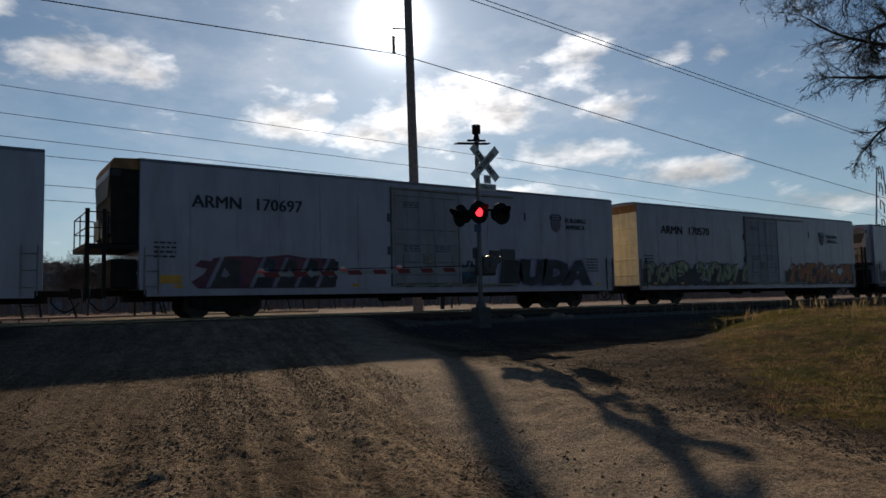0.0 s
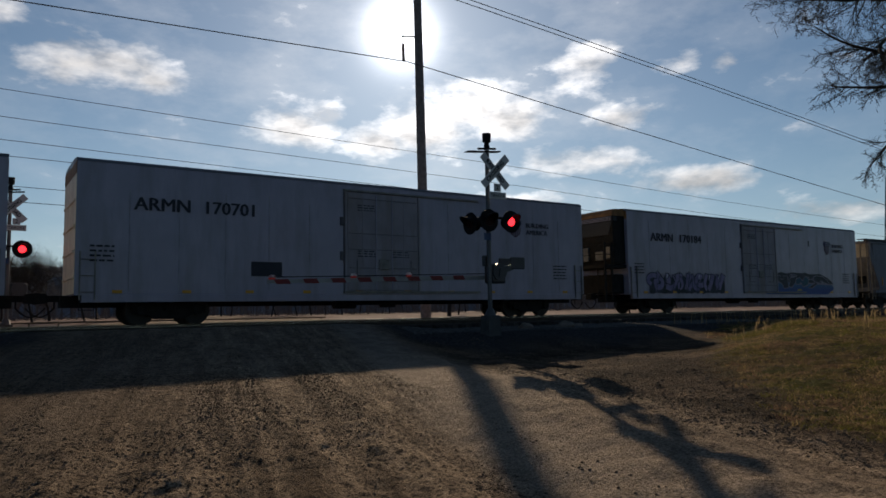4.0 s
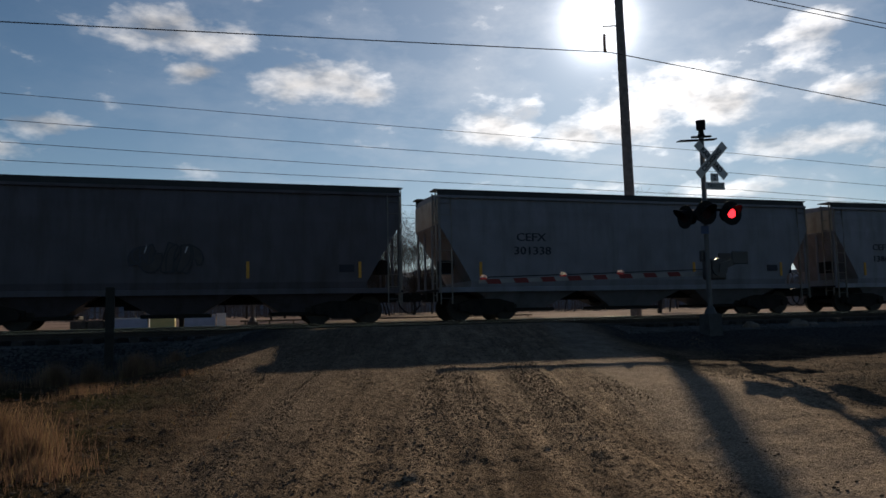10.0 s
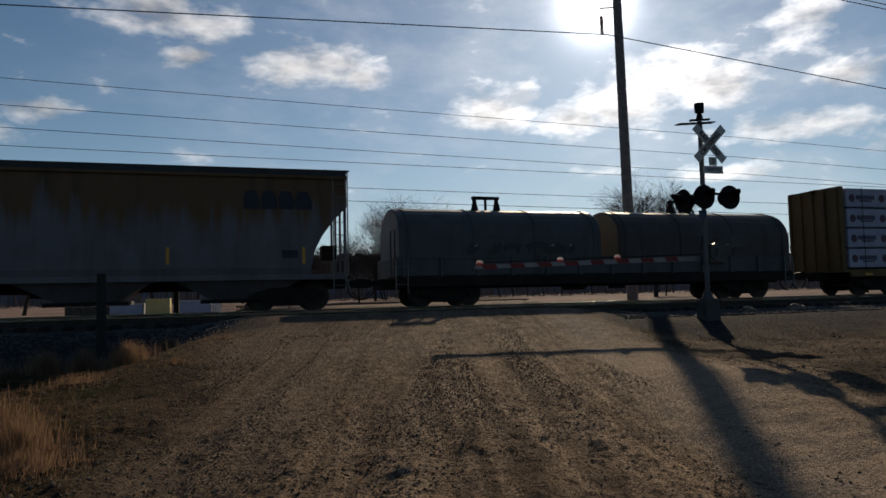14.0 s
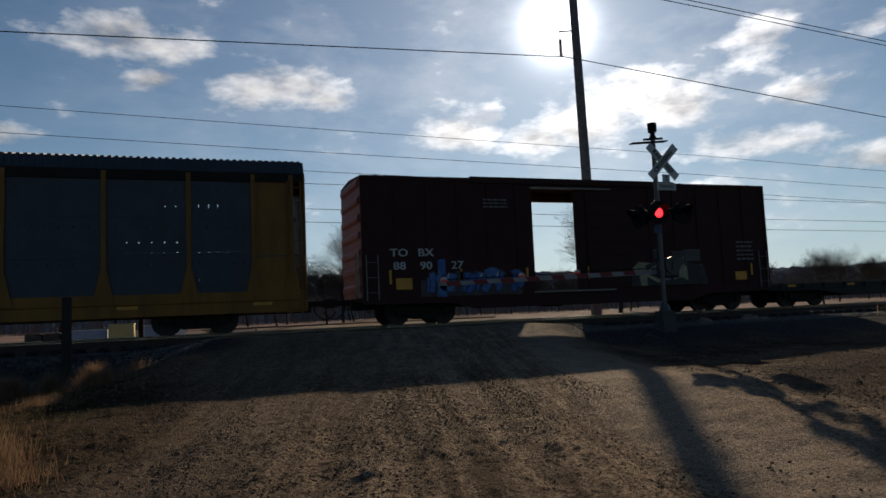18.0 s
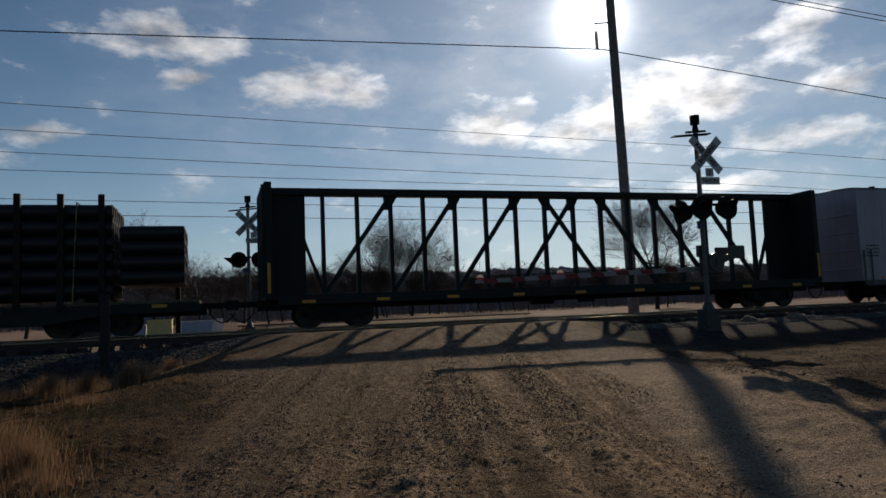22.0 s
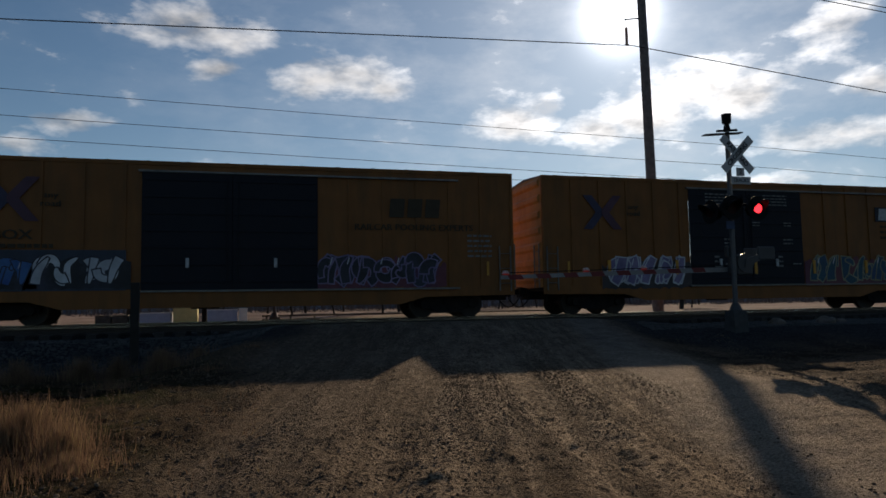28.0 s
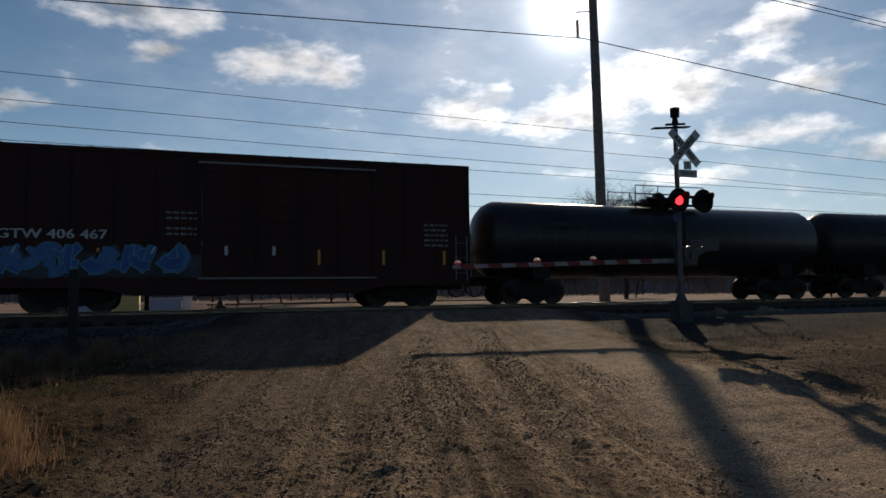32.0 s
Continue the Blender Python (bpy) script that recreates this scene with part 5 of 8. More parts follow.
def centrebeam(length, top, frame_material, loaded=False):
    h = length / 2
    name = "loaded centrebeam car with wrapped lumber" if loaded else "empty dark open-truss centrebeam car"
    car = thing("centrebeam_car", name + ", rolling on the track", "railway car", "freight cars")
    part("deck", Shape().box(-h, h, -1.45, 1.45, 0.98, 1.12, 0.02), frame_material, car)
    for s in (-1, 1):
        part("side_sill", Shape().box(-h + 0.4, h - 0.4, min(s * 1.38, s * 1.48), max(s * 1.38, s * 1.48), 0.78, 1.0, 0.02), frame_material, car)
    part("top_chord", Shape().box(-h, h, -0.22, 0.22, top - 0.26, top, 0.03), frame_material, car)
    for k in (-1, 1):
        b = part("bulkhead", Shape().box(min(k * h, k * (h - 0.25)), max(k * h, k * (h - 0.25)), -1.45, 1.45, 1.1, top - 0.02, 0.02), frame_material, car)
        for y in (-1.3, -0.65, 0, 0.65, 1.3):
            part("bulkhead_rib", Shape().box(min(k * h, k * (h + 0.09)), max(k * h, k * (h + 0.09)), y - 0.05, y + 0.05, 1.1, top - 0.1), frame_material, b)
        if not loaded:
            part("bulkhead_web", Shape().box(min(k * (h - 0.25), k * (h - 1.5)), max(k * (h - 0.25), k * (h - 1.5)), -0.06, 0.06, 1.1, top - 0.2), frame_material, car)
            part("edge_mark", Shape().box(k * (h - 0.12) - 0.05, k * (h - 0.12) + 0.05, -1.47, -1.44, 1.2, 2.2), YELLOWMARK, car)
    step = (length - 0.5) / 18
    for side in (-1, 1):
        at = lambda q: side * (q - 0.5) * step
        for q in range(1, 9):
            part("post", Shape().bar((at(q), 0, 1.1), (at(q), 0, top - 0.2), 0.14, 0.16), frame_material, car)
        if loaded:
            continue
        # long braces rise towards the middle over two bays, a short one falls from the bulkhead
        for lo, hi in ((2, 0), (4, 2), (6, 4), (8, 6), (8, 9)):
            a, b = at(lo), at(hi)
            wide = 0.12 if hi < 9 else 0.07
            part("diagonal", Shape().bar((a, 0, 1.15), (b, 0, top - 0.25), 0.11, wide + 0.04), frame_material, car)
            if hi < 9:
                part("gusset", Shape().prism([(b - 0.26, top - 0.24), (b + 0.26, top - 0.24), (b + 0.12 * side + 0.1, top - 0.75), (b + 0.12 * side - 0.1, top - 0.75)], -0.05, 0.05), frame_material, car)
    running_gear(car, h + 0.2, 2.6, z_sill=1.0)
    for i in range(9):
        x = -h + 1.4 + i * (length - 2.8) / 8
        part("reflector", Shape().box(x - 0.22, x + 0.22, -1.488, -1.478, 0.84, 0.94), YELLOWMARK, car)
    if loaded:
        z = 1.14
        for tier in range(4):
            zt = z + 0.86
            for s in (-1, 1):
                for i in range(6):
                    a = -h + 0.35 + i * (length - 0.7) / 6
                    b = a + (length - 0.7) / 6 - 0.03
                    bun = part("lumber_pack", Shape().box(a, b, min(s * 0.2, s * 1.5), max(s * 0.2, s * 1.5), z + 0.04, zt, 0.03), LUMBER_WRAP, car, "lumber bundle in printed white wrap")
                    if s < 0:
                        for j in range(2):
                            cx = a + (b - a) * (0.27 + 0.5 * j)
                            ring = Shape()
                            seg = 18
                            pts = [(cx - 0.62 + 0.17 * math.cos(2 * math.pi * q / seg), (z + zt) / 2 + 0.17 * math.sin(2 * math.pi * q / seg)) for q in range(seg)]
                            part("round_mark", ring.prism(pts, -1.508, -1.5), SHIELD_RED, bun)
                            rnd = random.Random(tier * 31 + i * 7 + j)
                            xx = cx - 0.38
                            bars = Shape()
                            while xx < cx + 0.62:
                                w = rnd.uniform(0.07, 0.12)
                                bars.box(xx, xx + w, -1.508, -1.5, (z + zt) / 2 - 0.06, (z + zt) / 2 + 0.13)
                                xx += w + 0.03
                            bars.box(cx - 0.2, cx + 0.5, -1.508, -1.5, (z + zt) / 2 - 0.15, (z + zt) / 2 - 0.09)
                            tagged(part("printed_mark", bars, SHIELD_BLUE, bun), kind="stuff")
            z = zt + 0.02
        cables = 8
        for i in range(cables):
            x = -h + 1.2 + i * (length - 2.4) / (cables - 1)
            part("tie_down_cable", Shape().path([(x, -0.1, top - 0.1), (x, -1.53, z + 0.02), (x, -1.53, 1.0)], 0.012, 5), BLACK, car)
    return car


def coil_car(length):
    h = length / 2
    car = thing("coil_car", "low steel coil car under two arched hoods, rolling on the track", "railway car", "freight cars")
    grey = paint("coil_grey", (0.072, 0.073, 0.078), (0.045, 0.036, 0.03), 0.5)
    part("trough", Shape().box(-h, h, -1.45, 1.45, 1.05, 1.75, 0.03), grey, car)
    part("side_sill", Shape().box(-h, h, -1.52, -1.40, 0.70, 1.1, 0.02), BLACK, car)
    for i in range(13):
        x = -h + 0.3 + i * (length - 0.6) / 12
        part("stake_pocket", Shape().box(x - 0.06, x + 0.06, -1.54, -1.45, 1.06, 1.74), grey, car)
    worn = paint("coil_hood_brown_grey", (0.070, 0.060, 0.057), (0.05, 0.032, 0.022), 0.6)
    # light on the hoods' end faces is put into their paler end colours
    for c0, c1, tone, end_tone in ((-h + 0.15, -0.45, grey, paint("coil_end_lit_grey", (0.15, 0.15, 0.16))), (0.35, h - 0.1, worn, paint("coil_end_lit_tan", (0.26, 0.17, 0.09)))):
        hood = Shape()
        ring = [(-1.48, 1.70), (-1.50, 2.55)] + [(1.5 * math.cos(a), 2.55 + 1.05 * math.sin(a)) for a in [math.pi - math.pi * q / 12 for q in range(1, 12)]] + [(1.50, 2.55), (1.48, 1.70)]
        stations = [(c0, 0.985), (c0 + 0.04, 1.0), (c1 - 0.04, 1.0), (c1, 0.985)]
        k = len(ring)
        hood.add([(x, y * (0.5 + 0.5 * g), 1.70 + (z - 1.70) * g) for x, g in stations for y, z in ring],
                 [(i * k + j, i * k + (j + 1) % k, (i + 1) * k + (j + 1) % k, (i + 1) * k + j) for i in range(len(stations) - 1) for j in range(k)] + [tuple(range(k)), tuple(range((len(stations) - 1) * k, len(stations) * k))])
        hd = part("hood", hood, tone, car, "rounded steel hood with scuffed paint")
        sheet = Shape().add([(x, y * 0.95, 1.72 + (z - 1.70) * 0.95) for x in (c0 - 0.015, c0 + 0.01) for y, z in ring], [tuple(range(k)), tuple(range(k, 2 * k))] + [(j, (j + 1) % k, k + (j + 1) % k, k + j) for j in range(k)])
        part("hood_end", sheet, end_tone, hd, "end sheet of the hood coloured paler for the light on it")
        for i in range(4):
            x = c0 + 0.3 + i * (c1 - c0 - 0.6) / 3
            rib = Shape()
            for (ya, za), (yb, zb) in zip(ring, ring[1:]):
                rib.bar((x, ya * 1.012, za + 0.01), (x, yb * 1.012, zb + 0.01), 0.05, 0.035)
            part("hood_rib", rib, tone, hd)
        m = (c0 + c1) / 2 - 0.15
        for dx in (-0.45, 0.45):
            part("lifting_post", Shape().bar((m + dx, 0, 3.55), (m + dx, 0, 4.10), 0.12, 0.12), BLACK, hd)
            for side in (-0.3, 0.3):
                part("lifting_brace", Shape().bar((m + dx, side, 3.58), (m + dx, 0, 4.05), 0.07, 0.07), BLACK, hd)
        part("lifting_bar", Shape().bar((m - 0.55, 0, 4.08), (m + 0.55, 0, 4.08), 0.14, 0.12), BLACK, hd)
        part("lifting_pin", Shape().bar((m, 0, 3.55), (m, 0, 4.1), 0.08, 0.08), BLACK, hd)
    running_gear(car, h + 0.3, 2.3, z_sill=1.0)
    for k in (-1, 1):
        ladder(car, k * (h - 0.2), -1.56, 0.5, 1.7)
        part("end_rail", Shape().path([(k * h, -1.4, 1.1), (k * h, -1.4, 2.7), (k * h, -0.8, 2.7), (k * h, -0.8, 1.1)], 0.02), BLACK, car)
    graffiti(car, -h + 2.6, -1.4, 1.85, 2.25, "n", "k", seed=41, n=6, y=-1.52)
    return car


def autorack(length, top):
    h = length / 2
    car = thing("autorack_car", "tall yellow autorack with grey perforated side panels, rolling on the track", "railway car", "freight cars")
    posts = [-13.2, -11.84, -8.80, -6.69, -3.78, -0.79, 2.02, 4.83, 7.59, 10.10, 12.14, 13.4]
    part("flat_car", Shape().box(-h, h, -1.48, 1.48, 0.62, 1.02, 0.02), RACK_YELLOW, car)
    part("number_band", Shape().box(-7.2, -3.6, -1.492, -1.478, 0.66, 0.86), BLACK, car)
    writing(car, "TTGX  995745", -5.4, 0.76, 0.24, WHITETXT, 1.4, y=-1.498)
    for s in (-1, 1):
        part("lower_rail", Shape().box(-h + 0.1, h - 0.1, min(s * 1.44, s * 1.52), max(s * 1.44, s * 1.52), 1.02, 1.34), RACK_YELLOW, car)
        part("upper_rail", Shape().box(-h + 0.1, h - 0.1, min(s * 1.44, s * 1.52), max(s * 1.44, s * 1.52), top - 0.85, top - 0.55), BLACK, car)
    roof = Shape()
    roof.slab([(-1.52, top - 0.56), (-1.36, top - 0.12), (-0.7, top), (0.7, top), (1.36, top - 0.12), (1.52, top - 0.56)], -h + 0.05, h - 0.05)
    part("roof", roof, GALV, car, "corrugated galvanised roof")
    rib = Shape().slab([(-1.54, top - 0.54), (-1.37, top - 0.08), (-0.7, top + 0.045), (0.7, top + 0.045), (1.37, top - 0.08), (1.54, top - 0.54), (1.30, top - 0.2), (0, top - 0.1), (-1.30, top - 0.2)], -0.055, 0.055).mesh("roof_rib", GALV)
    for i in range(130):
        part("roof_rib", rib, GALV, car, at=pose(-h + 0.2 + i * (length - 0.4) / 129, 0, 0))
    for i, (a, b) in enumerate(zip(posts, posts[1:])):
        yellow_end = i in (0, 10)
        for s in (-1, 1):
            mt = RACK_YELLOW if yellow_end else GALV
            z0, z1 = 1.34, top - 0.85
            if i == 2 and s < 0:
                part("plate_panel", Shape().box(a + 0.1, b - 0.1, -1.47, -1.45, 3.3, z1), RACK_YELLOW, car)
                part("emblem", Shape().prism([(a + 0.45, 3.75), (b - 0.4, 3.65), (b - 0.55, 4.55), (a + 0.5, 4.72)], -1.478, -1.47), WHITETXT, car, "faded picture plate in white and green")
                part("emblem_band", Shape().prism([(a + 0.45, 3.74), (b - 0.42, 3.64), (b - 0.5, 3.95), (a + 0.9, 4.0)], -1.482, -1.478), gpaint("t"), car)
                z1 = 3.28
            # three rows of sheets with slots of daylight between them
            zz = [z0, z0 + (z1 - z0) * 0.345, z0 + (z1 - z0) * 0.36, z0 + (z1 - z0) * 0.65, z0 + (z1 - z0) * 0.665, z1]
            for q in range(0, 6, 2):
                p0, p1 = zz[q], zz[q + 1]
                wide = b - a
                if yellow_end or (i == 1):
                    newer = i == 1 and q > 0
                    part("side_sheet", Shape().box(a, b, min(s * 1.44, s * 1.47), max(s * 1.44, s * 1.47), p0, p1 + 0.06), GALV_PALE if newer else mt, car)
                    if newer and s < 0:
                        for j in range(7):
                            z = p0 + 0.1 + j * (p1 - p0 - 0.15) / 7
                            part("panel_rib", Shape().box(a + 0.1, b - 0.08, -1.49, -1.468, z, z + 0.03), GALV_PALE, car)
                    continue
                sheet = Shape()
                # rows of small daylight holes; the other side has broad gaps between its sheets
                ya, yb = min(s * 1.44, s * 1.455), max(s * 1.44, s * 1.455)
                if s > 0:
                    for c in range(6):
                        sheet.box(a + wide * c / 6 + 0.09, a + wide * (c + 1) / 6, ya, yb, p0, p1 + 0.05)
                else:
                    z = p0
                    for zr in (p0 + 0.28 * (p1 - p0), p0 + 0.72 * (p1 - p0)):
                        sheet.box(a, b, ya, yb, z, zr)
                        xs = [a + wide * (0.14 + 0.14 * c + 0.02 * math.sin(7 * c + i + q)) for c in range(6)]
                        tall = 0.05 + 0.05 * ((i + q) % 2)
                        for x0, x1 in zip([a] + [x + 0.022 for x in xs], xs + [b]):
                            sheet.box(x0, x1, ya, yb, zr, zr + tall)
                        z = zr + tall
                    sheet.box(a, b, ya, yb, z, p1 + 0.05)
                part("side_sheet", sheet, mt, car)
        for s in (-1,):
            part("panel_rib", Shape().box(a + 0.1, b - 0.1, -1.475, -1.455, 2.5, 2.53), GALV, car)
    for x in posts:
        for s in (-1, 1):
            part("post", Shape().box(x - 0.07, x + 0.07, min(s * 1.44, s * 1.54), max(s * 1.44, s * 1.54), 1.3, top - 0.6), RACK_YELLOW, car)
        part("post_foot", Shape().prism([(x - 0.33, 1.05), (x + 0.33, 1.05), (x + 0.26, 1.30), (x + 0.09, 2.10), (x - 0.09, 2.10), (x - 0.26, 1.30)], -1.55, -1.50), RACK_YELLOW, car)
    for k in (-1, 1):
        part("end_door", Shape().box(min(k * (h - 0.08), k * h), max(k * (h - 0.08), k * h), -1.4, 1.4, 1.0, top - 0.5, 0.02), RACK_YELLOW, car)
        ladder(car, k * (h - 0.4), -1.56, 0.5, top - 0.8, material=RACK_YELLOW)
    for z in (2.5, 3.75):
        part("deck", Shape().box(-h + 0.3, h - 0.3, -1.40, 1.40, z, z + 0.06), GALV, car)
    part("warning_sticker", Shape().box(-6.55, -6.1, -1.556, -1.551, 1.15, 1.40), mat("fluorescent_green", (0.38, 0.62, 0.04), 0.5), car, "bright green warning sticker")
    running_gear(car, h + 0.3, 3.9, z_sill=0.95)
    for i in range(7):
        x = -h + 1.5 + i * (length - 3) / 6
        part("reflector", Shape().box(x - 0.3, x + 0.3, -1.495, -1.478, 0.88, 0.98), YELLOWMARK, car)
    return car


def flat_car(length, label, inset=2.3):
    h = length / 2
    car = thing("flat_car", label + ", rolling on the track", "railway car", "freight cars")
    part("deck", Shape().box(-h, h, -1.45, 1.45, 0.98, 1.08, 0.02), WOOD, car, "worn timber deck")
    for s in (-1, 1):
        sill = Shape()
        sill.prism([(-h, 0.98), (h, 0.98), (h, 0.72), (h - 2.8, 0.68), (h - 4.6, 0.42), (-h + 4.6, 0.42), (-h + 2.8, 0.68), (-h, 0.72)], min(s * 1.40, s * 1.50), max(s * 1.40, s * 1.50))
        part("side_sill", sill, DARK_GREEN, car)
    for i in range(16):
        x = -h + 0.6 + i * (length - 1.2) / 15
        part("stake_pocket", Shape().box(x - 0.07, x + 0.07, -1.56, -1.49, 0.78, 1.02), DARK_GREEN, car)
    for i in range(6):
        x = -h + 1.2 + i * (length - 2.4) / 5
        part("reflector", Shape().box(x - 0.22, x + 0.22, -1.515, -1.499, 0.86, 0.96), YELLOWMARK, car)
    running_gear(car, h + 0.2, inset, z_sill=0.95)
    for k in (-1, 1):
        part("brake_wheel", Shape().tube((k * (h - 0.1), -0.9, 1.35), (k * (h - 0.14), -0.9, 1.35), 0.2, seg=14), BLACK, car)
    return car


def pipe_load(car):
    """Black pipes in layers between stakes, with a shorter stack over one end."""
    def stack(x0, x1, z0, layers, r, per):
        for k in range(layers):
            for i in range(per):
                y = (i - (per - 1) / 2) * 2 * r
                z = z0 + r + k * 2 * r
                p = Shape()
                seg = 16
                for xa, xb, ra in ((x0, x1, r), (x0, x1, r - 0.03)):
                    ring = [(math.cos(2 * math.pi * q / seg), math.sin(2 * math.pi * q / seg)) for q in range(seg)]
                    v = [(xx, y + ra * c, z + ra * s) for xx in (xa, xb) for c, s in ring]
                    p.add(v, [(q, (q + 1) % seg, seg + (q + 1) % seg, seg + q) for q in range(seg)])
                n = len(p.v) // 2
                for e in (0, seg):
                    p.add([p.v[e + q] for q in range(seg)] + [p.v[n + e + q] for q in range(seg)], [(q, (q + 1) % seg, seg + (q + 1) % seg, seg + q) for q in range(seg)])
                pp = part("pipe", p, PIPE_BLACK, car)
                for poly in pp.data.polygons:
                    poly.use_smooth = True
    stack(-10.55, 10.4, 1.2, 6, 0.245, 6)
    stack(-17.4, -10.75, 1.95, 3, 0.235, 6)
    stack(10.6, 12.5, 1.6, 4, 0.235, 6)
    part("bolster", Shape().box(-12.6, -11.2, -1.3, 1.3, 1.08, 1.9, 0.03), BLACK, car, "timber blocking under the overhang")
    for x in (-9.5, -3.2, 3.2, 9.5):
        part("dunnage", Shape().box(x - 0.1, x + 0.1, -1.45, 1.45, 1.08, 1.2), WOOD, car)
    for x in (-8.5, -7.16, -6.06, 7.79, 8.96, 10.1):
        for s in (-1, 1):
            part("stake", Shape().box(x - 0.09, x + 0.09, min(s * 1.48, s * 1.60), max(s * 1.48, s * 1.60), 0.8, 4.42), WOOD if x > 20 else BLACK, car)
    for x in (-8.0, -5.0, -3.0, -0.5, 2.0, 4.2, 6.4, 9.4):
        part("strap", Shape().path([(x - 0.1, -1.57, 1.05), (x, -1.50, 4.17), (x, 0, 4.2), (x, 1.50, 4.17), (x - 0.1, 1.57, 1.05)], 0.024, 5), STRAP, car, "yellow webbing strap")
    for x in (-12.2, -6.9, -2.0, 1.6, 5.6):
        part("strap", Shape().path([(x + 0.5, -1.57, 1.05), (x, -1.52, 2.6)], 0.022, 5), STRAP, car, "yellow webbing strap")


def tank_car(length, top=4.0):
    h = length / 2
    car = thing("tank_car", "black tank car with rounded ends and a railed top platform", "railway car", "freight cars")
    coat = mat("black_tank_coat", (0.012, 0.012, 0.013), 0.38, vary=0.15, dirt=(0.05, 0.04, 0.035), dirt_amount=0.35, streak=True)
    r, zc = 1.5, top - 1.5
    seg, tank = 28, Shape()
    stations = [(-h, 0.25), (-h + 0.06, 0.7), (-h + 0.2, 1.08), (-h + 0.42, 1.34), (-h + 0.75, 1.5)]
    stations += [(-x, rr) for x, rr in stations[::-1]]
    rows = [[(x, rr * math.cos(2 * math.pi * q / seg), zc + rr * math.sin(2 * math.pi * q / seg)) for q in range(seg)] for x, rr in stations]
    tank.add([p for row in rows for p in row], [(i * seg + q, i * seg + (q + 1) % seg, (i + 1) * seg + (q + 1) % seg, (i + 1) * seg + q) for i in range(len(rows) - 1) for q in range(seg)] + [tuple(range(seg)), tuple(range((len(rows) - 1) * seg, len(rows) * seg))])
    t = part("tank", tank, coat, car)
    for p in t.data.polygons:
        p.use_smooth = len(p.vertices) == 4
    part("manway", Shape().tube((0, 0, top - 0.05), (0, 0, top + 0.32), 0.5, seg=20), coat, car)
    part("valve_box", Shape().box(0.75, 1.35, -0.3, 0.3, top - 0.05, top + 0.25, 0.04), coat, car)
    part("platform", Shape().box(-1.5, 1.9, -1.0, -0.55, top - 0.02, top + 0.03), BLACK, car)
    for y in (-1.0, 1.0):
        s = Shape()
        for x in (-1.5, -0.4, 0.8, 1.9):
            s.tube((x, y, top - 0.2), (x, y, top + 0.75), 0.02, seg=6)
        for z in (top + 0.4, top + 0.75):
            s.tube((-1.5, y, z), (1.9, y, z), 0.02, seg=6)
        part("guard_rail", s, BLACK, car)
    ladder(car, 0.2, -1.58, 1.0, top, material=BLACK)
    for k in (-1, 1):
        part("bolster_saddle", Shape().slab([(-1.2, zc - 0.95), (1.2, zc - 0.95), (1.3, 0.95), (-1.3, 0.95)], min(k * (h - 2.6), k * (h - 1.9)), max(k * (h - 2.6), k * (h - 1.9))), BLACK, car)
        part("end_sill", Shape().box(min(k * (h - 2.8), k * (h + 0.15)), max(k * (h - 2.8), k * (h + 0.15)), -0.5, 0.5, 0.72, 1.02, 0.02), BLACK, car)
        part("end_deck", Shape().box(min(k * (h - 0.9), k * (h + 0.1)), max(k * (h - 0.9), k * (h + 0.1)), -1.4, 1.4, 1.0, 1.05), BLACK, car)
        railing(car, k * (h - 0.85), k * (h + 0.08), -1.38, 1.38, 1.05, 2.0)
        part("edge_mark", Shape().box(k * (h - 1.2) - 0.04, k * (h - 1.2) + 0.04, -1.46, -1.42, zc - 0.35, zc + 0.3), YELLOWMARK, car)
    truck(car, -h + 2.1)
    truck(car, h - 2.1)
    for s in (-1, 1):
        at = pose(s * (h + 0.1), 0, 0, 0, 0, 0 if s > 0 else 180)
        part("coupler", COUPLER_MESH, BLACK, car, at=at)
        part("air_hose", HOSE_MESH, BLACK, car, at=at)
    bars_of_text(car, -h + 3.2, zc + 0.5, 1.6, 0.35, 1, DARKTXT, 21)
    return car


# ---- the train: the two ends of each car's body along the train, in metres ----
TRAIN = []


def in_train(car, b, e):
    TRAIN.append((car, (b + e) / 2))
    return car


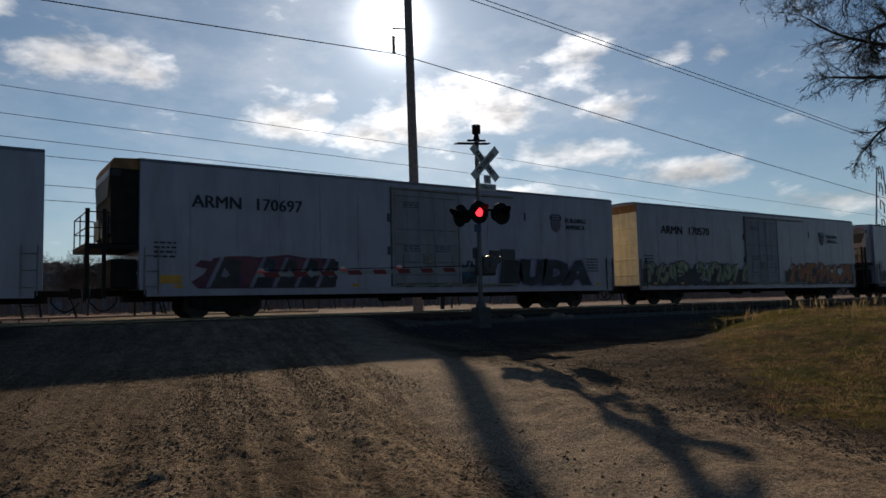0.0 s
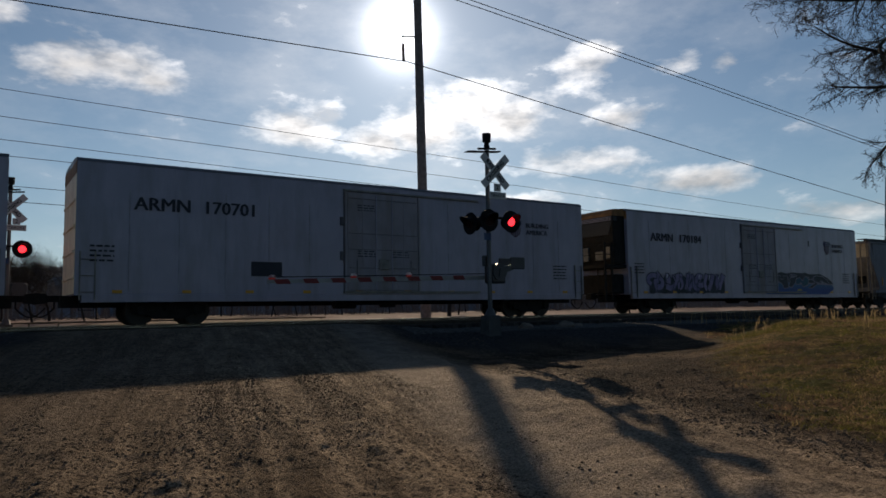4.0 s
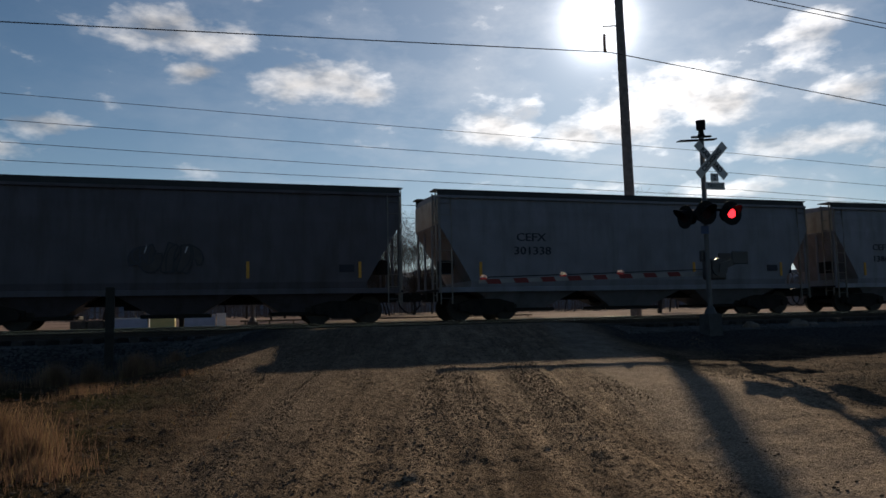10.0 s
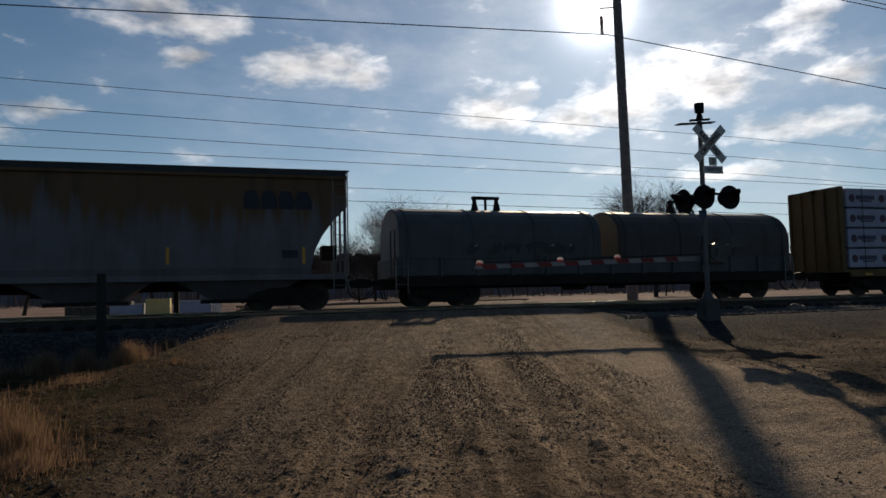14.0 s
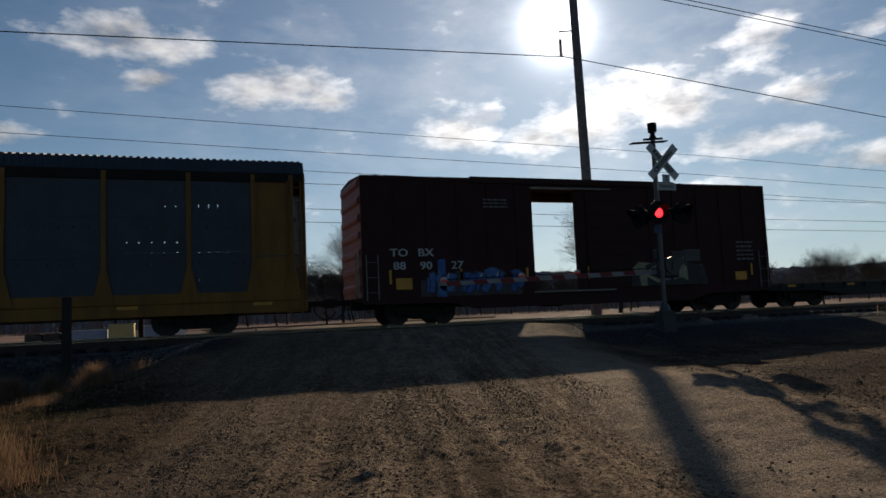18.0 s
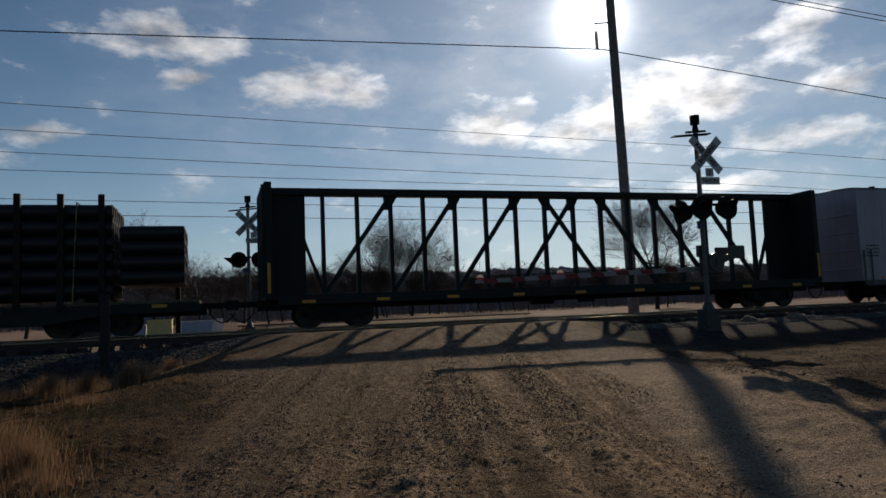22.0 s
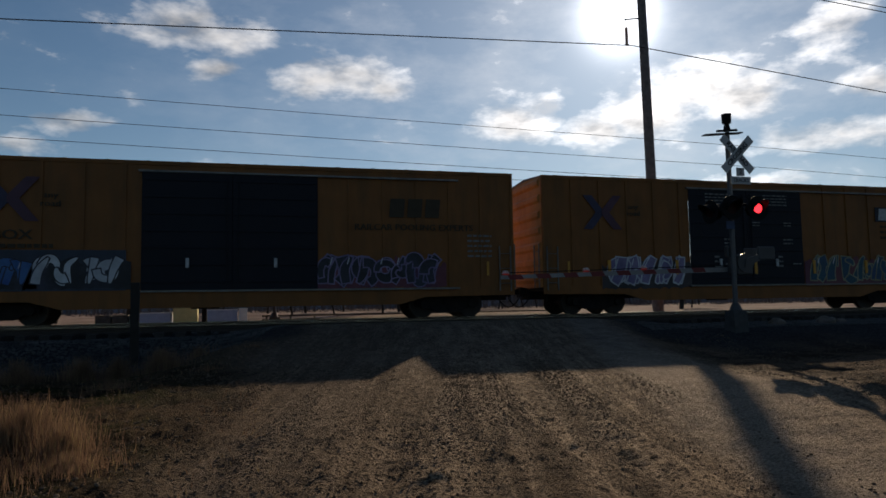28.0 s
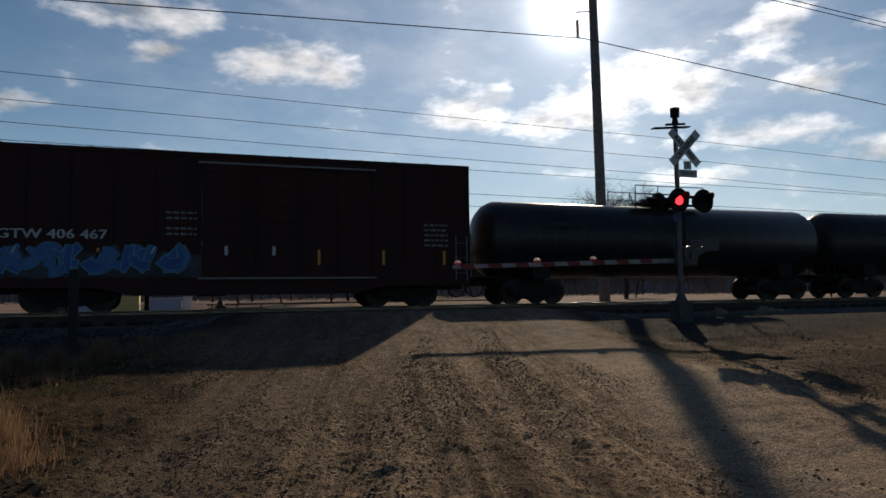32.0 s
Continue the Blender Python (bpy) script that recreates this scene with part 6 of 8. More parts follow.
def refrigerator_cars():
    c = in_train(reefer(21.8, 5.25, "ARMN  170518", (-9.1, -5.6, 3.85), unit_b=True), -19.6, 2.2)
    graffiti(c, -6, 1, 1.3, 2.4, "p", "k", seed=2)
    part("sticker", Shape().box(8.2, 8.9, -1.61, -1.59, 1.2, 1.45), YELLOWMARK, c)
    c = in_train(reefer(21.8, 5.25, "ARMN  170697", (-9.13, -5.58, 3.88), unit_b=True, shield_x=7.1), 4.9, 26.7)
    mural(c, -9.1, -4.0, 0.98, 2.16, [
        ("m", "", [(-.04, .18), (.04, .40), (.10, .86), (.20, .92), (.34, .94), (.40, .90), (.62, 1.0), (.74, .92), (.98, .90), (1.0, .30), (.96, 0), (0, 0)]),
        ("m", "", [(-.02, .64), (.02, .80), (.10, .76), (.12, .60), (.04, .56)])]
        + [p for i, x in enumerate((.05, .34, .50, .66, .82)) for p in (
            ("k" if i % 2 else "n", "", [(x, .02), (x + .10, .90), (x + .24 - .05 * (i > 0), .80), (x + .22 - .06 * (i > 0), .02)]),
            ("q", "", [(x, .02), (x + .10, .92), (x + .125, .90), (x + .03, .02)]),
            ("q", "", [(x + .10, .35 + .1 * (i % 2)), (x + .125, .60), (x + .16, .38), (x + .13, .30)]))])
    graffiti(c, -1.6, 2.4, 1.1, 2.1, "t", "k", seed=4, n=6)
    throw_up(c, "BUDA", 6.4, 1.52, 1.30, "k", "p", 1.5, 0.12)
    part("sticker", Shape().box(-10.3, -9.6, -1.61, -1.59, 1.15, 1.42), YELLOWMARK, c, "yellow stencil panel")
    c = in_train(reefer(21.7, 5.25, "ARMN  170570", (-8.9, -5.2, 3.85), deck_e=True, cream=True), 28.5, 50.2)
    graffiti(c, -10.4, -1.2, 1.05, 2.2, "l", "k", "n", seed=6, n=10)
    graffiti(c, 2.6, 10.2, 1.05, 2.25, "o", "m", "n", seed=7, n=9)
    graffiti(c, -6.4, -4.6, 1.05, 2.2, "w", "k", seed=8, n=2, y=-1.612)
    graffiti(c, 7.5, 9.0, 1.05, 2.1, "w", "k", seed=88, n=2, y=-1.612)
    c = in_train(reefer(19.5, 5.15, "ARMN  111123", (-6.9, -3.9, 3.68), unit_b=True, old=True, shield_x=6.6), 53.0, 72.5)
    graffiti(c, -9.0, -1.7, 1.2, 2.1, "n", "k", seed=9, n=10)
    graffiti(c, 2.0, 8.9, 1.2, 2.2, "p", "k", seed=10, n=9)
    writing(c, "SMASE", -0.1, 3.6, 0.45, DARKTXT, 1.2, y=-1.64)
    c = in_train(reefer(21.3, 5.25, "ARMN  170701", (-8.9, -5.2, 3.85), cream=True), 74.3, 95.6)
    part("sticker", Shape().box(-5.2, -4.1, -1.61, -1.59, 1.6, 2.1), DARKTXT, c)
    c = in_train(reefer(22.1, 5.25, "ARMN  170184", (-9.2, -5.5, 3.85), unit_b=True, shield_x=7.4), 98.7, 120.8)
    mural(c, 0.5, 7.9, 0.92, 2.3, [
        ("f", "", [(0, .02), (-.02, .24), (.05, .48), (.30, .52), (.70, .46), (.98, .42), (1.0, .25), (.90, 0)]),
        ("k", "", [(.08, .90), (.12, .98), (.18, .92), (.22, .98), (.28, .90), (.38, .97), (.50, .93), (.56, .98), (.62, .90), (.80, .92), (.92, .72), (1.0, .48), (.60, .52), (.10, .55)]),
        ("k", "q", [(.05, .82), (.10, .72), (.13, .82), (.20, .83), (.21, .66), (.24, .66), (.24, .80), (.30, .80), (.31, .30), (.25, .26), (.22, .46), (.15, .60), (.06, .48)]),
        ("k", "q", [(.30, .70), (.36, .90), (.44, .84), (.42, .58), (.36, .30), (.31, .36), (.34, .56)]),
        ("q", "", [(.33, .66), (.36, .86), (.43, .80), (.40, .74), (.36, .72)]),
        ("t", "q", [(.42, .44), (.42, .66), (.48, .76), (.52, .60), (.56, .80), (.62, .76), (.60, .42), (.52, .34), (.50, .46)]),
        ("k", "q", [(.58, .74), (.62, .66), (.68, .70), (.70, .50), (.60, .30), (.66, .28), (.74, .46), (.72, .60)]),
        ("k", "q", [(.68, .78), (.74, .84), (.84, .80), (.88, .68), (.94, .74), (.90, .60), (.96, .44), (.86, .52), (.80, .62), (.76, .52), (.70, .58)]),
        ("q", "", [(.12, .50), (.16, .60), (.18, .48)]),
        ("q", "", [(.47, .46), (.49, .56), (.51, .46)]),
        ("q", "", [(.78, .48), (.82, .64), (.85, .44)]),
        ("y", "", [(.43, .16), (.51, .18), (.50, .24), (.44, .24)])], line=0.022)
    graffiti(c, -9.5, -3.5, 1.1, 2.1, "p", "k", seed=12, n=7)
    c = in_train(reefer(19.2, 5.10, "ARMN  110553", (-7.8, -4.7, 3.65), old=True, deck_e=True, shield_x=6.7), 421.0, 440.2)
    graffiti(c, -6.8, -2.3, 1.0, 2.0, "k", "p", "k", seed=13, n=5)
    mural(c, 1.75, 9.2, 0.80, 2.02, [
        ("t", "", [(0, .0), (.0, .55), (.02, .90), (.08, .98), (.20, .95), (.28, 1.0), (.42, .97), (.50, .92), (.56, .98), (.74, .96), (.80, 1.0), (.95, .96), (1.0, .80), (.99, .0)]),
        ("k", "", [(.03, .05), (.05, .45), (.10, .60), (.13, .30), (.20, .42), (.24, .05)]),
        ("b", "", [(.26, .40), (.30, .78), (.42, .82), (.46, .55), (.38, .46), (.34, .30)]),
        ("k", "", [(.50, .90), (.52, .20), (.54, .20), (.54, .94)]),
        ("k", "", [(.58, .05), (.62, .38), (.70, .30), (.78, .44), (.82, .05)]),
        ("b", "", [(.74, .60), (.78, .86), (.92, .84), (.94, .60), (.85, .52)])], y=-1.604)
    c = in_train(reefer(22.6, 5.20, "ARMN  170282", (-9.84, -6.09, 3.33), unit_b=True, shield_x=7.3, white_unit=True), 443.0, 465.6)
    graffiti(c, -8.9, -3.8, 0.95, 2.25, "b", "k", "c", seed=15, n=7)
    graffiti(c, -11.0, -9.1, 1.0, 2.0, "n", "l", "k", seed=16, n=4)
    part("dark_patch", Shape().box(-3.9, -2.05, -1.606, -1.59, 1.0, 2.1), gpaint("k"), c, "dark sprayed patch")
    throw_up(c, "CMS", -2.95, 1.78, 0.42, "l", "k", 1.2)
    throw_up(c, "ESO", -2.75, 1.22, 0.40, "l", "k", 1.1)
    graffiti(c, 1.7, 7.0, 1.0, 2.3, "b", "m", "t", seed=18, n=7)
    c = in_train(reefer(22.5, 5.25, "ARMN  170730", (-9.5, -5.9, 3.85), unit_b=True, shield_x=6.6), 467.3, 489.8)
    graffiti(c, -7.5, -1.0, 1.0, 2.1, "g", "k", seed=19, n=8)
    graffiti(c, 3.5, 7.4, 1.0, 2.4, "g", "m", "n", seed=20, n=5)
    part("sticker", Shape().box(9.4, 10.0, -1.61, -1.59, 1.5, 1.75), YELLOWMARK, c)


def burst_letters(car):
    """Roller lettering over the whole side."""
    z0, z1 = 1.28, 4.05
    h = z1 - z0
    white = mat("roller_paint_white", (0.30, 0.285, 0.34), 0.7, vary=0.1, scale=1.5, dirt=(0.2, 0.19, 0.22), dirt_amount=0.5)

    def letter(x0, x1, strokes):
        w = x1 - x0
        s = Shape()
        for poly in strokes:
            s.prism([(x0 + w * a, z0 + h * b) for a, b in poly], -1.625, -1.612)
        part("painted_letter", s, white, car, "large roller-painted letter in dull white")

    q = lambda a, b, c, d: [(a, b), (c, b), (c, d), (a, d)]
    letter(-6.6, -4.95, [q(0, 0, .38, 1), q(.38, .82, .8, 1), q(.38, 0, .8, .18), q(.38, .44, .72, .60), [(.72, .60), (.8, .82), (1, .9), (.95, .62), (.8, .52)], [(.8, .52), (1, .42), (1, .1), (.8, .18)], [(.8, .82), (.8, 1), (1, .9)], [(.8, 0), (1, .1), (.8, .18)]])
    letter(-4.58, -1.98, [q(0, 0, .34, 1), q(.70, 0, 1, 1), [(.34, 0), (.70, .3), (.70, 0)], [(.34, 0), (.34, .25), (.70, .0)]])
    letter(-1.78, 0.70, [q(.04, 0, .38, 1), q(.38, .80, .85, 1), q(.38, .36, .8, .53), [(.85, 1), (1, .9), (1, .5), (.8, .36), (.8, .8), (.85, .8)], [(.52, .36), (.80, .36), (1, 0), (.70, 0)], q(0, .3, .04, .6)])
    letter(0.98, 3.60, [q(0, .76, 1, 1), q(0, .40, .26, .76), q(.26, .40, .70, .62), [(.70, .62), (.95, .12), (.95, 0), (.66, .25), (.70, .4)], q(0, 0, .95, .20)])
    letter(3.77, 6.36, [q(0, .70, 1, 1), q(.34, 0, .68, .70)])
    writing(car, "-2-14-", -3.2, 1.62, 0.42, DARKTXT, 1.1, y=-1.63, bold=0.01)
    writing(car, "-B TEAM-", 2.2, 1.62, 0.42, DARKTXT, 1.1, y=-1.63, bold=0.01)
    graffiti(car, 3.7, 4.9, 1.2, 2.0, "k", "p", seed=30, n=3, y=-1.62)


def rusted_top(m, level):
    """Rust run down in streaks from the roof seam to about the given height over the rail."""
    nt = m.node_tree
    N, L = nt.nodes.new, nt.links.new
    base = nt.nodes["Principled BSDF"].inputs["Base Color"]
    before = base.links[0].from_socket
    co, split = N("ShaderNodeTexCoord"), N("ShaderNodeSeparateXYZ")
    L(co.outputs["Object"], split.inputs[0])
    mp, streaks = N("ShaderNodeMapping"), N("ShaderNodeTexNoise")
    mp.inputs["Scale"].default_value = (2.6, 1.0, 0.12)
    streaks.inputs["Scale"].default_value, streaks.inputs["Detail"].default_value = 1.0, 7.0
    L(co.outputs["Object"], mp.inputs[0])
    L(mp.outputs[0], streaks.inputs["Vector"])
    run = N("ShaderNodeMath")
    run.operation, run.inputs[1].default_value, run.inputs[2].default_value = "MULTIPLY_ADD", 3.6, -1.8
    L(streaks.outputs["Fac"], run.inputs[0])
    high = N("ShaderNodeMath")
    L(split.outputs[2], high.inputs[0])
    L(run.outputs[0], high.inputs[1])
    amount = N("ShaderNodeMapRange")
    amount.inputs[1].default_value, amount.inputs[2].default_value, amount.inputs[4].default_value = level - 0.35, level + 0.5, 0.95
    L(high.outputs[0], amount.inputs[0])
    tint, rust = N("ShaderNodeTexNoise"), N("ShaderNodeMixRGB")
    tint.inputs["Scale"].default_value = 1.1
    L(mp.outputs[0], tint.inputs["Vector"])
    L(tint.outputs["Fac"], rust.inputs[0])
    rust.inputs[1].default_value, rust.inputs[2].default_value = (0.055, 0.026, 0.014, 1), (0.16, 0.085, 0.032, 1)
    mix = N("ShaderNodeMixRGB")
    L(amount.outputs[0], mix.inputs[0])
    L(before, mix.inputs[1])
    L(rust.outputs[0], mix.inputs[2])
    L(mix.outputs[0], base)
    return m


def hoppers():
    grey = paint("hopper_grey", (0.140, 0.136, 0.160), (0.075, 0.085, 0.075), 0.5)
    light = paint("hopper_light_grey", (0.175, 0.17, 0.195), (0.08, 0.085, 0.075), 0.45)
    pale = paint("hopper_pale_grey", (0.21, 0.20, 0.23), (0.09, 0.095, 0.08), 0.5)
    green = paint("hopper_dark_green", (0.018, 0.030, 0.022), (0.05, 0.04, 0.03), 0.4)
    brown = rusted_top(paint("hopper_rust_brown", (0.135, 0.122, 0.136), (0.075, 0.052, 0.042), 0.6, scale=0.6), 3.0)
    tan = paint("hopper_dusty_tan", (0.20, 0.16, 0.14), (0.08, 0.05, 0.04), 0.6)
    c = in_train(hopper(14.5, 4.62, grey), 122.6, 137.1)
    bars_of_text(c, -3.2, 2.5, 1.2, 0.8, 2, DARKTXT, 1)
    c = in_train(hopper(14.8, 4.62, light), 138.3, 153.1)
    graffiti(c, -4.8, -1.0, 1.2, 1.95, "k", "k", "b", seed=31, n=5)
    part("stripe", Shape().prism([(-5.2, 3.55), (1.6, 3.55), (1.6, 3.40), (-0.4, 3.40), (-1.6, 2.05), (3.6, 2.05), (3.6, 1.9), (-2.2, 1.9), (-0.9, 3.40), (-5.2, 3.40)], -1.612, -1.600), SHIELD_BLUE, c, "faded blue painted stripe")
    bars_of_text(c, 2.9, 1.5, 2.0, 0.22, 1, DARKTXT, 4)
    c = in_train(hopper(14.6, 4.62, green), 154.5, 169.1)
    burst_letters(c)
    c = in_train(hopper(14.7, 4.62, paint("hopper_dingy_brown_grey", (0.088, 0.077, 0.090), (0.048, 0.036, 0.032), 0.6)), 170.5, 185.2)
    graffiti(c, -1.2, 0.6, 1.7, 2.7, "n", "k", seed=32, n=3)
    c = in_train(hopper(16.3, 4.62, light), 186.6, 202.9)
    writing(c, "CEFX", -4.6, 3.0, 0.42, DARKTXT, 1.2)
    writing(c, "301338", -4.55, 2.5, 0.42, DARKTXT, 1.2)
    c = in_train(hopper(15.7, 4.62, pale), 204.4, 220.1)
    writing(c, "CEFX", -5.3, 2.75, 0.38, DARKTXT, 1.2)
    writing(c, "13862", -5.3, 2.25, 0.38, DARKTXT, 1.2)
    graffiti(c, -4.3, 1.2, 1.35, 2.1, "l", "r", seed=33, n=7)
    c = in_train(hopper(16.0, 4.62, paint("hopper_dull_green_grey", (0.118, 0.130, 0.132), (0.06, 0.066, 0.058), 0.5)), 221.6, 237.6)
    blue = mat("emblem_blue", (0.035, 0.09, 0.30), 0.5)
    part("emblem", Shape().box(0.83, 1.53, -1.615, -1.60, 2.1, 2.8), WHITETXT, c, "white and blue square emblem")
    part("emblem_mark", Shape().prism([(0.95, 2.5), (1.08, 2.72), (1.28, 2.72), (1.41, 2.5), (1.30, 2.25), (1.06, 2.25)], -1.622, -1.612), blue, c)
    part("emblem_base", Shape().box(0.83, 1.53, -1.615, -1.60, 1.8, 2.08), blue, c)
    bars_of_text(c, -5.0, 2.4, 1.2, 0.7, 2, DARKTXT, 6)
    c = in_train(hopper(16.2, 4.62, brown, old=True), 239.1, 255.3)
    for i in range(4):
        part("name_block", Shape().prism([(4.75 + i * 0.56, 3.35), (5.25 + i * 0.56, 3.35), (5.25 + i * 0.56, 3.62), (5.12 + i * 0.56, 3.95), (4.80 + i * 0.56, 3.95), (4.72 + i * 0.56, 3.7)], -1.612, -1.602), DARKTXT, c)
    bars_of_text(c, -4.9, 2.7, 1.1, 0.36, 1, DARKTXT, 7)
    bars_of_text(c, -4.9, 2.25, 1.2, 0.36, 1, DARKTXT, 8)


def emblem_x(car, x, z, s):
    """Crossed chevrons in red and blue."""
    part("chevron", Shape().prism([(x - s, z + s * 0.8), (x - s * 0.55, z + s * 0.8), (x + s * 0.12, z), (x - s * 0.55, z - s * 0.8), (x - s, z - s * 0.8), (x - s * 0.35, z)], -1.616, -1.606), SHIELD_BLUE, car, "faded blue chevron")
    part("chevron", Shape().prism([(x + s, z + s * 0.8), (x + s * 0.55, z + s * 0.8), (x - s * 0.05, z + 0.1 * s), (x - s * 0.05, z - 0.1 * s), (x + s * 0.55, z - s * 0.8), (x + s, z - s * 0.8), (x + s * 0.35, z)], -1.620, -1.610), SHIELD_RED, car, "faded red chevron")


def brand_bars(car, x, z, w, h, material):
    """A company's big name as three plain blocks, on a black band where they are white."""
    if material is WHITETXT:
        part("name_band", Shape().box(x - w / 2 - 0.12, x + w / 2 + 0.12, -1.609, -1.600, z - h / 2 - 0.06, z + h / 2 + 0.06), DARKTXT, car)
    for i in range(3):
        a = x - w / 2 + i * w / 3
        part("name_block", Shape().prism([(a + 0.03, z - h / 2), (a + 0.09, z + h / 2), (a + w / 3 - 0.03, z + h / 2), (a + w / 3 - 0.09, z - h / 2)], -1.616, -1.606), material, car)


def box_cars():
    yellow = paint("pool_yellow", (0.205, 0.080, 0.022), (0.09, 0.05, 0.02), 0.5)
    # brighter copy of the yellow, carrying the light that reaches the end walls
    yellow_end = paint("pool_yellow_lit_end", (0.42, 0.20, 0.06), (0.16, 0.08, 0.03), 0.4)
    pale = paint("pool_pale_yellow", (0.25, 0.145, 0.05), (0.10, 0.06, 0.04), 0.55)
    olive = paint("pool_olive_yellow", (0.165, 0.085, 0.030), (0.08, 0.055, 0.02), 0.5)
    navy = paint("navy_door", (0.006, 0.0075, 0.014), (0.012, 0.012, 0.015), 0.3)
    patch = paint("grey_patch", (0.045, 0.052, 0.075), (0.03, 0.03, 0.035), 0.4)
    txt = mat("faded_black_lettering", (0.05, 0.035, 0.02), 0.7)
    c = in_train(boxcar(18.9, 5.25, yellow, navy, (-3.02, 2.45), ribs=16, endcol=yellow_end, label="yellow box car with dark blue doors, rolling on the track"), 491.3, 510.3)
    part("patch_panel", Shape().box(-7.1, -3.45, -1.612, -1.600, 1.05, 2.3), patch, c, "dark blue-grey patch under white graffiti")
    graffiti(c, -6.0, -3.6, 1.2, 2.15, "w", "k", "k", seed=52, n=4, y=-1.618)
    graffiti(c, -7.0, -6.2, 1.2, 2.0, "b", "k", "k", seed=51, n=2, y=-1.618)
    emblem_x(c, -6.75, 3.85, 0.85)
    writing(c, "any\nroad", -5.6, 3.85, 0.26, txt, 1.2, y=-1.61)
    writing(c, "next\nload", -8.0, 3.85, 0.26, txt, 1.2, y=-1.61)
    writing(c, "TBOX", -6.8, 2.75, 0.42, txt, 1.3, y=-1.61)
    bars_of_text(c, -6.8, 2.42, 2.6, 0.30, 1, txt, 4)
    brand_bars(c, 5.8, 3.8, 1.9, 0.65, txt)
    writing(c, "RAILCAR POOLING EXPERTS", 5.8, 3.12, 0.30, txt, 1.1, y=-1.612)
    graffiti(c, 2.6, 6.6, 1.15, 2.2, "k", "p", "m", seed=53, n=7, y=-1.612)
    c = in_train(boxcar(18.5, 5.25, yellow, navy, (-3.05, 2.25), ribs=16, endcol=yellow_end, label="yellow box car with dark blue doors, rolling on the track"), 511.4, 529.9)
    emblem_x(c, -6.8, 3.8, 0.8)
    graffiti(c, -6.6, -3.3, 1.05, 2.2, "p", "w", "n", seed=54, n=5, y=-1.612)
    graffiti(c, 2.6, 7.2, 1.1, 2.25, "t", "l", "m", seed=55, n=6, y=-1.612)
    brand_bars(c, 7.1, 3.95, 1.8, 0.5, WHITETXT)
    writing(c, "any\nroad", -5.5, 3.9, 0.26, txt, 1.2, y=-1.61)
    bars_of_text(c, 7.1, 3.2, 1.6, 0.7, 3, txt, 12)
    for k in (-1, 1):
        bars_of_text(c, -0.4 + k * 1.35, 4.42, 1.15, 0.5, 4, WHITETXT, 13, y=-1.652)
        bars_of_text(c, 0.1 + k * 1.4, 2.75, 0.45, 0.30, 2, WHITETXT, 21, y=-1.652)
        bars_of_text(c, -0.4 + k * 1.5, 1.95, 0.22, 0.55, 3, WHITETXT, 22, y=-1.652)
        bars_of_text(c, 0.3 + k * 1.6, 1.85, 0.40, 0.14, 1, WHITETXT, 23, y=-1.652)
        bars_of_text(c, 0.75 + k * 0.75, 3.45, 0.35, 0.22, 2, WHITETXT, 24, y=-1.652)
    for x in (-6.6, -3.7, -0.1, 2.75, 5.4, 7.9):
        part("reflector", Shape().box(x - 0.06, x + 0.06, -1.662, -1.60, 1.45, 2.0, 0.004), YELLOWMARK, c, "orange reflector strip")
    c = in_train(boxcar(15.1, 4.95, olive, navy, (-2.2, 1.8), ribs=13, endcol=yellow_end, label="olive-yellow box car with blue graffiti, rolling on the track"), 530.9, 546.0)
    emblem_x(c, -5.9, 3.75, 0.75)
    writing(c, "any\nroad", -4.4, 3.7, 0.24, txt, 1.2, y=-1.61)
    graffiti(c, -7.3, 7.0, 1.0, 2.15, "f", "k", "n", seed=56, n=14, y=-1.664)
    brand_bars(c, 6.2, 3.9, 1.5, 0.5, txt)
    bars_of_text(c, 6.2, 3.3, 1.6, 0.6, 3, txt, 14)
    c = in_train(boxcar(15.2, 5.15, BROWN, BROWN, (-1.5, 1.5), ribs=13, label="dark red-brown box car with red graffiti, rolling on the track"), 548.2, 563.4)
    mural(c, -6.1, 5.2, 0.62, 2.04, [
        ("d", "q", [(0, 0), (0, .33), (.02, .67), (.08, .95), (.16, .86), (.22, .82), (.23, .87), (.32, .85), (.30, .67), (.35, .52), (.39, .26), (.35, 0)]),
        ("q", "", [(0, 0), (0, .36), (.025, .66), (.03, 0)]),
        ("k", "", [(.17, .58), (.21, .59), (.235, .43), (.165, .43)]),
        ("q", "", [(.178, .57), (.21, .58), (.212, .50), (.18, .50)]),
        ("k", "q", [(.35, .50), (.38, .84), (.45, .89), (.50, .76), (.54, .85), (.67, .83), (.70, .55), (.57, .45), (.62, .14), (.42, .14), (.39, .28)]),
        ("d", "", [(.39, .52), (.41, .78), (.48, .80), (.50, .60), (.45, .48)]),
        ("q", "", [(.425, .38), (.45, .60), (.46, .45), (.50, .40), (.504, .24)]),
        ("q", "", [(.575, .76), (.59, .57), (.56, .50)]),
        ("q", "", [(.617, .36), (.65, .43), (.68, .38), (.67, .26)]),
        ("d", "q", [(.69, .78), (.766, .97), (.79, .50), (.782, .90), (.843, .93), (.83, .64), (.858, .81), (.908, .80), (.946, .55), (.96, .62), (.985, .40), (.99, .19), (.78, .16), (.747, .36), (.70, .43)]),
        ("k", "q", [(.70, .40), (.74, .38), (.78, .14), (.72, .12)]),
        ("q", "", [(.82, .24), (.843, .43), (.862, .19)])], y=-1.664)
    writing(c, "NS", -6.8, 2.75, 0.34, WHITETXT, 1.2, y=-1.61)
    writing(c, "473 623", -6.3, 2.25, 0.36, WHITETXT, 1.3, y=-1.61)
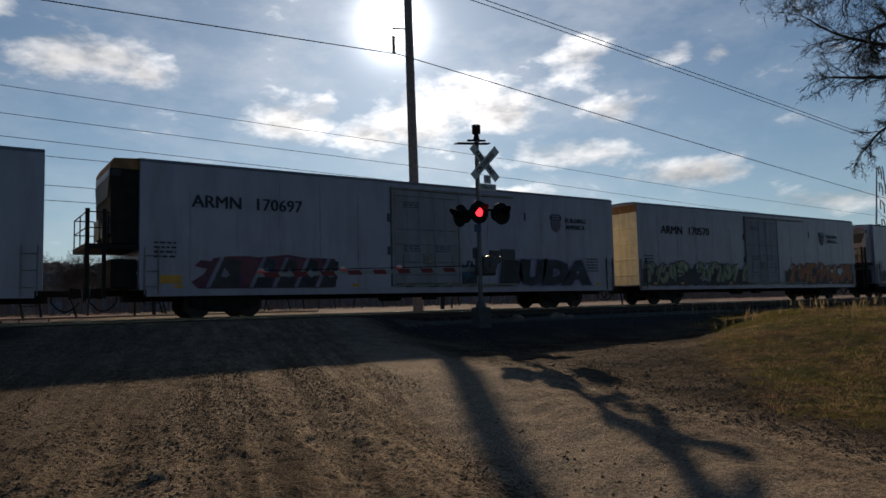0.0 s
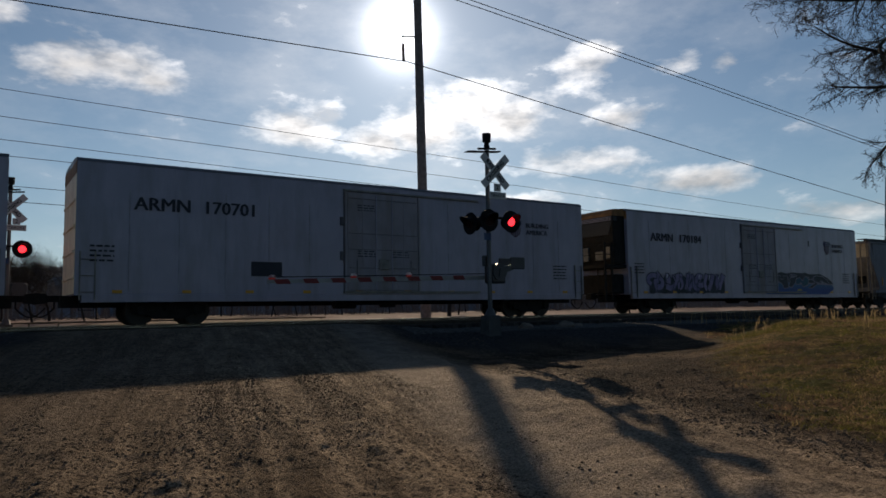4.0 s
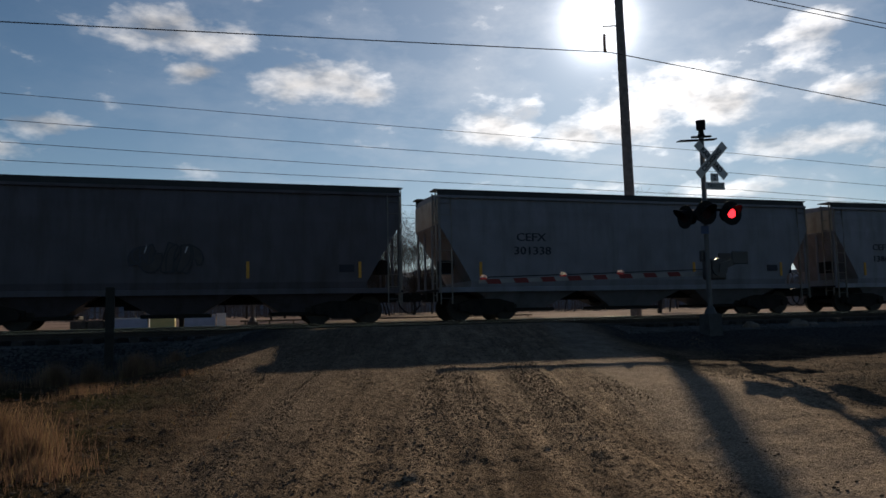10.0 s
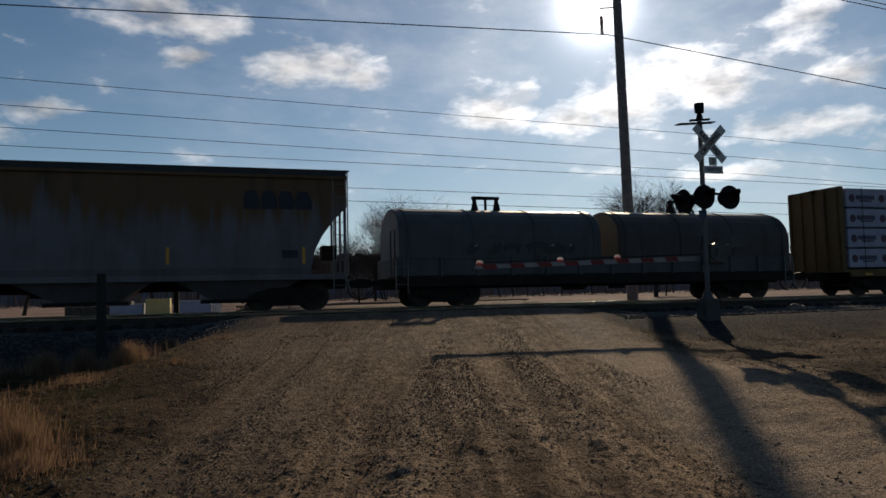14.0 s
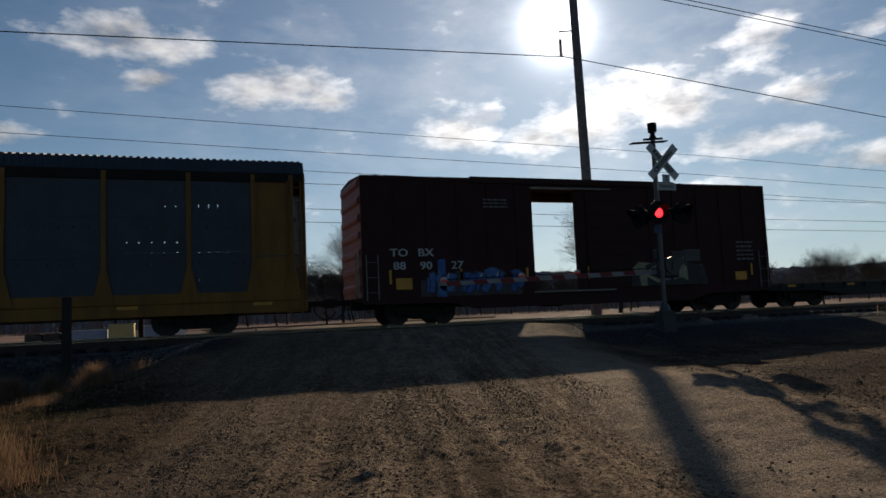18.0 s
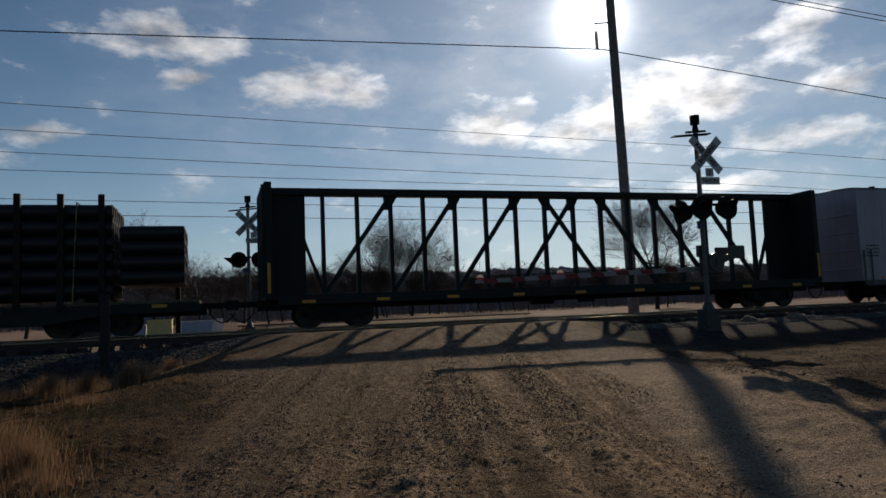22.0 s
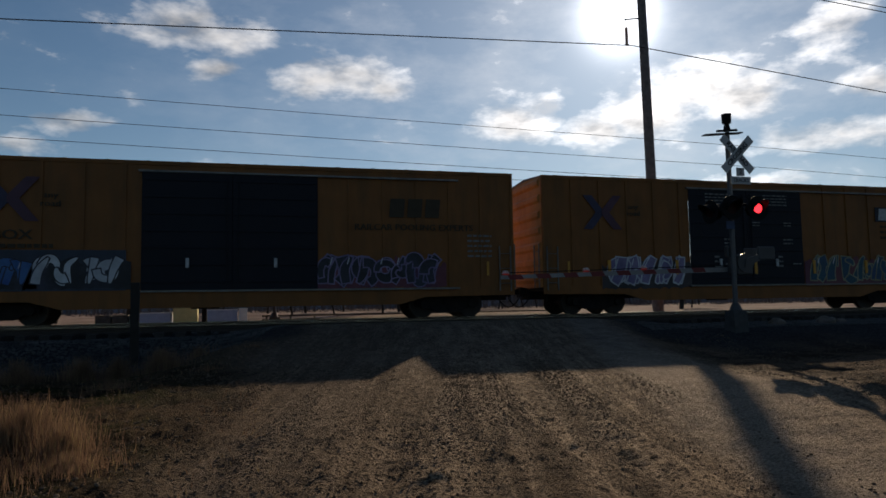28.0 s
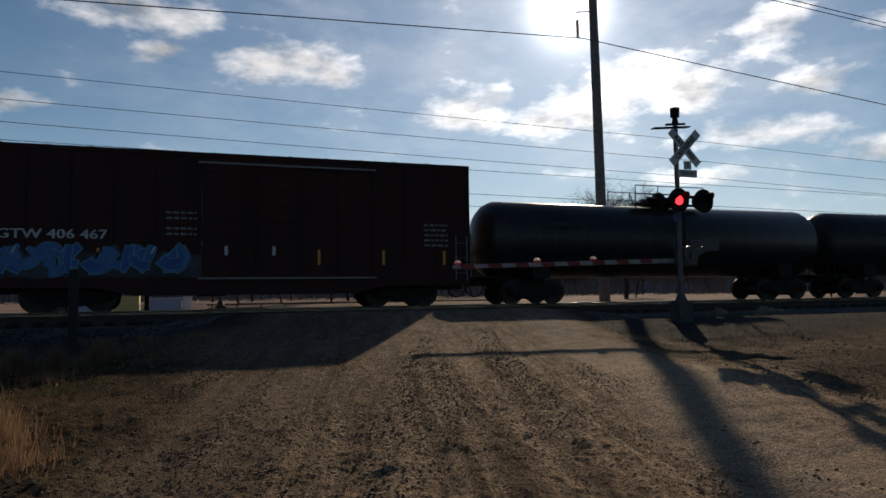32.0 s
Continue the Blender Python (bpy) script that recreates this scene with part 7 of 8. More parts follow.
    bars_of_text(c, -1.3, 4.3, 1.5, 0.25, 2, WHITETXT, 15)
    c = in_train(boxcar(15.4, 5.15, BROWN, BROWN, (-1.5, 1.5), ribs=13, label="dark red-brown box car with blue graffiti, rolling on the track"), 565.5, 580.9)
    graffiti(c, -7.1, -1.8, 1.15, 2.1, "b", "c", "k", seed=58, n=7, y=-1.612)
    writing(c, "GTW 406 467", -5.7, 2.35, 0.40, WHITETXT, 1.25, y=-1.61)
    for x, z in ((-2.1, 3.0), (-0.4, 3.0), (-2.1, 2.5), (-0.4, 2.5)):
        bars_of_text(c, x, z, 0.9, 0.35, 2, WHITETXT, 16)
    # end walls in a much lighter oxide than the sides
    c = in_train(boxcar(18.2, 5.45, BROWN, None, (-2.35, -0.5), ribs=15, door_far=(-3.7, 2.2), endcol=paint("lighter_oxide_end", (0.20, 0.06, 0.05)), label="red-brown box car with doors standing open, rolling"), 328.7, 346.95)
    for s in (-1, 1):
        dd = part("door", Shape().box(0.0 + (2.2 if s > 0 else 0), 2.3 + (2.2 if s > 0 else 0), min(s * 1.57, s * 1.63), max(s * 1.57, s * 1.63), 1.04, 4.9, 0.015), BROWN, c, "red-brown sliding door pushed open")
        for i in range(7):
            z = 1.3 + i * 0.55
            part("door_rib", Shape().box(0.06 + (2.2 if s > 0 else 0), 2.24 + (2.2 if s > 0 else 0), min(s * 1.62, s * 1.65), max(s * 1.62, s * 1.65), z - 0.035, z + 0.035), BROWN, dd)
    part("roof_fascia", Shape().box(-4.9, 4.3, -1.64, -1.56, 5.16, 5.40, 0.01), BROWN, c)
    jamb = paint("bare_plywood_lining", (0.30, 0.21, 0.11), (0.12, 0.08, 0.05), 0.6)
    part("door_jamb", Shape().box(-3.78, -3.70, 1.30, 1.52, 1.04, 4.98), jamb, c, "bare tan inner door jamb")
    part("door_lintel", Shape().box(-3.70, 2.2, 1.30, 1.48, 4.98, 5.28), jamb, c)
    for text, x in (("TO", -7.75), ("BX", -6.75)):
        writing(c, text, x, 2.55, 0.40, WHITETXT, 1.2, y=-1.61)
    for text, x in (("88", -7.75), ("90", -6.75), ("27", -5.55)):
        writing(c, text, x, 2.08, 0.40, WHITETXT, 1.2, y=-1.61)
    pale_blue = gpaint("b")
    part("painted_bar", Shape().prism([(-6.35, 0.95), (-6.30, 2.30), (-6.02, 2.32), (-6.00, 0.95)], -1.618, -1.608), pale_blue, c, "pale blue sprayed upright bar")
    mural(c, 1.9, 5.7, 1.0, 2.12, [
        ("k", "", [(0, .10), (.02, .80), (.30, .95), (.70, .92), (.95, .80), (1.0, .10)]),
        ("l", "", [(.02, .72), (.10, .96), (.26, .92), (.18, .84), (.20, .62), (.30, .84), (.22, .50), (.42, .24), (.34, .20), (.20, .42), (.20, .10), (.12, .10), (.10, .50)]),
        ("d", "q", [(.30, .76), (.36, .90), (.50, .88), (.54, .60), (.48, .30), (.38, .34), (.32, .55)]),
        ("l", "", [(.54, .28), (.58, .78), (.64, .92), (.72, .78), (.73, .25), (.66, .36), (.60, .36)]),
        ("q", "", [(.60, .82), (.64, .94), (.71, .84), (.66, .88)])], y=-1.664)
    graffiti(c, -6.9, -3.0, 1.05, 1.9, "b", "k", seed=60, n=6, y=-1.612)
    bars_of_text(c, 0.9, 4.5, 1.2, 0.6, 4, WHITETXT, 17)
    bars_of_text(c, -3.9, 4.4, 1.0, 0.4, 3, WHITETXT, 18)
    part("sticker", Shape().box(-7.9, -7.3, -1.612, -1.60, 1.25, 1.65), YELLOWMARK, c)
    part("sticker", Shape().box(7.2, 7.8, -1.612, -1.60, 1.25, 1.6), YELLOWMARK, c)


def flats_and_racks():
    in_train(coil_car(17.0), 257.0, 274.0)
    in_train(centrebeam(21.2, 4.75, paint("beam_brown_yellow", (0.13, 0.075, 0.025), (0.05, 0.03, 0.02), 0.5), loaded=True), 276.8, 298.0)
    in_train(autorack(27.8, 5.88), 299.0, 326.85)
    in_train(flat_car(20.1, "empty dark flat car", 2.57), 347.0, 367.1)
    c = in_train(flat_car(25.9, "flat car carrying strapped black pipes", 3.43), 367.85, 393.75)
    pipe_load(c)
    in_train(centrebeam(23.1, 4.95, DARK_GREEN), 395.8, 418.9)
    for b in (581.7, 598.7, 615.7):
        in_train(tank_car(16.5), b, b + 16.5)


refrigerator_cars()
hoppers()
box_cars()
flats_and_racks()


# ---- crossing signals ----
MAST = mat("aluminium_mast", (0.085, 0.085, 0.092), 0.5, 0.3, vary=0.12)
SIGN_WHITE = mat("sign_white", (0.40, 0.40, 0.40), 0.5, vary=0.08, dirt=(0.3, 0.28, 0.25), dirt_amount=0.3)
SIGN_BLACK = mat("signal_black", (0.010, 0.010, 0.011), 0.7, spec=0.08)
CONCRETE = mat("concrete", (0.055, 0.055, 0.056), 0.9, vary=0.2, scale=6, bump=0.4)
STRIPE_RED = mat("retroreflective_red", (0.13, 0.014, 0.016), 0.45)
STRIPE_WHITE = mat("retroreflective_white", (0.20, 0.195, 0.20), 0.45)
RED_GLOW = mat("red_led", (1.0, 0.025, 0.035), 0.4, emit=3.2)
RED_DARK = mat("unlit_red_lens", (0.016, 0.003, 0.003), 0.5, spec=0.1)
LENS_GLASS = mat("clear_lens_cover", (0.9, 0.9, 0.9), 0.03)
LENS_GLASS.node_tree.nodes["Principled BSDF"].inputs["Transmission Weight"].default_value = 1.0
LENS_GLASS.node_tree.nodes["Principled BSDF"].inputs["IOR"].default_value = 1.1
GREY_BOX = mat("grey_cast_housing", (0.06, 0.06, 0.064), 0.5, 0.3, vary=0.12)

FLASHERS = []


def disc(y0, y1, r, seg=28):
    return Shape().tube((0, y0, 0), (0, y1, 0), r, seg=seg)


def flasher(mast, at, turning=True, lit=True):
    """A flashing light unit facing -y: background disc, hood, and a lamp carrier behind the lens that turns its lit side out."""
    ring = Shape()
    q = 28
    rim = [(math.cos(2 * math.pi * i / q), math.sin(2 * math.pi * i / q)) for i in range(q)]
    ring.add([(r * c, y, r * s) for r, y in ((0.305, -0.02), (0.160, -0.02), (0.160, 0.20), (0.190, 0.20), (0.190, 0.0), (0.305, 0.0)) for c, s in rim],
             [(k * q + i, k * q + (i + 1) % q, ((k + 1) % 6) * q + (i + 1) % q, ((k + 1) % 6) * q + i) for k in range(6) for i in range(q)])
    bg = part("light_unit", ring, SIGN_BLACK, mast, "black round signal light with a hood", at=at)
    part("housing", disc(0.20, 0.22, 0.19, 18), SIGN_BLACK, bg)
    hood = Shape()
    seg = 14
    inner, outer = [], []
    for i in range(seg + 1):
        a = math.radians(-20 + 220 * i / seg)
        c, s = math.cos(a), math.sin(a)
        reach = -0.02 - 0.32 * max(0.15, math.sin(math.radians(180 * i / seg)))
        inner.append([(0.17 * c, -0.02, 0.17 * s), (0.17 * c, reach, 0.17 * s + 0.0)])
        outer.append([(0.18 * c, -0.02, 0.18 * s), (0.18 * c, reach, 0.18 * s + 0.0)])
    v = [p for pair in inner for p in pair] + [p for pair in outer for p in pair]
    n = 2 * (seg + 1)
    f = []
    for i in range(seg):
        f += [(2 * i, 2 * i + 1, 2 * i + 3, 2 * i + 2), (n + 2 * i, n + 2 * i + 2, n + 2 * i + 3, n + 2 * i + 1), (2 * i + 1, n + 2 * i + 1, n + 2 * i + 3, 2 * i + 3)]
    hood.add(v, f)
    part("hood", hood, SIGN_BLACK, bg)
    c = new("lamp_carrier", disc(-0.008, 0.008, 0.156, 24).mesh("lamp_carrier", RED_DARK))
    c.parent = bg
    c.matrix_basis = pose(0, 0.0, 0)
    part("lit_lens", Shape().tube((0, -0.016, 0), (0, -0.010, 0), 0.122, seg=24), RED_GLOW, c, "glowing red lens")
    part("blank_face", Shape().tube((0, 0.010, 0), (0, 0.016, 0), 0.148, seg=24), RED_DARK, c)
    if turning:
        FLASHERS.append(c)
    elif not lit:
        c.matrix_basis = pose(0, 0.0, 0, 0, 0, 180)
    return bg


def crossbuck(mast, at):
    first = None
    for ang, word in ((45, "RAILROAD"), (-45, "CROSSING")):
        blade = Shape().box(-0.61, 0.61, -0.012 if ang > 0 else -0.026, 0.0 if ang > 0 else -0.014, -0.115, 0.115, 0.004)
        b = part("crossbuck_blade", blade, SIGN_WHITE, mast, "white crossbuck blade with black capitals", at=at @ pose(0, 0, 0, 0, ang, 0))
        me = letters(word, 0.17, SIGN_BLACK, bold=0.004)
        y = -0.016 if ang > 0 else -0.030
        part("lettering", me, SIGN_BLACK, b, at=pose(0, y, 0))
        first = first or b


def crossing_signal(x, y, z, yaw, near, name_label):
    sig = thing("crossing_signal", name_label, "crossing signal", "crossing signals", at=pose(x, y, z, 0, 0, yaw))
    part("foundation", Shape().slab([(-0.17, 0.0), (0.17, 0.0), (0.24, -0.9), (-0.24, -0.9)], -0.2, 0.2), CONCRETE, sig)
    m = part("mast", Shape().tube((0, 0, 0), (0, 0, 4.75), 0.062, seg=14), MAST, sig)
    part("base_flange", Shape().tube((0, 0, 0), (0, 0, 0.18), 0.16, 0.09, seg=14), GREY_BOX, sig)
    part("bell", Shape().tube((0, 0, 4.82), (0, 0, 5.06), 0.115, 0.125, seg=18), SIGN_BLACK, sig)
    part("bell_mount", Shape().tube((0, 0, 4.62), (0, 0, 4.84), 0.10, 0.05, seg=12), SIGN_BLACK, sig)
    # light panel on an arm at the head of the mast
    part("solar_panel", Shape().prism([(-0.72, 4.46), (-0.70, 4.49), (0.42, 4.60), (0.42, 4.57)], -0.09, 0.09), SIGN_BLACK, sig)
    part("panel_bracket", Shape().bar((-0.3, 0, 4.60), (0.3, 0, 4.66), 0.06, 0.05), SIGN_BLACK, sig)
    crossbuck(sig, pose(0.14 if near else 0.02, -0.16, 3.98, 0, 0, 0))
    plate = part("track_count_sign", Shape().box(-0.10, 0.50, -0.19, -0.175, 3.20, 3.40, 0.004), SIGN_WHITE, sig)
    part("lettering", letters("TRACKS", 0.13, SIGN_BLACK), SIGN_BLACK, plate, at=pose(0.2, -0.194, 3.30))
    top_plate = part("track_count_sign", Shape().box(0.08, 0.32, -0.19, -0.175, 3.41, 3.63, 0.004), SIGN_WHITE, sig)
    part("lettering", letters("2", 0.18, SIGN_BLACK), SIGN_BLACK, top_plate, at=pose(0.2, -0.194, 3.52))
    for xx in (-0.38, 0.38):
        flasher(sig, pose(xx, -0.52, 2.54), turning=True)
        part("light_bracket", Shape().path([(0, -0.05, 2.66), (xx * 0.5, -0.30, 2.66), (xx, -0.42, 2.60)], 0.035, 8), SIGN_BLACK, sig)
    # a further pair looks along the side road
    flasher(sig, pose(-0.58, 0.04, 2.50, 0, 0, -88), turning=False, lit=False)
    part("light_bracket", Shape().path([(0, 0, 2.60), (-0.55, 0.06, 2.58)], 0.03, 8), SIGN_BLACK, sig)
    part("number_plate", Shape().box(-0.22, 0.02, -0.09, -0.075, 2.06, 2.26, 0.004), mat("blue_plate", (0.04, 0.07, 0.16), 0.5), sig, "small blue notice plate")
    part("junction_box", Shape().box(-0.11, 0.11, 0.06, 0.20, 1.35, 1.65, 0.02), GREY_BOX, sig)
    # gate mechanism, counterweight and arm
    part("gate_mechanism", Shape().box(0.10, 0.62, 0.02, 0.40, 0.88, 1.42, 0.05), GREY_BOX, sig, "grey gate mechanism housing")
    part("mechanism_cover", Shape().tube((0.36, -0.02, 1.2), (0.36, 0.06, 1.2), 0.24, seg=20), GREY_BOX, sig)
    return sig


near_sig = crossing_signal(12.0, 15.5, 1.40, 0, True, "crossing signal with flashing red lights, crossbuck and lowered striped gate")
arm = part("gate_arm", Shape().prism([(0.55, 1.00), (0.55, 1.12), (-0.9, 1.09), (-6.17, 0.93), (-6.17, 0.84), (-0.9, 0.97)], 0.38, 0.42), STRIPE_WHITE, near_sig, "red and white striped gate arm")
for i in range(8):
    x0 = -0.55 - i * 0.72
    x1 = x0 - 0.36
    z = lambda x: 1.10 + (x + 0.9) * 0.0304
    part("red_stripe", Shape().prism([(x0, z(x0) - 0.125), (x0 - 0.07, z(x0) - 0.005), (x1 - 0.07, z(x1) - 0.005), (x1, z(x1) - 0.118)], 0.374, 0.384), STRIPE_RED, arm)
AMBER = mat("lit_arm_lamp", (0.22, 0.02, 0.018), 0.3, emit=0.2)
LAMP_TOP = mat("clear_lamp_top", (0.90, 0.85, 0.80), 0.2, leafy=0.85)
for x in (-6.05, -3.95, -2.35):
    zz = 1.10 + (x + 0.9) * 0.0304
    l = part("arm_lamp", Shape().box(x - 0.075, x + 0.075, 0.36, 0.44, zz - 0.01, zz + 0.035, 0.012), AMBER, arm, "red lamp on the gate arm")
    part("lamp_cap", Shape().tube((x, 0.40, zz + 0.035), (x, 0.40, zz + 0.10), 0.095, 0.05, seg=12), LAMP_TOP, l)
part("arm_cable", Shape().path([(-6.05, 0.40, 0.99), (-3.95, 0.40, 1.045), (-2.35, 0.40, 1.09), (0.3, 0.40, 1.17)], 0.012, 5), SIGN_BLACK, arm)
for yy in (-0.06, 0.46):
    part("counterweight_arm", Shape().prism([(0.30, 1.08), (0.34, 1.30), (1.05, 1.50), (1.10, 1.38)], yy, yy + 0.03), GREY_BOX, near_sig)
    part("counterweight", Shape().box(0.72, 1.22, yy - 0.02, yy + 0.06, 1.28, 1.62, 0.02), GREY_BOX, near_sig, "grey counterweight block")
# the one beyond is a little taller
far_sig = crossing_signal(1.25, 30.4, 1.30, 0, False, "crossing signal with red lights on the far side of the tracks")
far_sig.matrix_basis = pose(1.25, 30.4, 1.30) @ Matrix.Diagonal((1.07, 1.07, 1.07, 1))


# ---- the line poles and wires ----
POLE_WOOD = mat("weathered_pole_wood", (0.15, 0.135, 0.13), 0.85, vary=0.3, scale=4, bump=0.5, bump_scale=12)
WIRE = mat("aluminium_wire", (0.045, 0.045, 0.05), 0.5, 0.4)
PORCELAIN = mat("porcelain", (0.10, 0.085, 0.075), 0.25)

pole = thing("power_pole", "tall weathered wooden power pole with a hanging insulator string", "power pole", at=pose(21.6, 34.0, 0, 0, -0.87, 0))
part("shaft", Shape().tube((0, 0, -1.0), (0, 0, 23.0), 0.31, 0.215, seg=20), POLE_WOOD, pole)
part("crossarm", Shape().bar((-1.12, 0, 17.25), (0.0, 0, 17.4), 0.06, 0.07), POLE_WOOD, pole)
for dx in (-1.05,):
    ins = Shape()
    for i in range(9):
        zz = 16.2 - i * 0.115 + 0.6
        ins.tube((dx, 0, zz), (dx, 0, zz - 0.06), 0.06, 0.125, seg=12)
    ins.tube((dx, 0, 17.25), (dx, 0, 15.75), 0.02, seg=6)
    part("insulator_string", ins, PORCELAIN, pole)


def wire(points, r, label="thin dark overhead wire"):
    """A sagging wire through the given points, each span a shallow curve."""
    pts = []
    for (a, b, sag) in points:
        for i in range(13):
            t = i / 12
            p = Vector(a).lerp(Vector(b), t)
            p.z -= sag * 4 * t * (1 - t)
            pts.append(p)
    s = Shape()
    s.path(pts, r, 5)
    return solid("overhead_wire", s, WIRE, label, "wire", "overhead wires")


wire([((-75, 33.6, 11.2), (20.5, 33.8, 15.7), 0.0), ((20.5, 33.8, 15.7), (130, 33.8, 7.4), 0.3)], 0.028)
for z in (14.9, 13.45, 12.25):
    wire([((-90, 43, z + 1.4), (36, 42, z - 2.4), 0.3), ((36, 42, z - 2.4), (190, 42, z - 3.2), 1.2)], 0.017)
for z in (10.6, 9.05, 8.25):
    wire([((-90, 43, z + 0.9), (60, 42, z - 1.5), 0.2), ((60, 42, z - 1.5), (190, 42, z - 1.9), 0.9)], 0.017)
for d in (0.0, 0.42):
    wire([((-45, 16, 12.9 + d * 0.35), (45, 16, 8.15 + d * 0.35), -0.5), ((45, 16, 8.15 + d * 0.35), (150, 16, 8.6), 1.4)], 0.013)



def line_pole(x, y, top, arms):
    p = thing("line_pole", "plain wooden line pole carrying overhead wires", "power pole", "line poles", at=pose(x, y, 0))
    part("shaft", Shape().tube((0, 0, -3.0), (0, 0, top + 0.6), 0.19, 0.13, seg=12), POLE_WOOD, p)
    for z in arms:
        part("crossarm", Shape().bar((0, -0.7, z - 0.05), (0, 0.7, z - 0.05), 0.1, 0.1), POLE_WOOD, p)


line_pole(-75, 33.6, 11.6, (11.2,))
line_pole(130, 33.8, 7.8, (7.4,))
line_pole(-90, 43, 16.6, (16.3, 14.85, 13.65, 11.5, 9.95, 9.15))
line_pole(190, 42, 12.0, (11.7, 10.25, 9.05, 8.7, 7.15, 6.35))
line_pole(-45, 16, 13.3, (12.9,))
line_pole(45, 16, 8.6, (8.15,))
line_pole(150, 16, 9.0, (8.6,))

tower = thing("lattice_tower", "grey steel lattice transmission tower far beyond the trees", "transmission tower", at=pose(172, 76, -2, 0, 0, 20))
TOWER = mat("grey_tower_steel", (0.20, 0.21, 0.23), 0.6, 0.4)
for sx in (-1, 1):
    for sy in (-1, 1):
        part("leg", Shape().bar((sx * 2.6, sy * 2.6, 0), (sx * 0.55, sy * 0.55, 32), 0.16, 0.16), TOWER, tower)
for i in range(10):
    z0, z1 = i * 3.2, (i + 1) * 3.2
    w0, w1 = 2.6 - 2.05 * z0 / 32, 2.6 - 2.05 * z1 / 32
    for s in (-1, 1):
        part("brace", Shape().bar((-w0, s * w0, z0), (w1, s * w1, z1), 0.09, 0.09), TOWER, tower)
        part("brace", Shape().bar((w0, s * w0, z0), (-w1, s * w1, z1), 0.09, 0.09), TOWER, tower)
        part("brace", Shape().bar((s * w0, -w0, z0), (s * w1, w1, z1), 0.09, 0.09), TOWER, tower)
for z, w in ((31.5, 3.4), (27.8, 4.2), (23.8, 5.0), (19.6, 4.2)):
    for s in (-1, 1):
        part("arm", Shape().bar((0, 0, z + 0.5), (s * w, 0, z), 0.2, 0.2), TOWER, tower)
        part("insulator_string", Shape().tube((s * w, 0, z), (s * w, 0, z - 1.9), 0.11, seg=6), PORCELAIN, tower)

# a short dark post beside the near track, and one beyond the far one
solid("marker_post", Shape().box(-0.09, 0.09, -0.06, 0.06, -0.3, 1.55, 0.01), mat("tarred_post", (0.02, 0.018, 0.016), 0.8, vary=0.3), "dark square marker post in the ballast beside the track", "post", at=pose(-2.32, 17.0, 0.72))
solid("steel_post", Shape().tube((0, 0, -1.5), (0, 0, 4.0), 0.11, 0.10, seg=12).tube((0, 0, 4.0), (0, 0, 4.12), 0.14, seg=12), SIGN_BLACK, "dark steel post with a cap beyond the tracks", "post", at=pose(-1.55, 31.6, 0.75))


# ---- bare trees, woods and grass ----
BARK = mat("grey_brown_bark", (0.036, 0.029, 0.025), 0.9, vary=0.3, scale=5, bump=0.4, spec=0.1)
TWIG = mat("fine_twigs", (0.040, 0.032, 0.027), 0.9, vary=0.25, spec=0.1)


def bare_tree(height, spread, seed, depth=6, droop=0.0, lean=(0, 0), thin=1.0, seg0=8):
    """Trunk with limbs, and a crown of ever finer twigs."""
    rnd = random.Random(seed)
    trunk, crown = Shape(), Shape()

    def grow(p, d, length, r, level):
        shape = trunk if level <= 1 else crown
        steps = 3 if level < 4 else 2
        q = p
        for i in range(steps):
            d2 = (d + Vector((rnd.gauss(0, 0.13), rnd.gauss(0, 0.13), rnd.gauss(0.02, 0.08) - droop * level * 0.05))).normalized()
            n = q + d2 * length / steps
            ra, rb = r * (1 - 0.45 * i / steps), r * (1 - 0.45 * (i + 1) / steps)
            shape.tube(q, n, ra, rb, seg=seg0 if level == 0 else (5 if level < 3 else 3), caps=False)
            if level < depth and (level > 0 or i > 0):
                kids = 1 if level == 0 else (2 if level < 3 else 1)
                for _ in range(kids):
                    side(n, d2, length, rb, level)
            q, d = n, d2
        if level < depth:
            for _ in range(2 if level else 3):
                side(q, d, length, r * 0.6, level)

    def side(p, d, length, r, level):
        ax = Vector((rnd.gauss(0, 1), rnd.gauss(0, 1), rnd.gauss(0, 0.6))).normalized()
        tilt = rnd.uniform(0.35, 0.85)
        nd = (d * (1 - tilt * 0.55) + ax * tilt * spread).normalized()
        if droop == 0 and nd.z < 0.05 and level < 4:
            nd.z = abs(nd.z) + 0.1
            nd.normalize()
        grow(p, nd, length * rnd.uniform(0.58, 0.78), max(0.008, r * rnd.uniform(0.5, 0.7)) * thin, level + 1)

    grow(Vector((0, 0, -0.3)), Vector((lean[0], lean[1], 1)).normalized(), height * 0.42, height * 0.020, 0)
    trunk.smooth = crown.smooth = False
    return trunk.mesh("trunk", BARK), crown.mesh("crown", TWIG)


TREES = [bare_tree(11, 0.85, s, depth=5, thin=0.82) for s in (11, 12, 13, 14)]


def tree_at(x, y, z, scale, kind, yaw, label):
    t = thing("bare_tree", label, "tree", "leafless trees", at=pose(x, y, z, 0, 0, yaw) @ Matrix.Diagonal((scale, scale, scale, 1)))
    part("trunk", TREES[kind][0], BARK, t)
    part("crown", TREES[kind][1], TWIG, t)


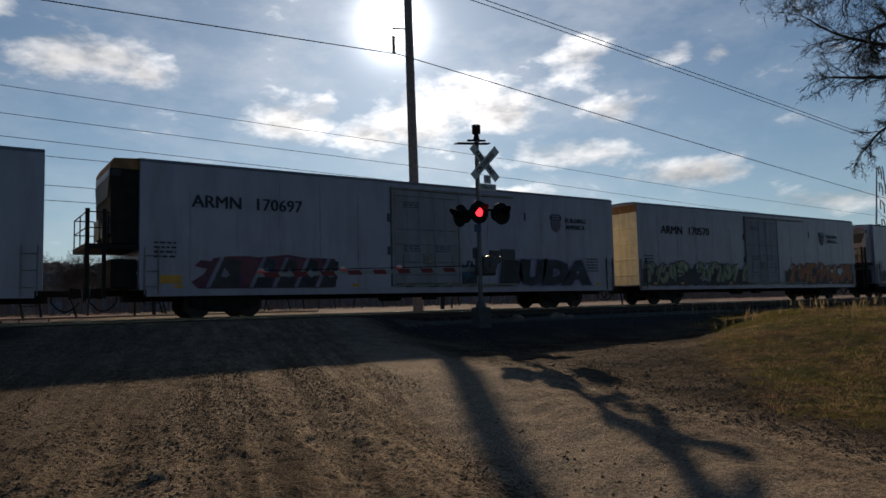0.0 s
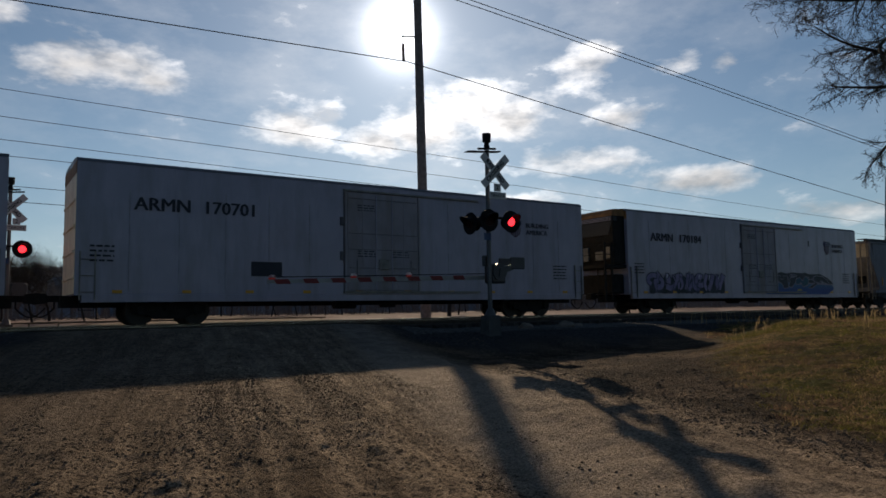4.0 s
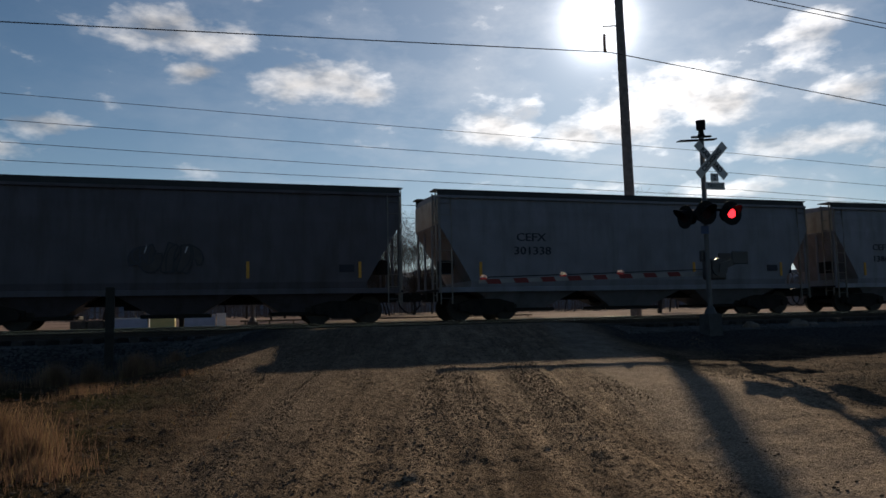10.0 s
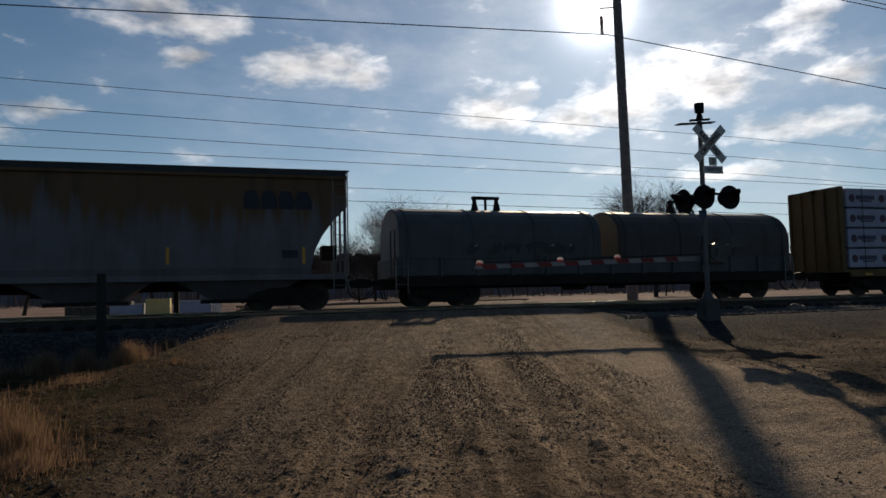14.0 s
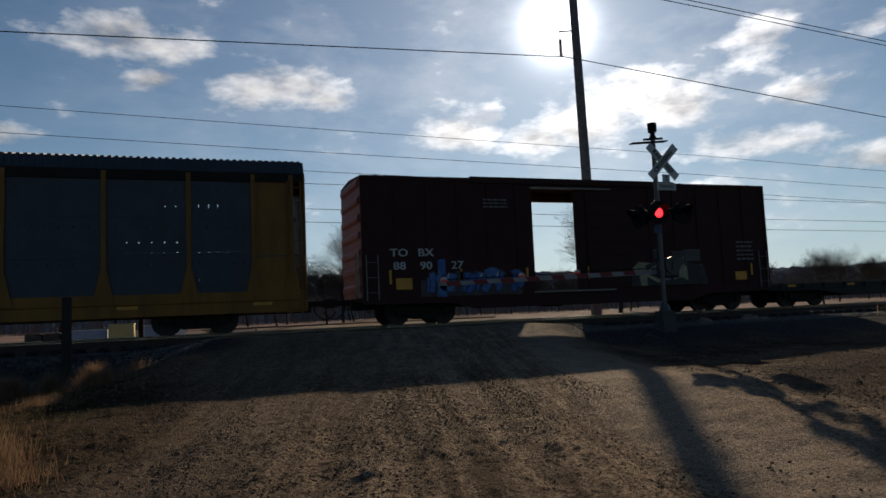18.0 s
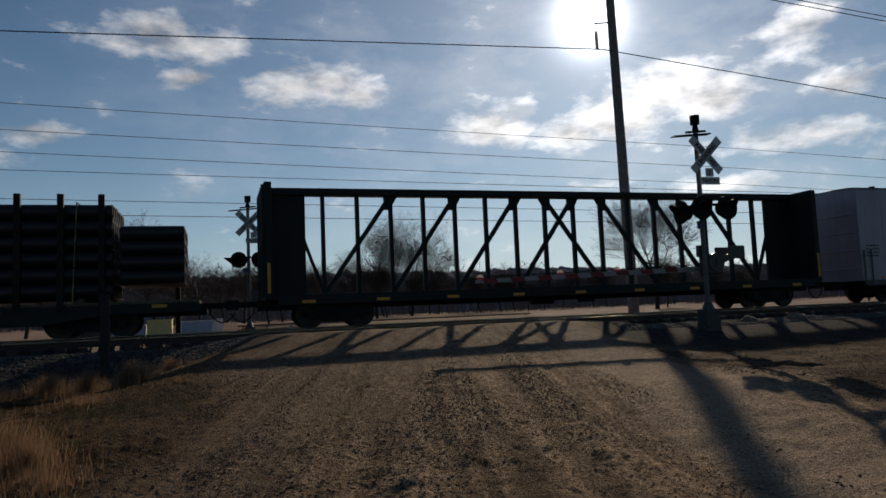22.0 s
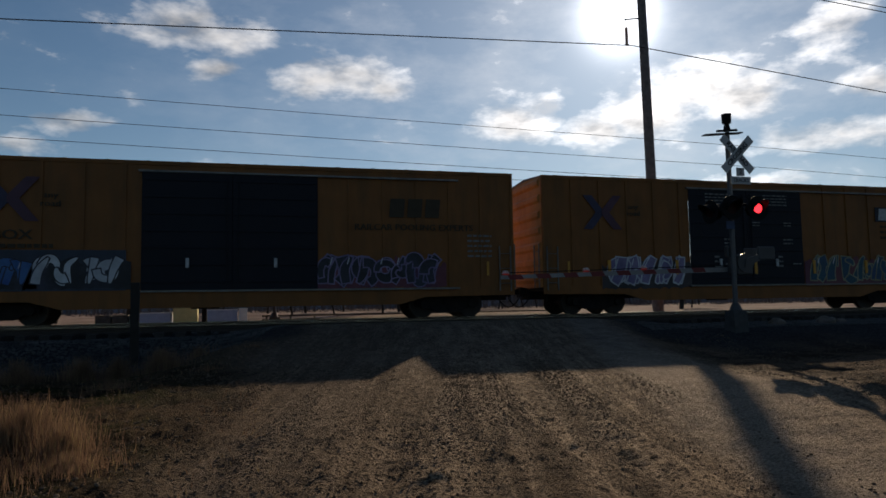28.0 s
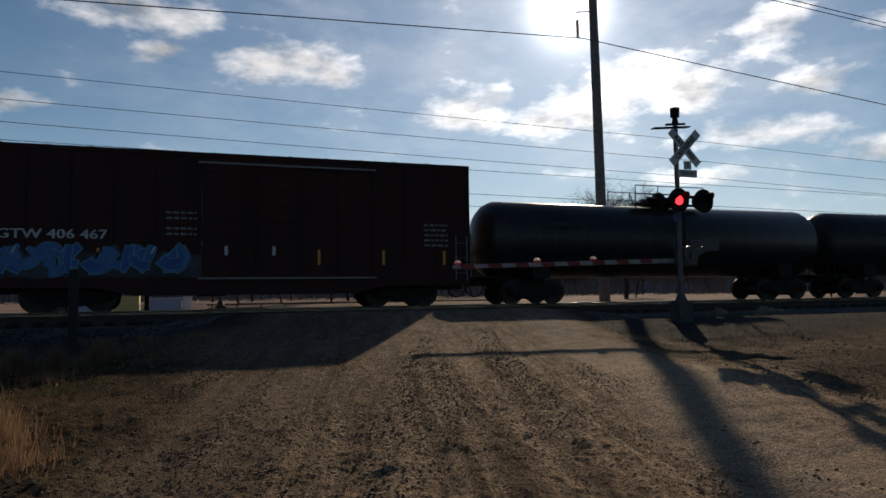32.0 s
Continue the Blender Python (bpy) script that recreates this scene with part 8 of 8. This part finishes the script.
rnd_t = random.Random(5)
for x, y, s, k in ((47.5, 70, 1.25, 0), (53, 76, 0.9, 2), (17.8, 82, 1.02, 1), (22.9, 86, 1.02, 3), (33, 90, 0.8, 2), (40, 98, 0.85, 1), (47, 104, 0.8, 3), (56, 110, 0.9, 0), (66, 112, 0.9, 2), (-14.5, 64, 0.72, 1), (-20, 60, 0.78, 2), (-25, 66, 0.85, 3), (-9.0, 63, 0.84, 0), (-4.4, 60, 0.60, 2), (-1.4, 64, 0.52, 3), (0.5, 76, 0.8, 3), (5, 74, 0.95, 0), (10, 80, 0.85, 2), (15, 78, 1.0, 1), (19.5, 84, 0.95, 0), (-27, 70, 1.2, 0), (21, 92, 1.05, 2), (25.5, 96, 0.9, 1), (29, 98, 1.1, 0), (31.5, 102, 0.95, 3), (36, 96, 0.9, 2), (43, 100, 1.0, 0), (51, 106, 0.9, 1), (61, 108, 1.0, 3), (7.5, 88, 1.1, 1), (12.5, 92, 1.0, 3), (3.0, 90, 1.05, 2), (-32, 68, 1.1, 1), (74, 104, 1.0, 3), (84, 108, 0.95, 1), (95, 112, 1.05, 0), (72, 64, 0.9, 2), (86, 74, 1.0, 3), (104, 84, 1.0, 1), (122, 96, 1.1, 0)):
    tree_at(x, y, 0.75, s if (x, y) in ((47.5, 70), (17.8, 82), (22.9, 86)) or (x < -1 and y < 67) else 0.62 * s, k, rnd_t.uniform(0, 360), "leafless grey-brown tree standing beyond the railway")

def verge_tree():
    """A tall old tree whose long limbs sweep out over the verge and end in fine twigs."""
    rnd = random.Random(77)
    trunk, twigs, boughs = Shape(), Shape(), []
    base = Vector((31.0, 11.2, 0.4))
    spine = [base, base + Vector((0.1, 0, 4)), base + Vector((-0.2, 0.2, 9)), base + Vector((0.1, 0.1, 14)), base + Vector((0.3, 0.2, 19))]
    for i in range(4):
        trunk.tube(spine[i], spine[i + 1], 0.42 - 0.08 * i, 0.34 - 0.08 * i, seg=12, caps=False)

    def sweep(a, d, length, r, level):
        """One branch: bends as it goes and throws side shoots, which in turn bend up and out."""
        shape = boughs[-1] if level < 2 else twigs
        steps = (14, 9, 6, 4)[level]
        p, bend = Vector(a), Vector((rnd.gauss(0, 1), rnd.gauss(0, 1), rnd.gauss(0, 0.7))) * (0.05, 0.08, 0.12, 0.16)[level]
        for i in range(steps):
            d = (d + bend + Vector((rnd.gauss(0, 0.08), rnd.gauss(0, 0.08), rnd.gauss(-0.015, 0.07)))).normalized()
            q = p + d * length / steps
            k0, k1 = 1 - 0.8 * i / steps, 1 - 0.8 * (i + 1) / steps
            shape.tube(p, q, r * k0, r * k1, seg=6 if level == 0 else 3, caps=False)
            if level < 3 and i >= (2, 1, 0)[level]:
                for _ in range(2 if level < 2 or rnd.random() < 0.6 else 1):
                    side = d.cross(Vector((rnd.gauss(0, 1), rnd.gauss(0, 1), rnd.gauss(0, 1)))).normalized()
                    ang = rnd.uniform(0.45, 1.0)
                    nd = (d * math.cos(ang) + side * math.sin(ang)).normalized()
                    sweep(q, nd, length * rnd.uniform(0.22, 0.48) * (1 - 0.45 * i / steps), max(0.006, r * k1 * 0.45), level + 1)
            p = q

    for z, aim, length in ((15.0, (-0.86, 0.50, 0.0), 7.8), (13.9, (-0.88, 0.46, 0.0), 7.4), (16.4, (-0.84, 0.50, 0.0), 7.8), (12.8, (-0.80, 0.52, 0.0), 6.4), (11.6, (-0.76, 0.55, -0.05), 5.8), (10.4, (-0.72, 0.55, -0.05), 5.2), (9.4, (-0.62, 0.62, -0.08), 4.6), (8.4, (-0.55, 0.65, -0.1), 3.8), (13.0, (0.8, 0.3, 0.4), 6.0), (15.0, (0.1, -0.9, 0.5), 6.0), (17.0, (0.4, 0.7, 0.7), 5.0), (11.0, (0.3, -0.9, 0.3), 6.0), (19.0, (-0.3, 0.1, 0.9), 4.0)):
        boughs.append(Shape())
        sweep(base + Vector((0, 0, z)), Vector(aim).normalized(), length, 0.11, 0)
    big = thing("bare_tree", "large leafless tree with long limbs and fine twigs beside the verge", "tree", "leafless trees")
    for name, shape, m in [("trunk", trunk, BARK), ("crown", twigs, TWIG)] + [("limb", b, BARK) for b in boughs]:
        shape.smooth = False
        part(name, shape, m, big)


verge_tree()


def far_woods():
    """A belt of leafless woodland along the horizon."""
    rnd = random.Random(3)
    s = Shape()
    for i in range(2600):
        x = rnd.uniform(-220, 520)
        y = rnd.uniform(140, 235)
        h = rnd.uniform(9.5, 18.0) * (0.8 + 0.3 * noise.noise(Vector((x * 0.03, 0, 2))))
        w = h * rnd.uniform(0.22, 0.34)
        z = 0.9
        lean = rnd.gauss(0, 0.4)
        top = Vector((x + lean, y, z + h * 0.8))
        s.tube((x, y, z), top, 0.14, 0.05, seg=3, caps=False)
        for j in range(9):
            a, k = rnd.uniform(0, 6.28), rnd.uniform(0.25, 0.95)
            p = Vector((x, y, z)).lerp(top, k)
            r = w * (1.15 - 0.75 * k) * rnd.uniform(0.6, 1.1)
            q = p + Vector((r * math.cos(a), r * math.sin(a), r * rnd.uniform(0.5, 1.3)))
            s.tube(p, q, 0.085, 0.045, seg=3, caps=False)
            for _ in range(3):
                b = rnd.uniform(0, 6.28)
                e = p.lerp(q, rnd.uniform(0.4, 1.0))
                s.tube(e, e + Vector((0.5 * r * math.cos(b), 0.5 * r * math.sin(b), r * rnd.uniform(0.2, 0.7))), 0.055, 0.032, seg=3, caps=False)
    for i in range(1500):
        x, y = rnd.uniform(-200, 480), rnd.uniform(95, 120)
        z = 0.5
        for j in range(5):
            s.tube((x, y, z), (x + rnd.gauss(0, 2.4), y + rnd.gauss(0, 2), z + rnd.uniform(0.8, 2.4)), 0.04, 0.02, seg=3, caps=False)
    # haze painted in: this colour is lifted above that of bare twigs
    ob = solid("far_woods", s, mat("haze_paled_wood", (0.115, 0.100, 0.096), 0.95, vary=0.25, scale=0.05, spec=0.05), "belt of leafless grey woodland along the horizon", "woods", kind="stuff")
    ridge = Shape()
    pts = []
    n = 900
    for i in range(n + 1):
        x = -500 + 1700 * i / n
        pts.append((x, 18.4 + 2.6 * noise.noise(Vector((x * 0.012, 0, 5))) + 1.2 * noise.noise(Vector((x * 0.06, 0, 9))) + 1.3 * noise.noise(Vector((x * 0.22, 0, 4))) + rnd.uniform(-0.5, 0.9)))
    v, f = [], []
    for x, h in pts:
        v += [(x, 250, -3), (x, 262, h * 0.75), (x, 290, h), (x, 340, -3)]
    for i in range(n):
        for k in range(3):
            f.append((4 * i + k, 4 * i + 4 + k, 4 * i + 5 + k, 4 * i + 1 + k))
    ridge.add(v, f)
    # the ridge's pale bluish colour stands for distance haze
    solid("wooded_ridge", ridge, mat("haze_tinted_ridge", (0.15, 0.155, 0.175), 1.0, vary=0.35, scale=0.12, spec=0.0), "low wooded ridge with haze put into its colour", "backdrop", kind="structure")


far_woods()

DRY = [mat("dry_grass_gold", (0.175, 0.108, 0.072), 0.8, vary=0.3, scale=3, leafy=0.45, spec=0.06), mat("dry_grass_straw", (0.27, 0.195, 0.10), 0.8, vary=0.3, scale=3, leafy=0.45, spec=0.06), mat("green_grass", (0.11, 0.10, 0.028), 0.8, vary=0.3, scale=3, leafy=0.45, spec=0.06)]


def blades(shape, x, y, z, h, rnd, wide=0.006, lean=0.35):
    a = rnd.uniform(0, 6.28)
    dx, dy = math.cos(a), math.sin(a)
    b = rnd.uniform(0, 6.28)
    l = lean * h * rnd.uniform(0.2, 1.0)
    tip = (x + l * math.cos(b), y + l * math.sin(b), z + h)
    mid = (x + l * 0.3 * math.cos(b), y + l * 0.3 * math.sin(b), z + h * 0.55)
    w = wide
    shape.add([(x - w * dx, y - w * dy, z), (x + w * dx, y + w * dy, z), (mid[0] + w * 0.7 * dx, mid[1] + w * 0.7 * dy, mid[2]), (mid[0] - w * 0.7 * dx, mid[1] - w * 0.7 * dy, mid[2]), tip], [(0, 1, 2, 3), (3, 2, 4)])


def meadow():
    rnd = random.Random(9)
    tall, straw, green = Shape(), Shape(), Shape()
    # the verge to the right of the road
    tufts = 0
    while tufts < 6000:
        cx, cy = 7.4 + 24 * rnd.random() ** 1.5, rnd.uniform(2.5, 16.3)
        if rnd.random() > grass_amount(cx, cy):
            continue
        tufts += 1
        tall_here = 0.5 + 0.5 * noise.noise(Vector((cx * 0.7, cy * 0.7, 1)))
        hh = 0.05 + (0.12 + 0.30 * smooth(12, 17, cx)) * max(0.0, tall_here - 0.40) * rnd.random()
        lush = noise.noise(Vector((cx * 0.35, cy * 0.5, 21))) + rnd.gauss(0, 0.22)
        sort = green if lush > -0.02 and hh < 0.22 else (straw if rnd.random() < 0.4 else tall)
        for k in range(rnd.randrange(26, 54)):
            a, q = rnd.uniform(0, 6.28), abs(rnd.gauss(0, 0.11)) + 0.02
            x, y = cx + q * math.cos(a), cy + q * math.sin(a)
            blades(sort if rnd.random() < 0.85 else straw, x, y, land_z(x, y) - 0.02, hh * rnd.uniform(0.4, 1.15), rnd, 0.005, 1.1)
    # clumps on the other side
    for cx, cy, r, n, hh in ((-2.2, 8.4, 0.60, 2300, 0.54), (-1.75, 7.9, 0.42, 800, 0.42), (-1.6, 7.4, 0.5, 1500, 0.20), (-3.4, 9.2, 1.1, 3400, 0.50), (-2.4, 7.2, 0.9, 2200, 0.24), (-5.6, 9.6, 1.6, 4000, 0.6), (-2.9, 14.6, 0.45, 1300, 0.50), (-2.25, 14.4, 0.3, 1000, 0.48), (-1.5, 14.2, 0.42, 1700, 0.46), (-0.95, 16.0, 0.35, 500, 0.3), (-3.9, 14.5, 0.5, 1100, 0.5), (-5.4, 14.6, 1.2, 1700, 0.5), (-7.4, 14.0, 2.2, 1700, 0.5), (-2.0, 12.0, 0.9, 600, 0.2), (-0.6, 12.8, 0.5, 300, 0.14), (0.2, 15.2, 0.5, 250, 0.12)):
        for i in range(n):
            a, q = rnd.uniform(0, 6.28), abs(rnd.gauss(0, 0.55)) * r
            x, y = cx + q * math.cos(a), cy + q * math.sin(a)
            blades(tall if rnd.random() < 0.84 else straw, x, y, land_z(x, y) - 0.02, hh * rnd.uniform(0.35, 1.05) * (1.1 - 0.35 * min(1.0, q / r)), rnd, 0.0028, 0.45)
    for i in range(16000):
        x, y = rnd.uniform(-9, 0.2), rnd.uniform(3, 17)
        if rnd.random() < 0.35 + 0.5 * noise.noise(Vector((x * 0.7, y * 0.7, 4))):
            blades(straw if rnd.random() < 0.25 else tall, x, y, land_z(x, y) - 0.02, rnd.uniform(0.03, 0.10), rnd, 0.004, 1.2)
    # seed stalks standing over the verge's crest
    made = 0
    while made < 70:
        x, y = rnd.uniform(14.5, 26), rnd.uniform(7.5, 12.5)
        if grass_amount(x, y) < 0.55 or rnd.random() > 0.45 + 0.8 * noise.noise(Vector((x * 0.8, y * 0.8, 13))):
            continue
        made += 1
        blades(straw, x, y, land_z(x, y) - 0.02, rnd.uniform(0.25, 0.55), rnd, 0.005, 0.35)
        blades(straw, x, y, land_z(x, y) + 0.2, rnd.uniform(0.1, 0.3), rnd, 0.012, 0.5)
    # seed stalks along the trackside
    for i in range(700):
        x, y = rnd.uniform(21, 60), rnd.uniform(15.2, 17.0)
        if rnd.random() < 0.5 + noise.noise(Vector((x * 0.4, y, 2))):
            blades(straw, x, y, land_z(x, y) - 0.02, rnd.uniform(0.2, 0.7), rnd, 0.008, 0.4)
    for s, m, l in ((tall, DRY[0], "tall dry golden grass"), (straw, DRY[1], "short straw-coloured dry grass"), (green, DRY[2], "patchy green grass among the dry stalks")):
        solid("grass", s, m, l + " on the verge", "grass", kind="stuff")


meadow()

STONE = mat("field_stone", (0.12, 0.098, 0.082), 0.9, vary=0.3, scale=6, bump=0.6, bump_scale=18)


def stone_shape(r, seed, sub=2):
    bm = bmesh.new()
    bmesh.ops.create_icosphere(bm, subdivisions=sub, radius=r)
    for v in bm.verts:
        n = noise.noise(v.co / r * 0.9 + Vector((seed, 0, 0))) * 0.45 + noise.noise(v.co / r * 2.2 + Vector((0, seed, 0))) * 0.16
        v.co *= 1 + n
        v.co.z *= 0.72
    me = bpy.data.meshes.new("stone")
    bm.to_mesh(me)
    bm.free()
    me.materials.append(STONE)
    return me


for x, y, r, sd in ((16.3, 17.1, 0.27, 3), (14.7, 17.2, 0.22, 5), (17.3, 17.6, 0.16, 8)):
    b = new("boulder", stone_shape(r, sd, 3))
    b.matrix_basis = pose(x, y, land_z(x, y) + r * 0.12, 0, 0, sd * 40)
    tagged(b, "rough grey field stone lying in the trackside gravel", "stone", "field stones")


def loose_stones():
    """Ballast and gravel lying loose."""
    rnd = random.Random(21)
    base = []
    for sd in range(5):
        bm = bmesh.new()
        bmesh.ops.create_icosphere(bm, subdivisions=1, radius=1.0)
        for v in bm.verts:
            v.co *= 1 + 0.5 * noise.noise(v.co * 1.1 + Vector((sd * 9.1, 0, 0)))
            v.co.z *= 0.7
        base.append(([v.co.copy() for v in bm.verts], [tuple(v.index for v in f.verts) for f in bm.faces]))
        bm.free()

    def scatter(name, n, pick, size, material, label):
        s = Shape()
        made = 0
        while made < n:
            x, y = pick()
            if x is None:
                continue
            vs, fs = base[rnd.randrange(5)]
            r = size()
            c, d = math.cos(rnd.uniform(0, 6.28)), 0
            a = rnd.uniform(0, 6.28)
            ca, sa = math.cos(a), math.sin(a)
            z = land_z(x, y) + (rut(x, y) if abs(x - road_mid(y)) < 4.5 and y < 15 else 0) + clod(x, y) * (1.0 - 0.75 * smooth(6.5, 10.5, y))
            s.add([(x + r * (ca * v.x - sa * v.y), y + r * (sa * v.x + ca * v.y), z + r * v.z + r * 0.25) for v in vs], fs)
            made += 1
        me = bpy.data.meshes.new(name)
        me.from_pydata(s.v, [], s.f)
        me.materials.append(material)
        tagged(new(name, me), label, "stones", kind="stuff")

    def pick_ballast():
        x, y = rnd.uniform(-7, 28), rnd.uniform(16.0, 20.0) if rnd.random() < 0.8 else rnd.uniform(22.4, 24.3)
        return (x, y) if abs(x - road_mid(y)) > 4.9 else (None, None)

    scatter("ballast", 15000, pick_ballast, lambda: rnd.uniform(0.016, 0.045), mat("ballast_stone", (0.065, 0.063, 0.062), 0.85, vary=0.5, scale=1.5, spec=0.15), "broken grey ballast stones along the track")

    def pick_road():
        y = 2.2 + 13 * rnd.random() ** 1.2 if rnd.random() < 0.9 else rnd.uniform(12, 19)
        x = road_mid(y) + rnd.uniform(-5.5, 6.5)
        keep = 0.5 - 1.1 * trodden(x, y) + 0.9 * noise.noise(Vector(((x - road_mid(y)) * 0.9, y * 0.12, 6)))
        return (x, y) if rnd.random() < keep else (None, None)

    scatter("road_gravel", 36000, pick_road, lambda: 0.004 + 0.013 * rnd.random() ** 2.8, mat("dark_clods", (0.12, 0.09, 0.064), 0.95, vary=0.5, scale=2, spec=0.05), "dark clods and gravel strewn over the dirt road")

    def pick_verge():
        x, y = (rnd.uniform(-7, 0.4), rnd.uniform(4, 15)) if rnd.random() < 0.45 else (rnd.uniform(6.4, 14), rnd.uniform(4, 14))
        off = x - road_mid(y)
        return (x, y) if off > 4.6 or off < -2.9 else (None, None)

    scatter("verge_gravel", 9000, pick_verge, lambda: 0.006 + 0.020 * rnd.random() ** 4, mat("brown_chips", (0.11, 0.085, 0.062), 0.9, vary=0.4, scale=2, spec=0.1), "brown clods, chips and litter on the verge")


loose_stones()


# ---- what stands beyond the tracks ----
def storage_box(x, y, z, w, d, h, material, label, lid=None):
    b = thing("storage_container", label, "container", "containers beyond the tracks", at=pose(x, y, z))
    part("body", Shape().box(-w / 2, w / 2, -d / 2, d / 2, 0, h, 0.03), material, b)
    for i in range(int(w / 0.3)):
        xx = -w / 2 + 0.15 + i * 0.3
        part("side_rib", Shape().box(xx - 0.03, xx + 0.03, -d / 2 - 0.025, -d / 2, 0.05, h - 0.08), material, b)
    part("lid", Shape().box(-w / 2 - 0.03, w / 2 + 0.03, -d / 2 - 0.03, d / 2 + 0.03, h, h + 0.06, 0.02), lid or material, b)
    return b


BOX_YELLOW = mat("cream_yellow_paint", (0.62, 0.52, 0.22), 0.6, vary=0.08)
BOX_BLUE = mat("pale_blue_grey_paint", (0.36, 0.40, 0.50), 0.6, vary=0.1)
BOX_WHITE = mat("off_white_paint", (0.66, 0.64, 0.60), 0.6, vary=0.08)
BOX_DARK = mat("dark_pallets", (0.09, 0.075, 0.06), 0.8, vary=0.3)
BZ = 0.76
storage_box(-3.48, 48.8, BZ, 1.45, 1.4, 1.0, BOX_YELLOW, "cream-yellow metal storage container on the yard beyond the tracks")
storage_box(-5.3, 49.0, BZ, 1.9, 1.5, 0.72, BOX_BLUE, "pale blue-grey storage container on the yard beyond the tracks", BOX_WHITE)
storage_box(-1.25, 49.0, BZ, 1.9, 1.4, 0.85, BOX_BLUE, "pale blue-grey storage container on the yard beyond the tracks", BOX_WHITE)
storage_box(0.05, 48.7, BZ, 0.55, 1.2, 0.92, BOX_WHITE, "narrow off-white storage container on the yard beyond the tracks")
for i in range(3):
    storage_box(-8.4 + i * 1.0, 49.5, BZ, 0.9, 1.2, 0.6, BOX_DARK, "dark stacked crate on the yard beyond the tracks")


# low pale block added in place of a small bright glint
solid("glint_block", Shape().box(-0.62, 0.62, -0.4, 0.4, 0.0, 0.30, 0.03), mat("glint_pale", (0.5, 0.5, 0.5), 0.5, vary=0.1), "low pale block standing in for a glint in the yard beyond the tracks", "slab", at=pose(20.3, 45.2, land_z(20.3, 45.2) - 0.02))


# low fence and posts in the yard beyond
fence = thing("yard_fence", "low wooden rail fence in the yard beyond the tracks", "fence")
for i in range(14):
    x = 1.5 + i * 1.5
    part("post", Shape().box(x - 0.05, x + 0.05, 46.95, 47.05, 0.5, 1.25), WOOD, fence)
for z in (0.95, 1.2):
    part("fence_rail", Shape().box(1.2, 21.3, 46.9, 46.95, z - 0.05, z + 0.05), WOOD, fence)


def travelled(t):
    """Metres that the train has run since the start."""
    return 17.858 * t + 0.00957 * t * t - 0.000303 * t ** 3


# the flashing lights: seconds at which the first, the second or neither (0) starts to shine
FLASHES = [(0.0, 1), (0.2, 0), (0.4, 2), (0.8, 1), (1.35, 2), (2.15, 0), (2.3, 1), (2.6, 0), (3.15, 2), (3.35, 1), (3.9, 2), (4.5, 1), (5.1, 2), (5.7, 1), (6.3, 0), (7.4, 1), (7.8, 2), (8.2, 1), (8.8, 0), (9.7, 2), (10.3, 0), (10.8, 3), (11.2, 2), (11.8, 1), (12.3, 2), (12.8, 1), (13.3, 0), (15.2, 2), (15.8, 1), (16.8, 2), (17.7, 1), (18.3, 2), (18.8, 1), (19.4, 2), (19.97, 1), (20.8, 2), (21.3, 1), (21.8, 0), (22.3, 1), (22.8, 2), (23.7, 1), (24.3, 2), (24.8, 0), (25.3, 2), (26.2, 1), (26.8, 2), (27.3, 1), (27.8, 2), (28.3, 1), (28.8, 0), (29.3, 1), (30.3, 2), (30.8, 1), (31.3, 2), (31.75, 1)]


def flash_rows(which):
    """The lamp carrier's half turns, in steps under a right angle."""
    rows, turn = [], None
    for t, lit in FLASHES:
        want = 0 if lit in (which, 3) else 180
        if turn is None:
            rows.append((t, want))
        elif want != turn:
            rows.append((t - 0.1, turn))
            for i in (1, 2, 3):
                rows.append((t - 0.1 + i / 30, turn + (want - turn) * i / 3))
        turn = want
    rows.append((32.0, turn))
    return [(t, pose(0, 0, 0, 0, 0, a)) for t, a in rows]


def motions():
    for car, u in TRAIN:
        walk(car, [(t, pose(u - travelled(t), TRACK_FAR, RAIL_Z)) for t in range(0, 33, 2)])
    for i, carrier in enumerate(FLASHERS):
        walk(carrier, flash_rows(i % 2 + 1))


motions()
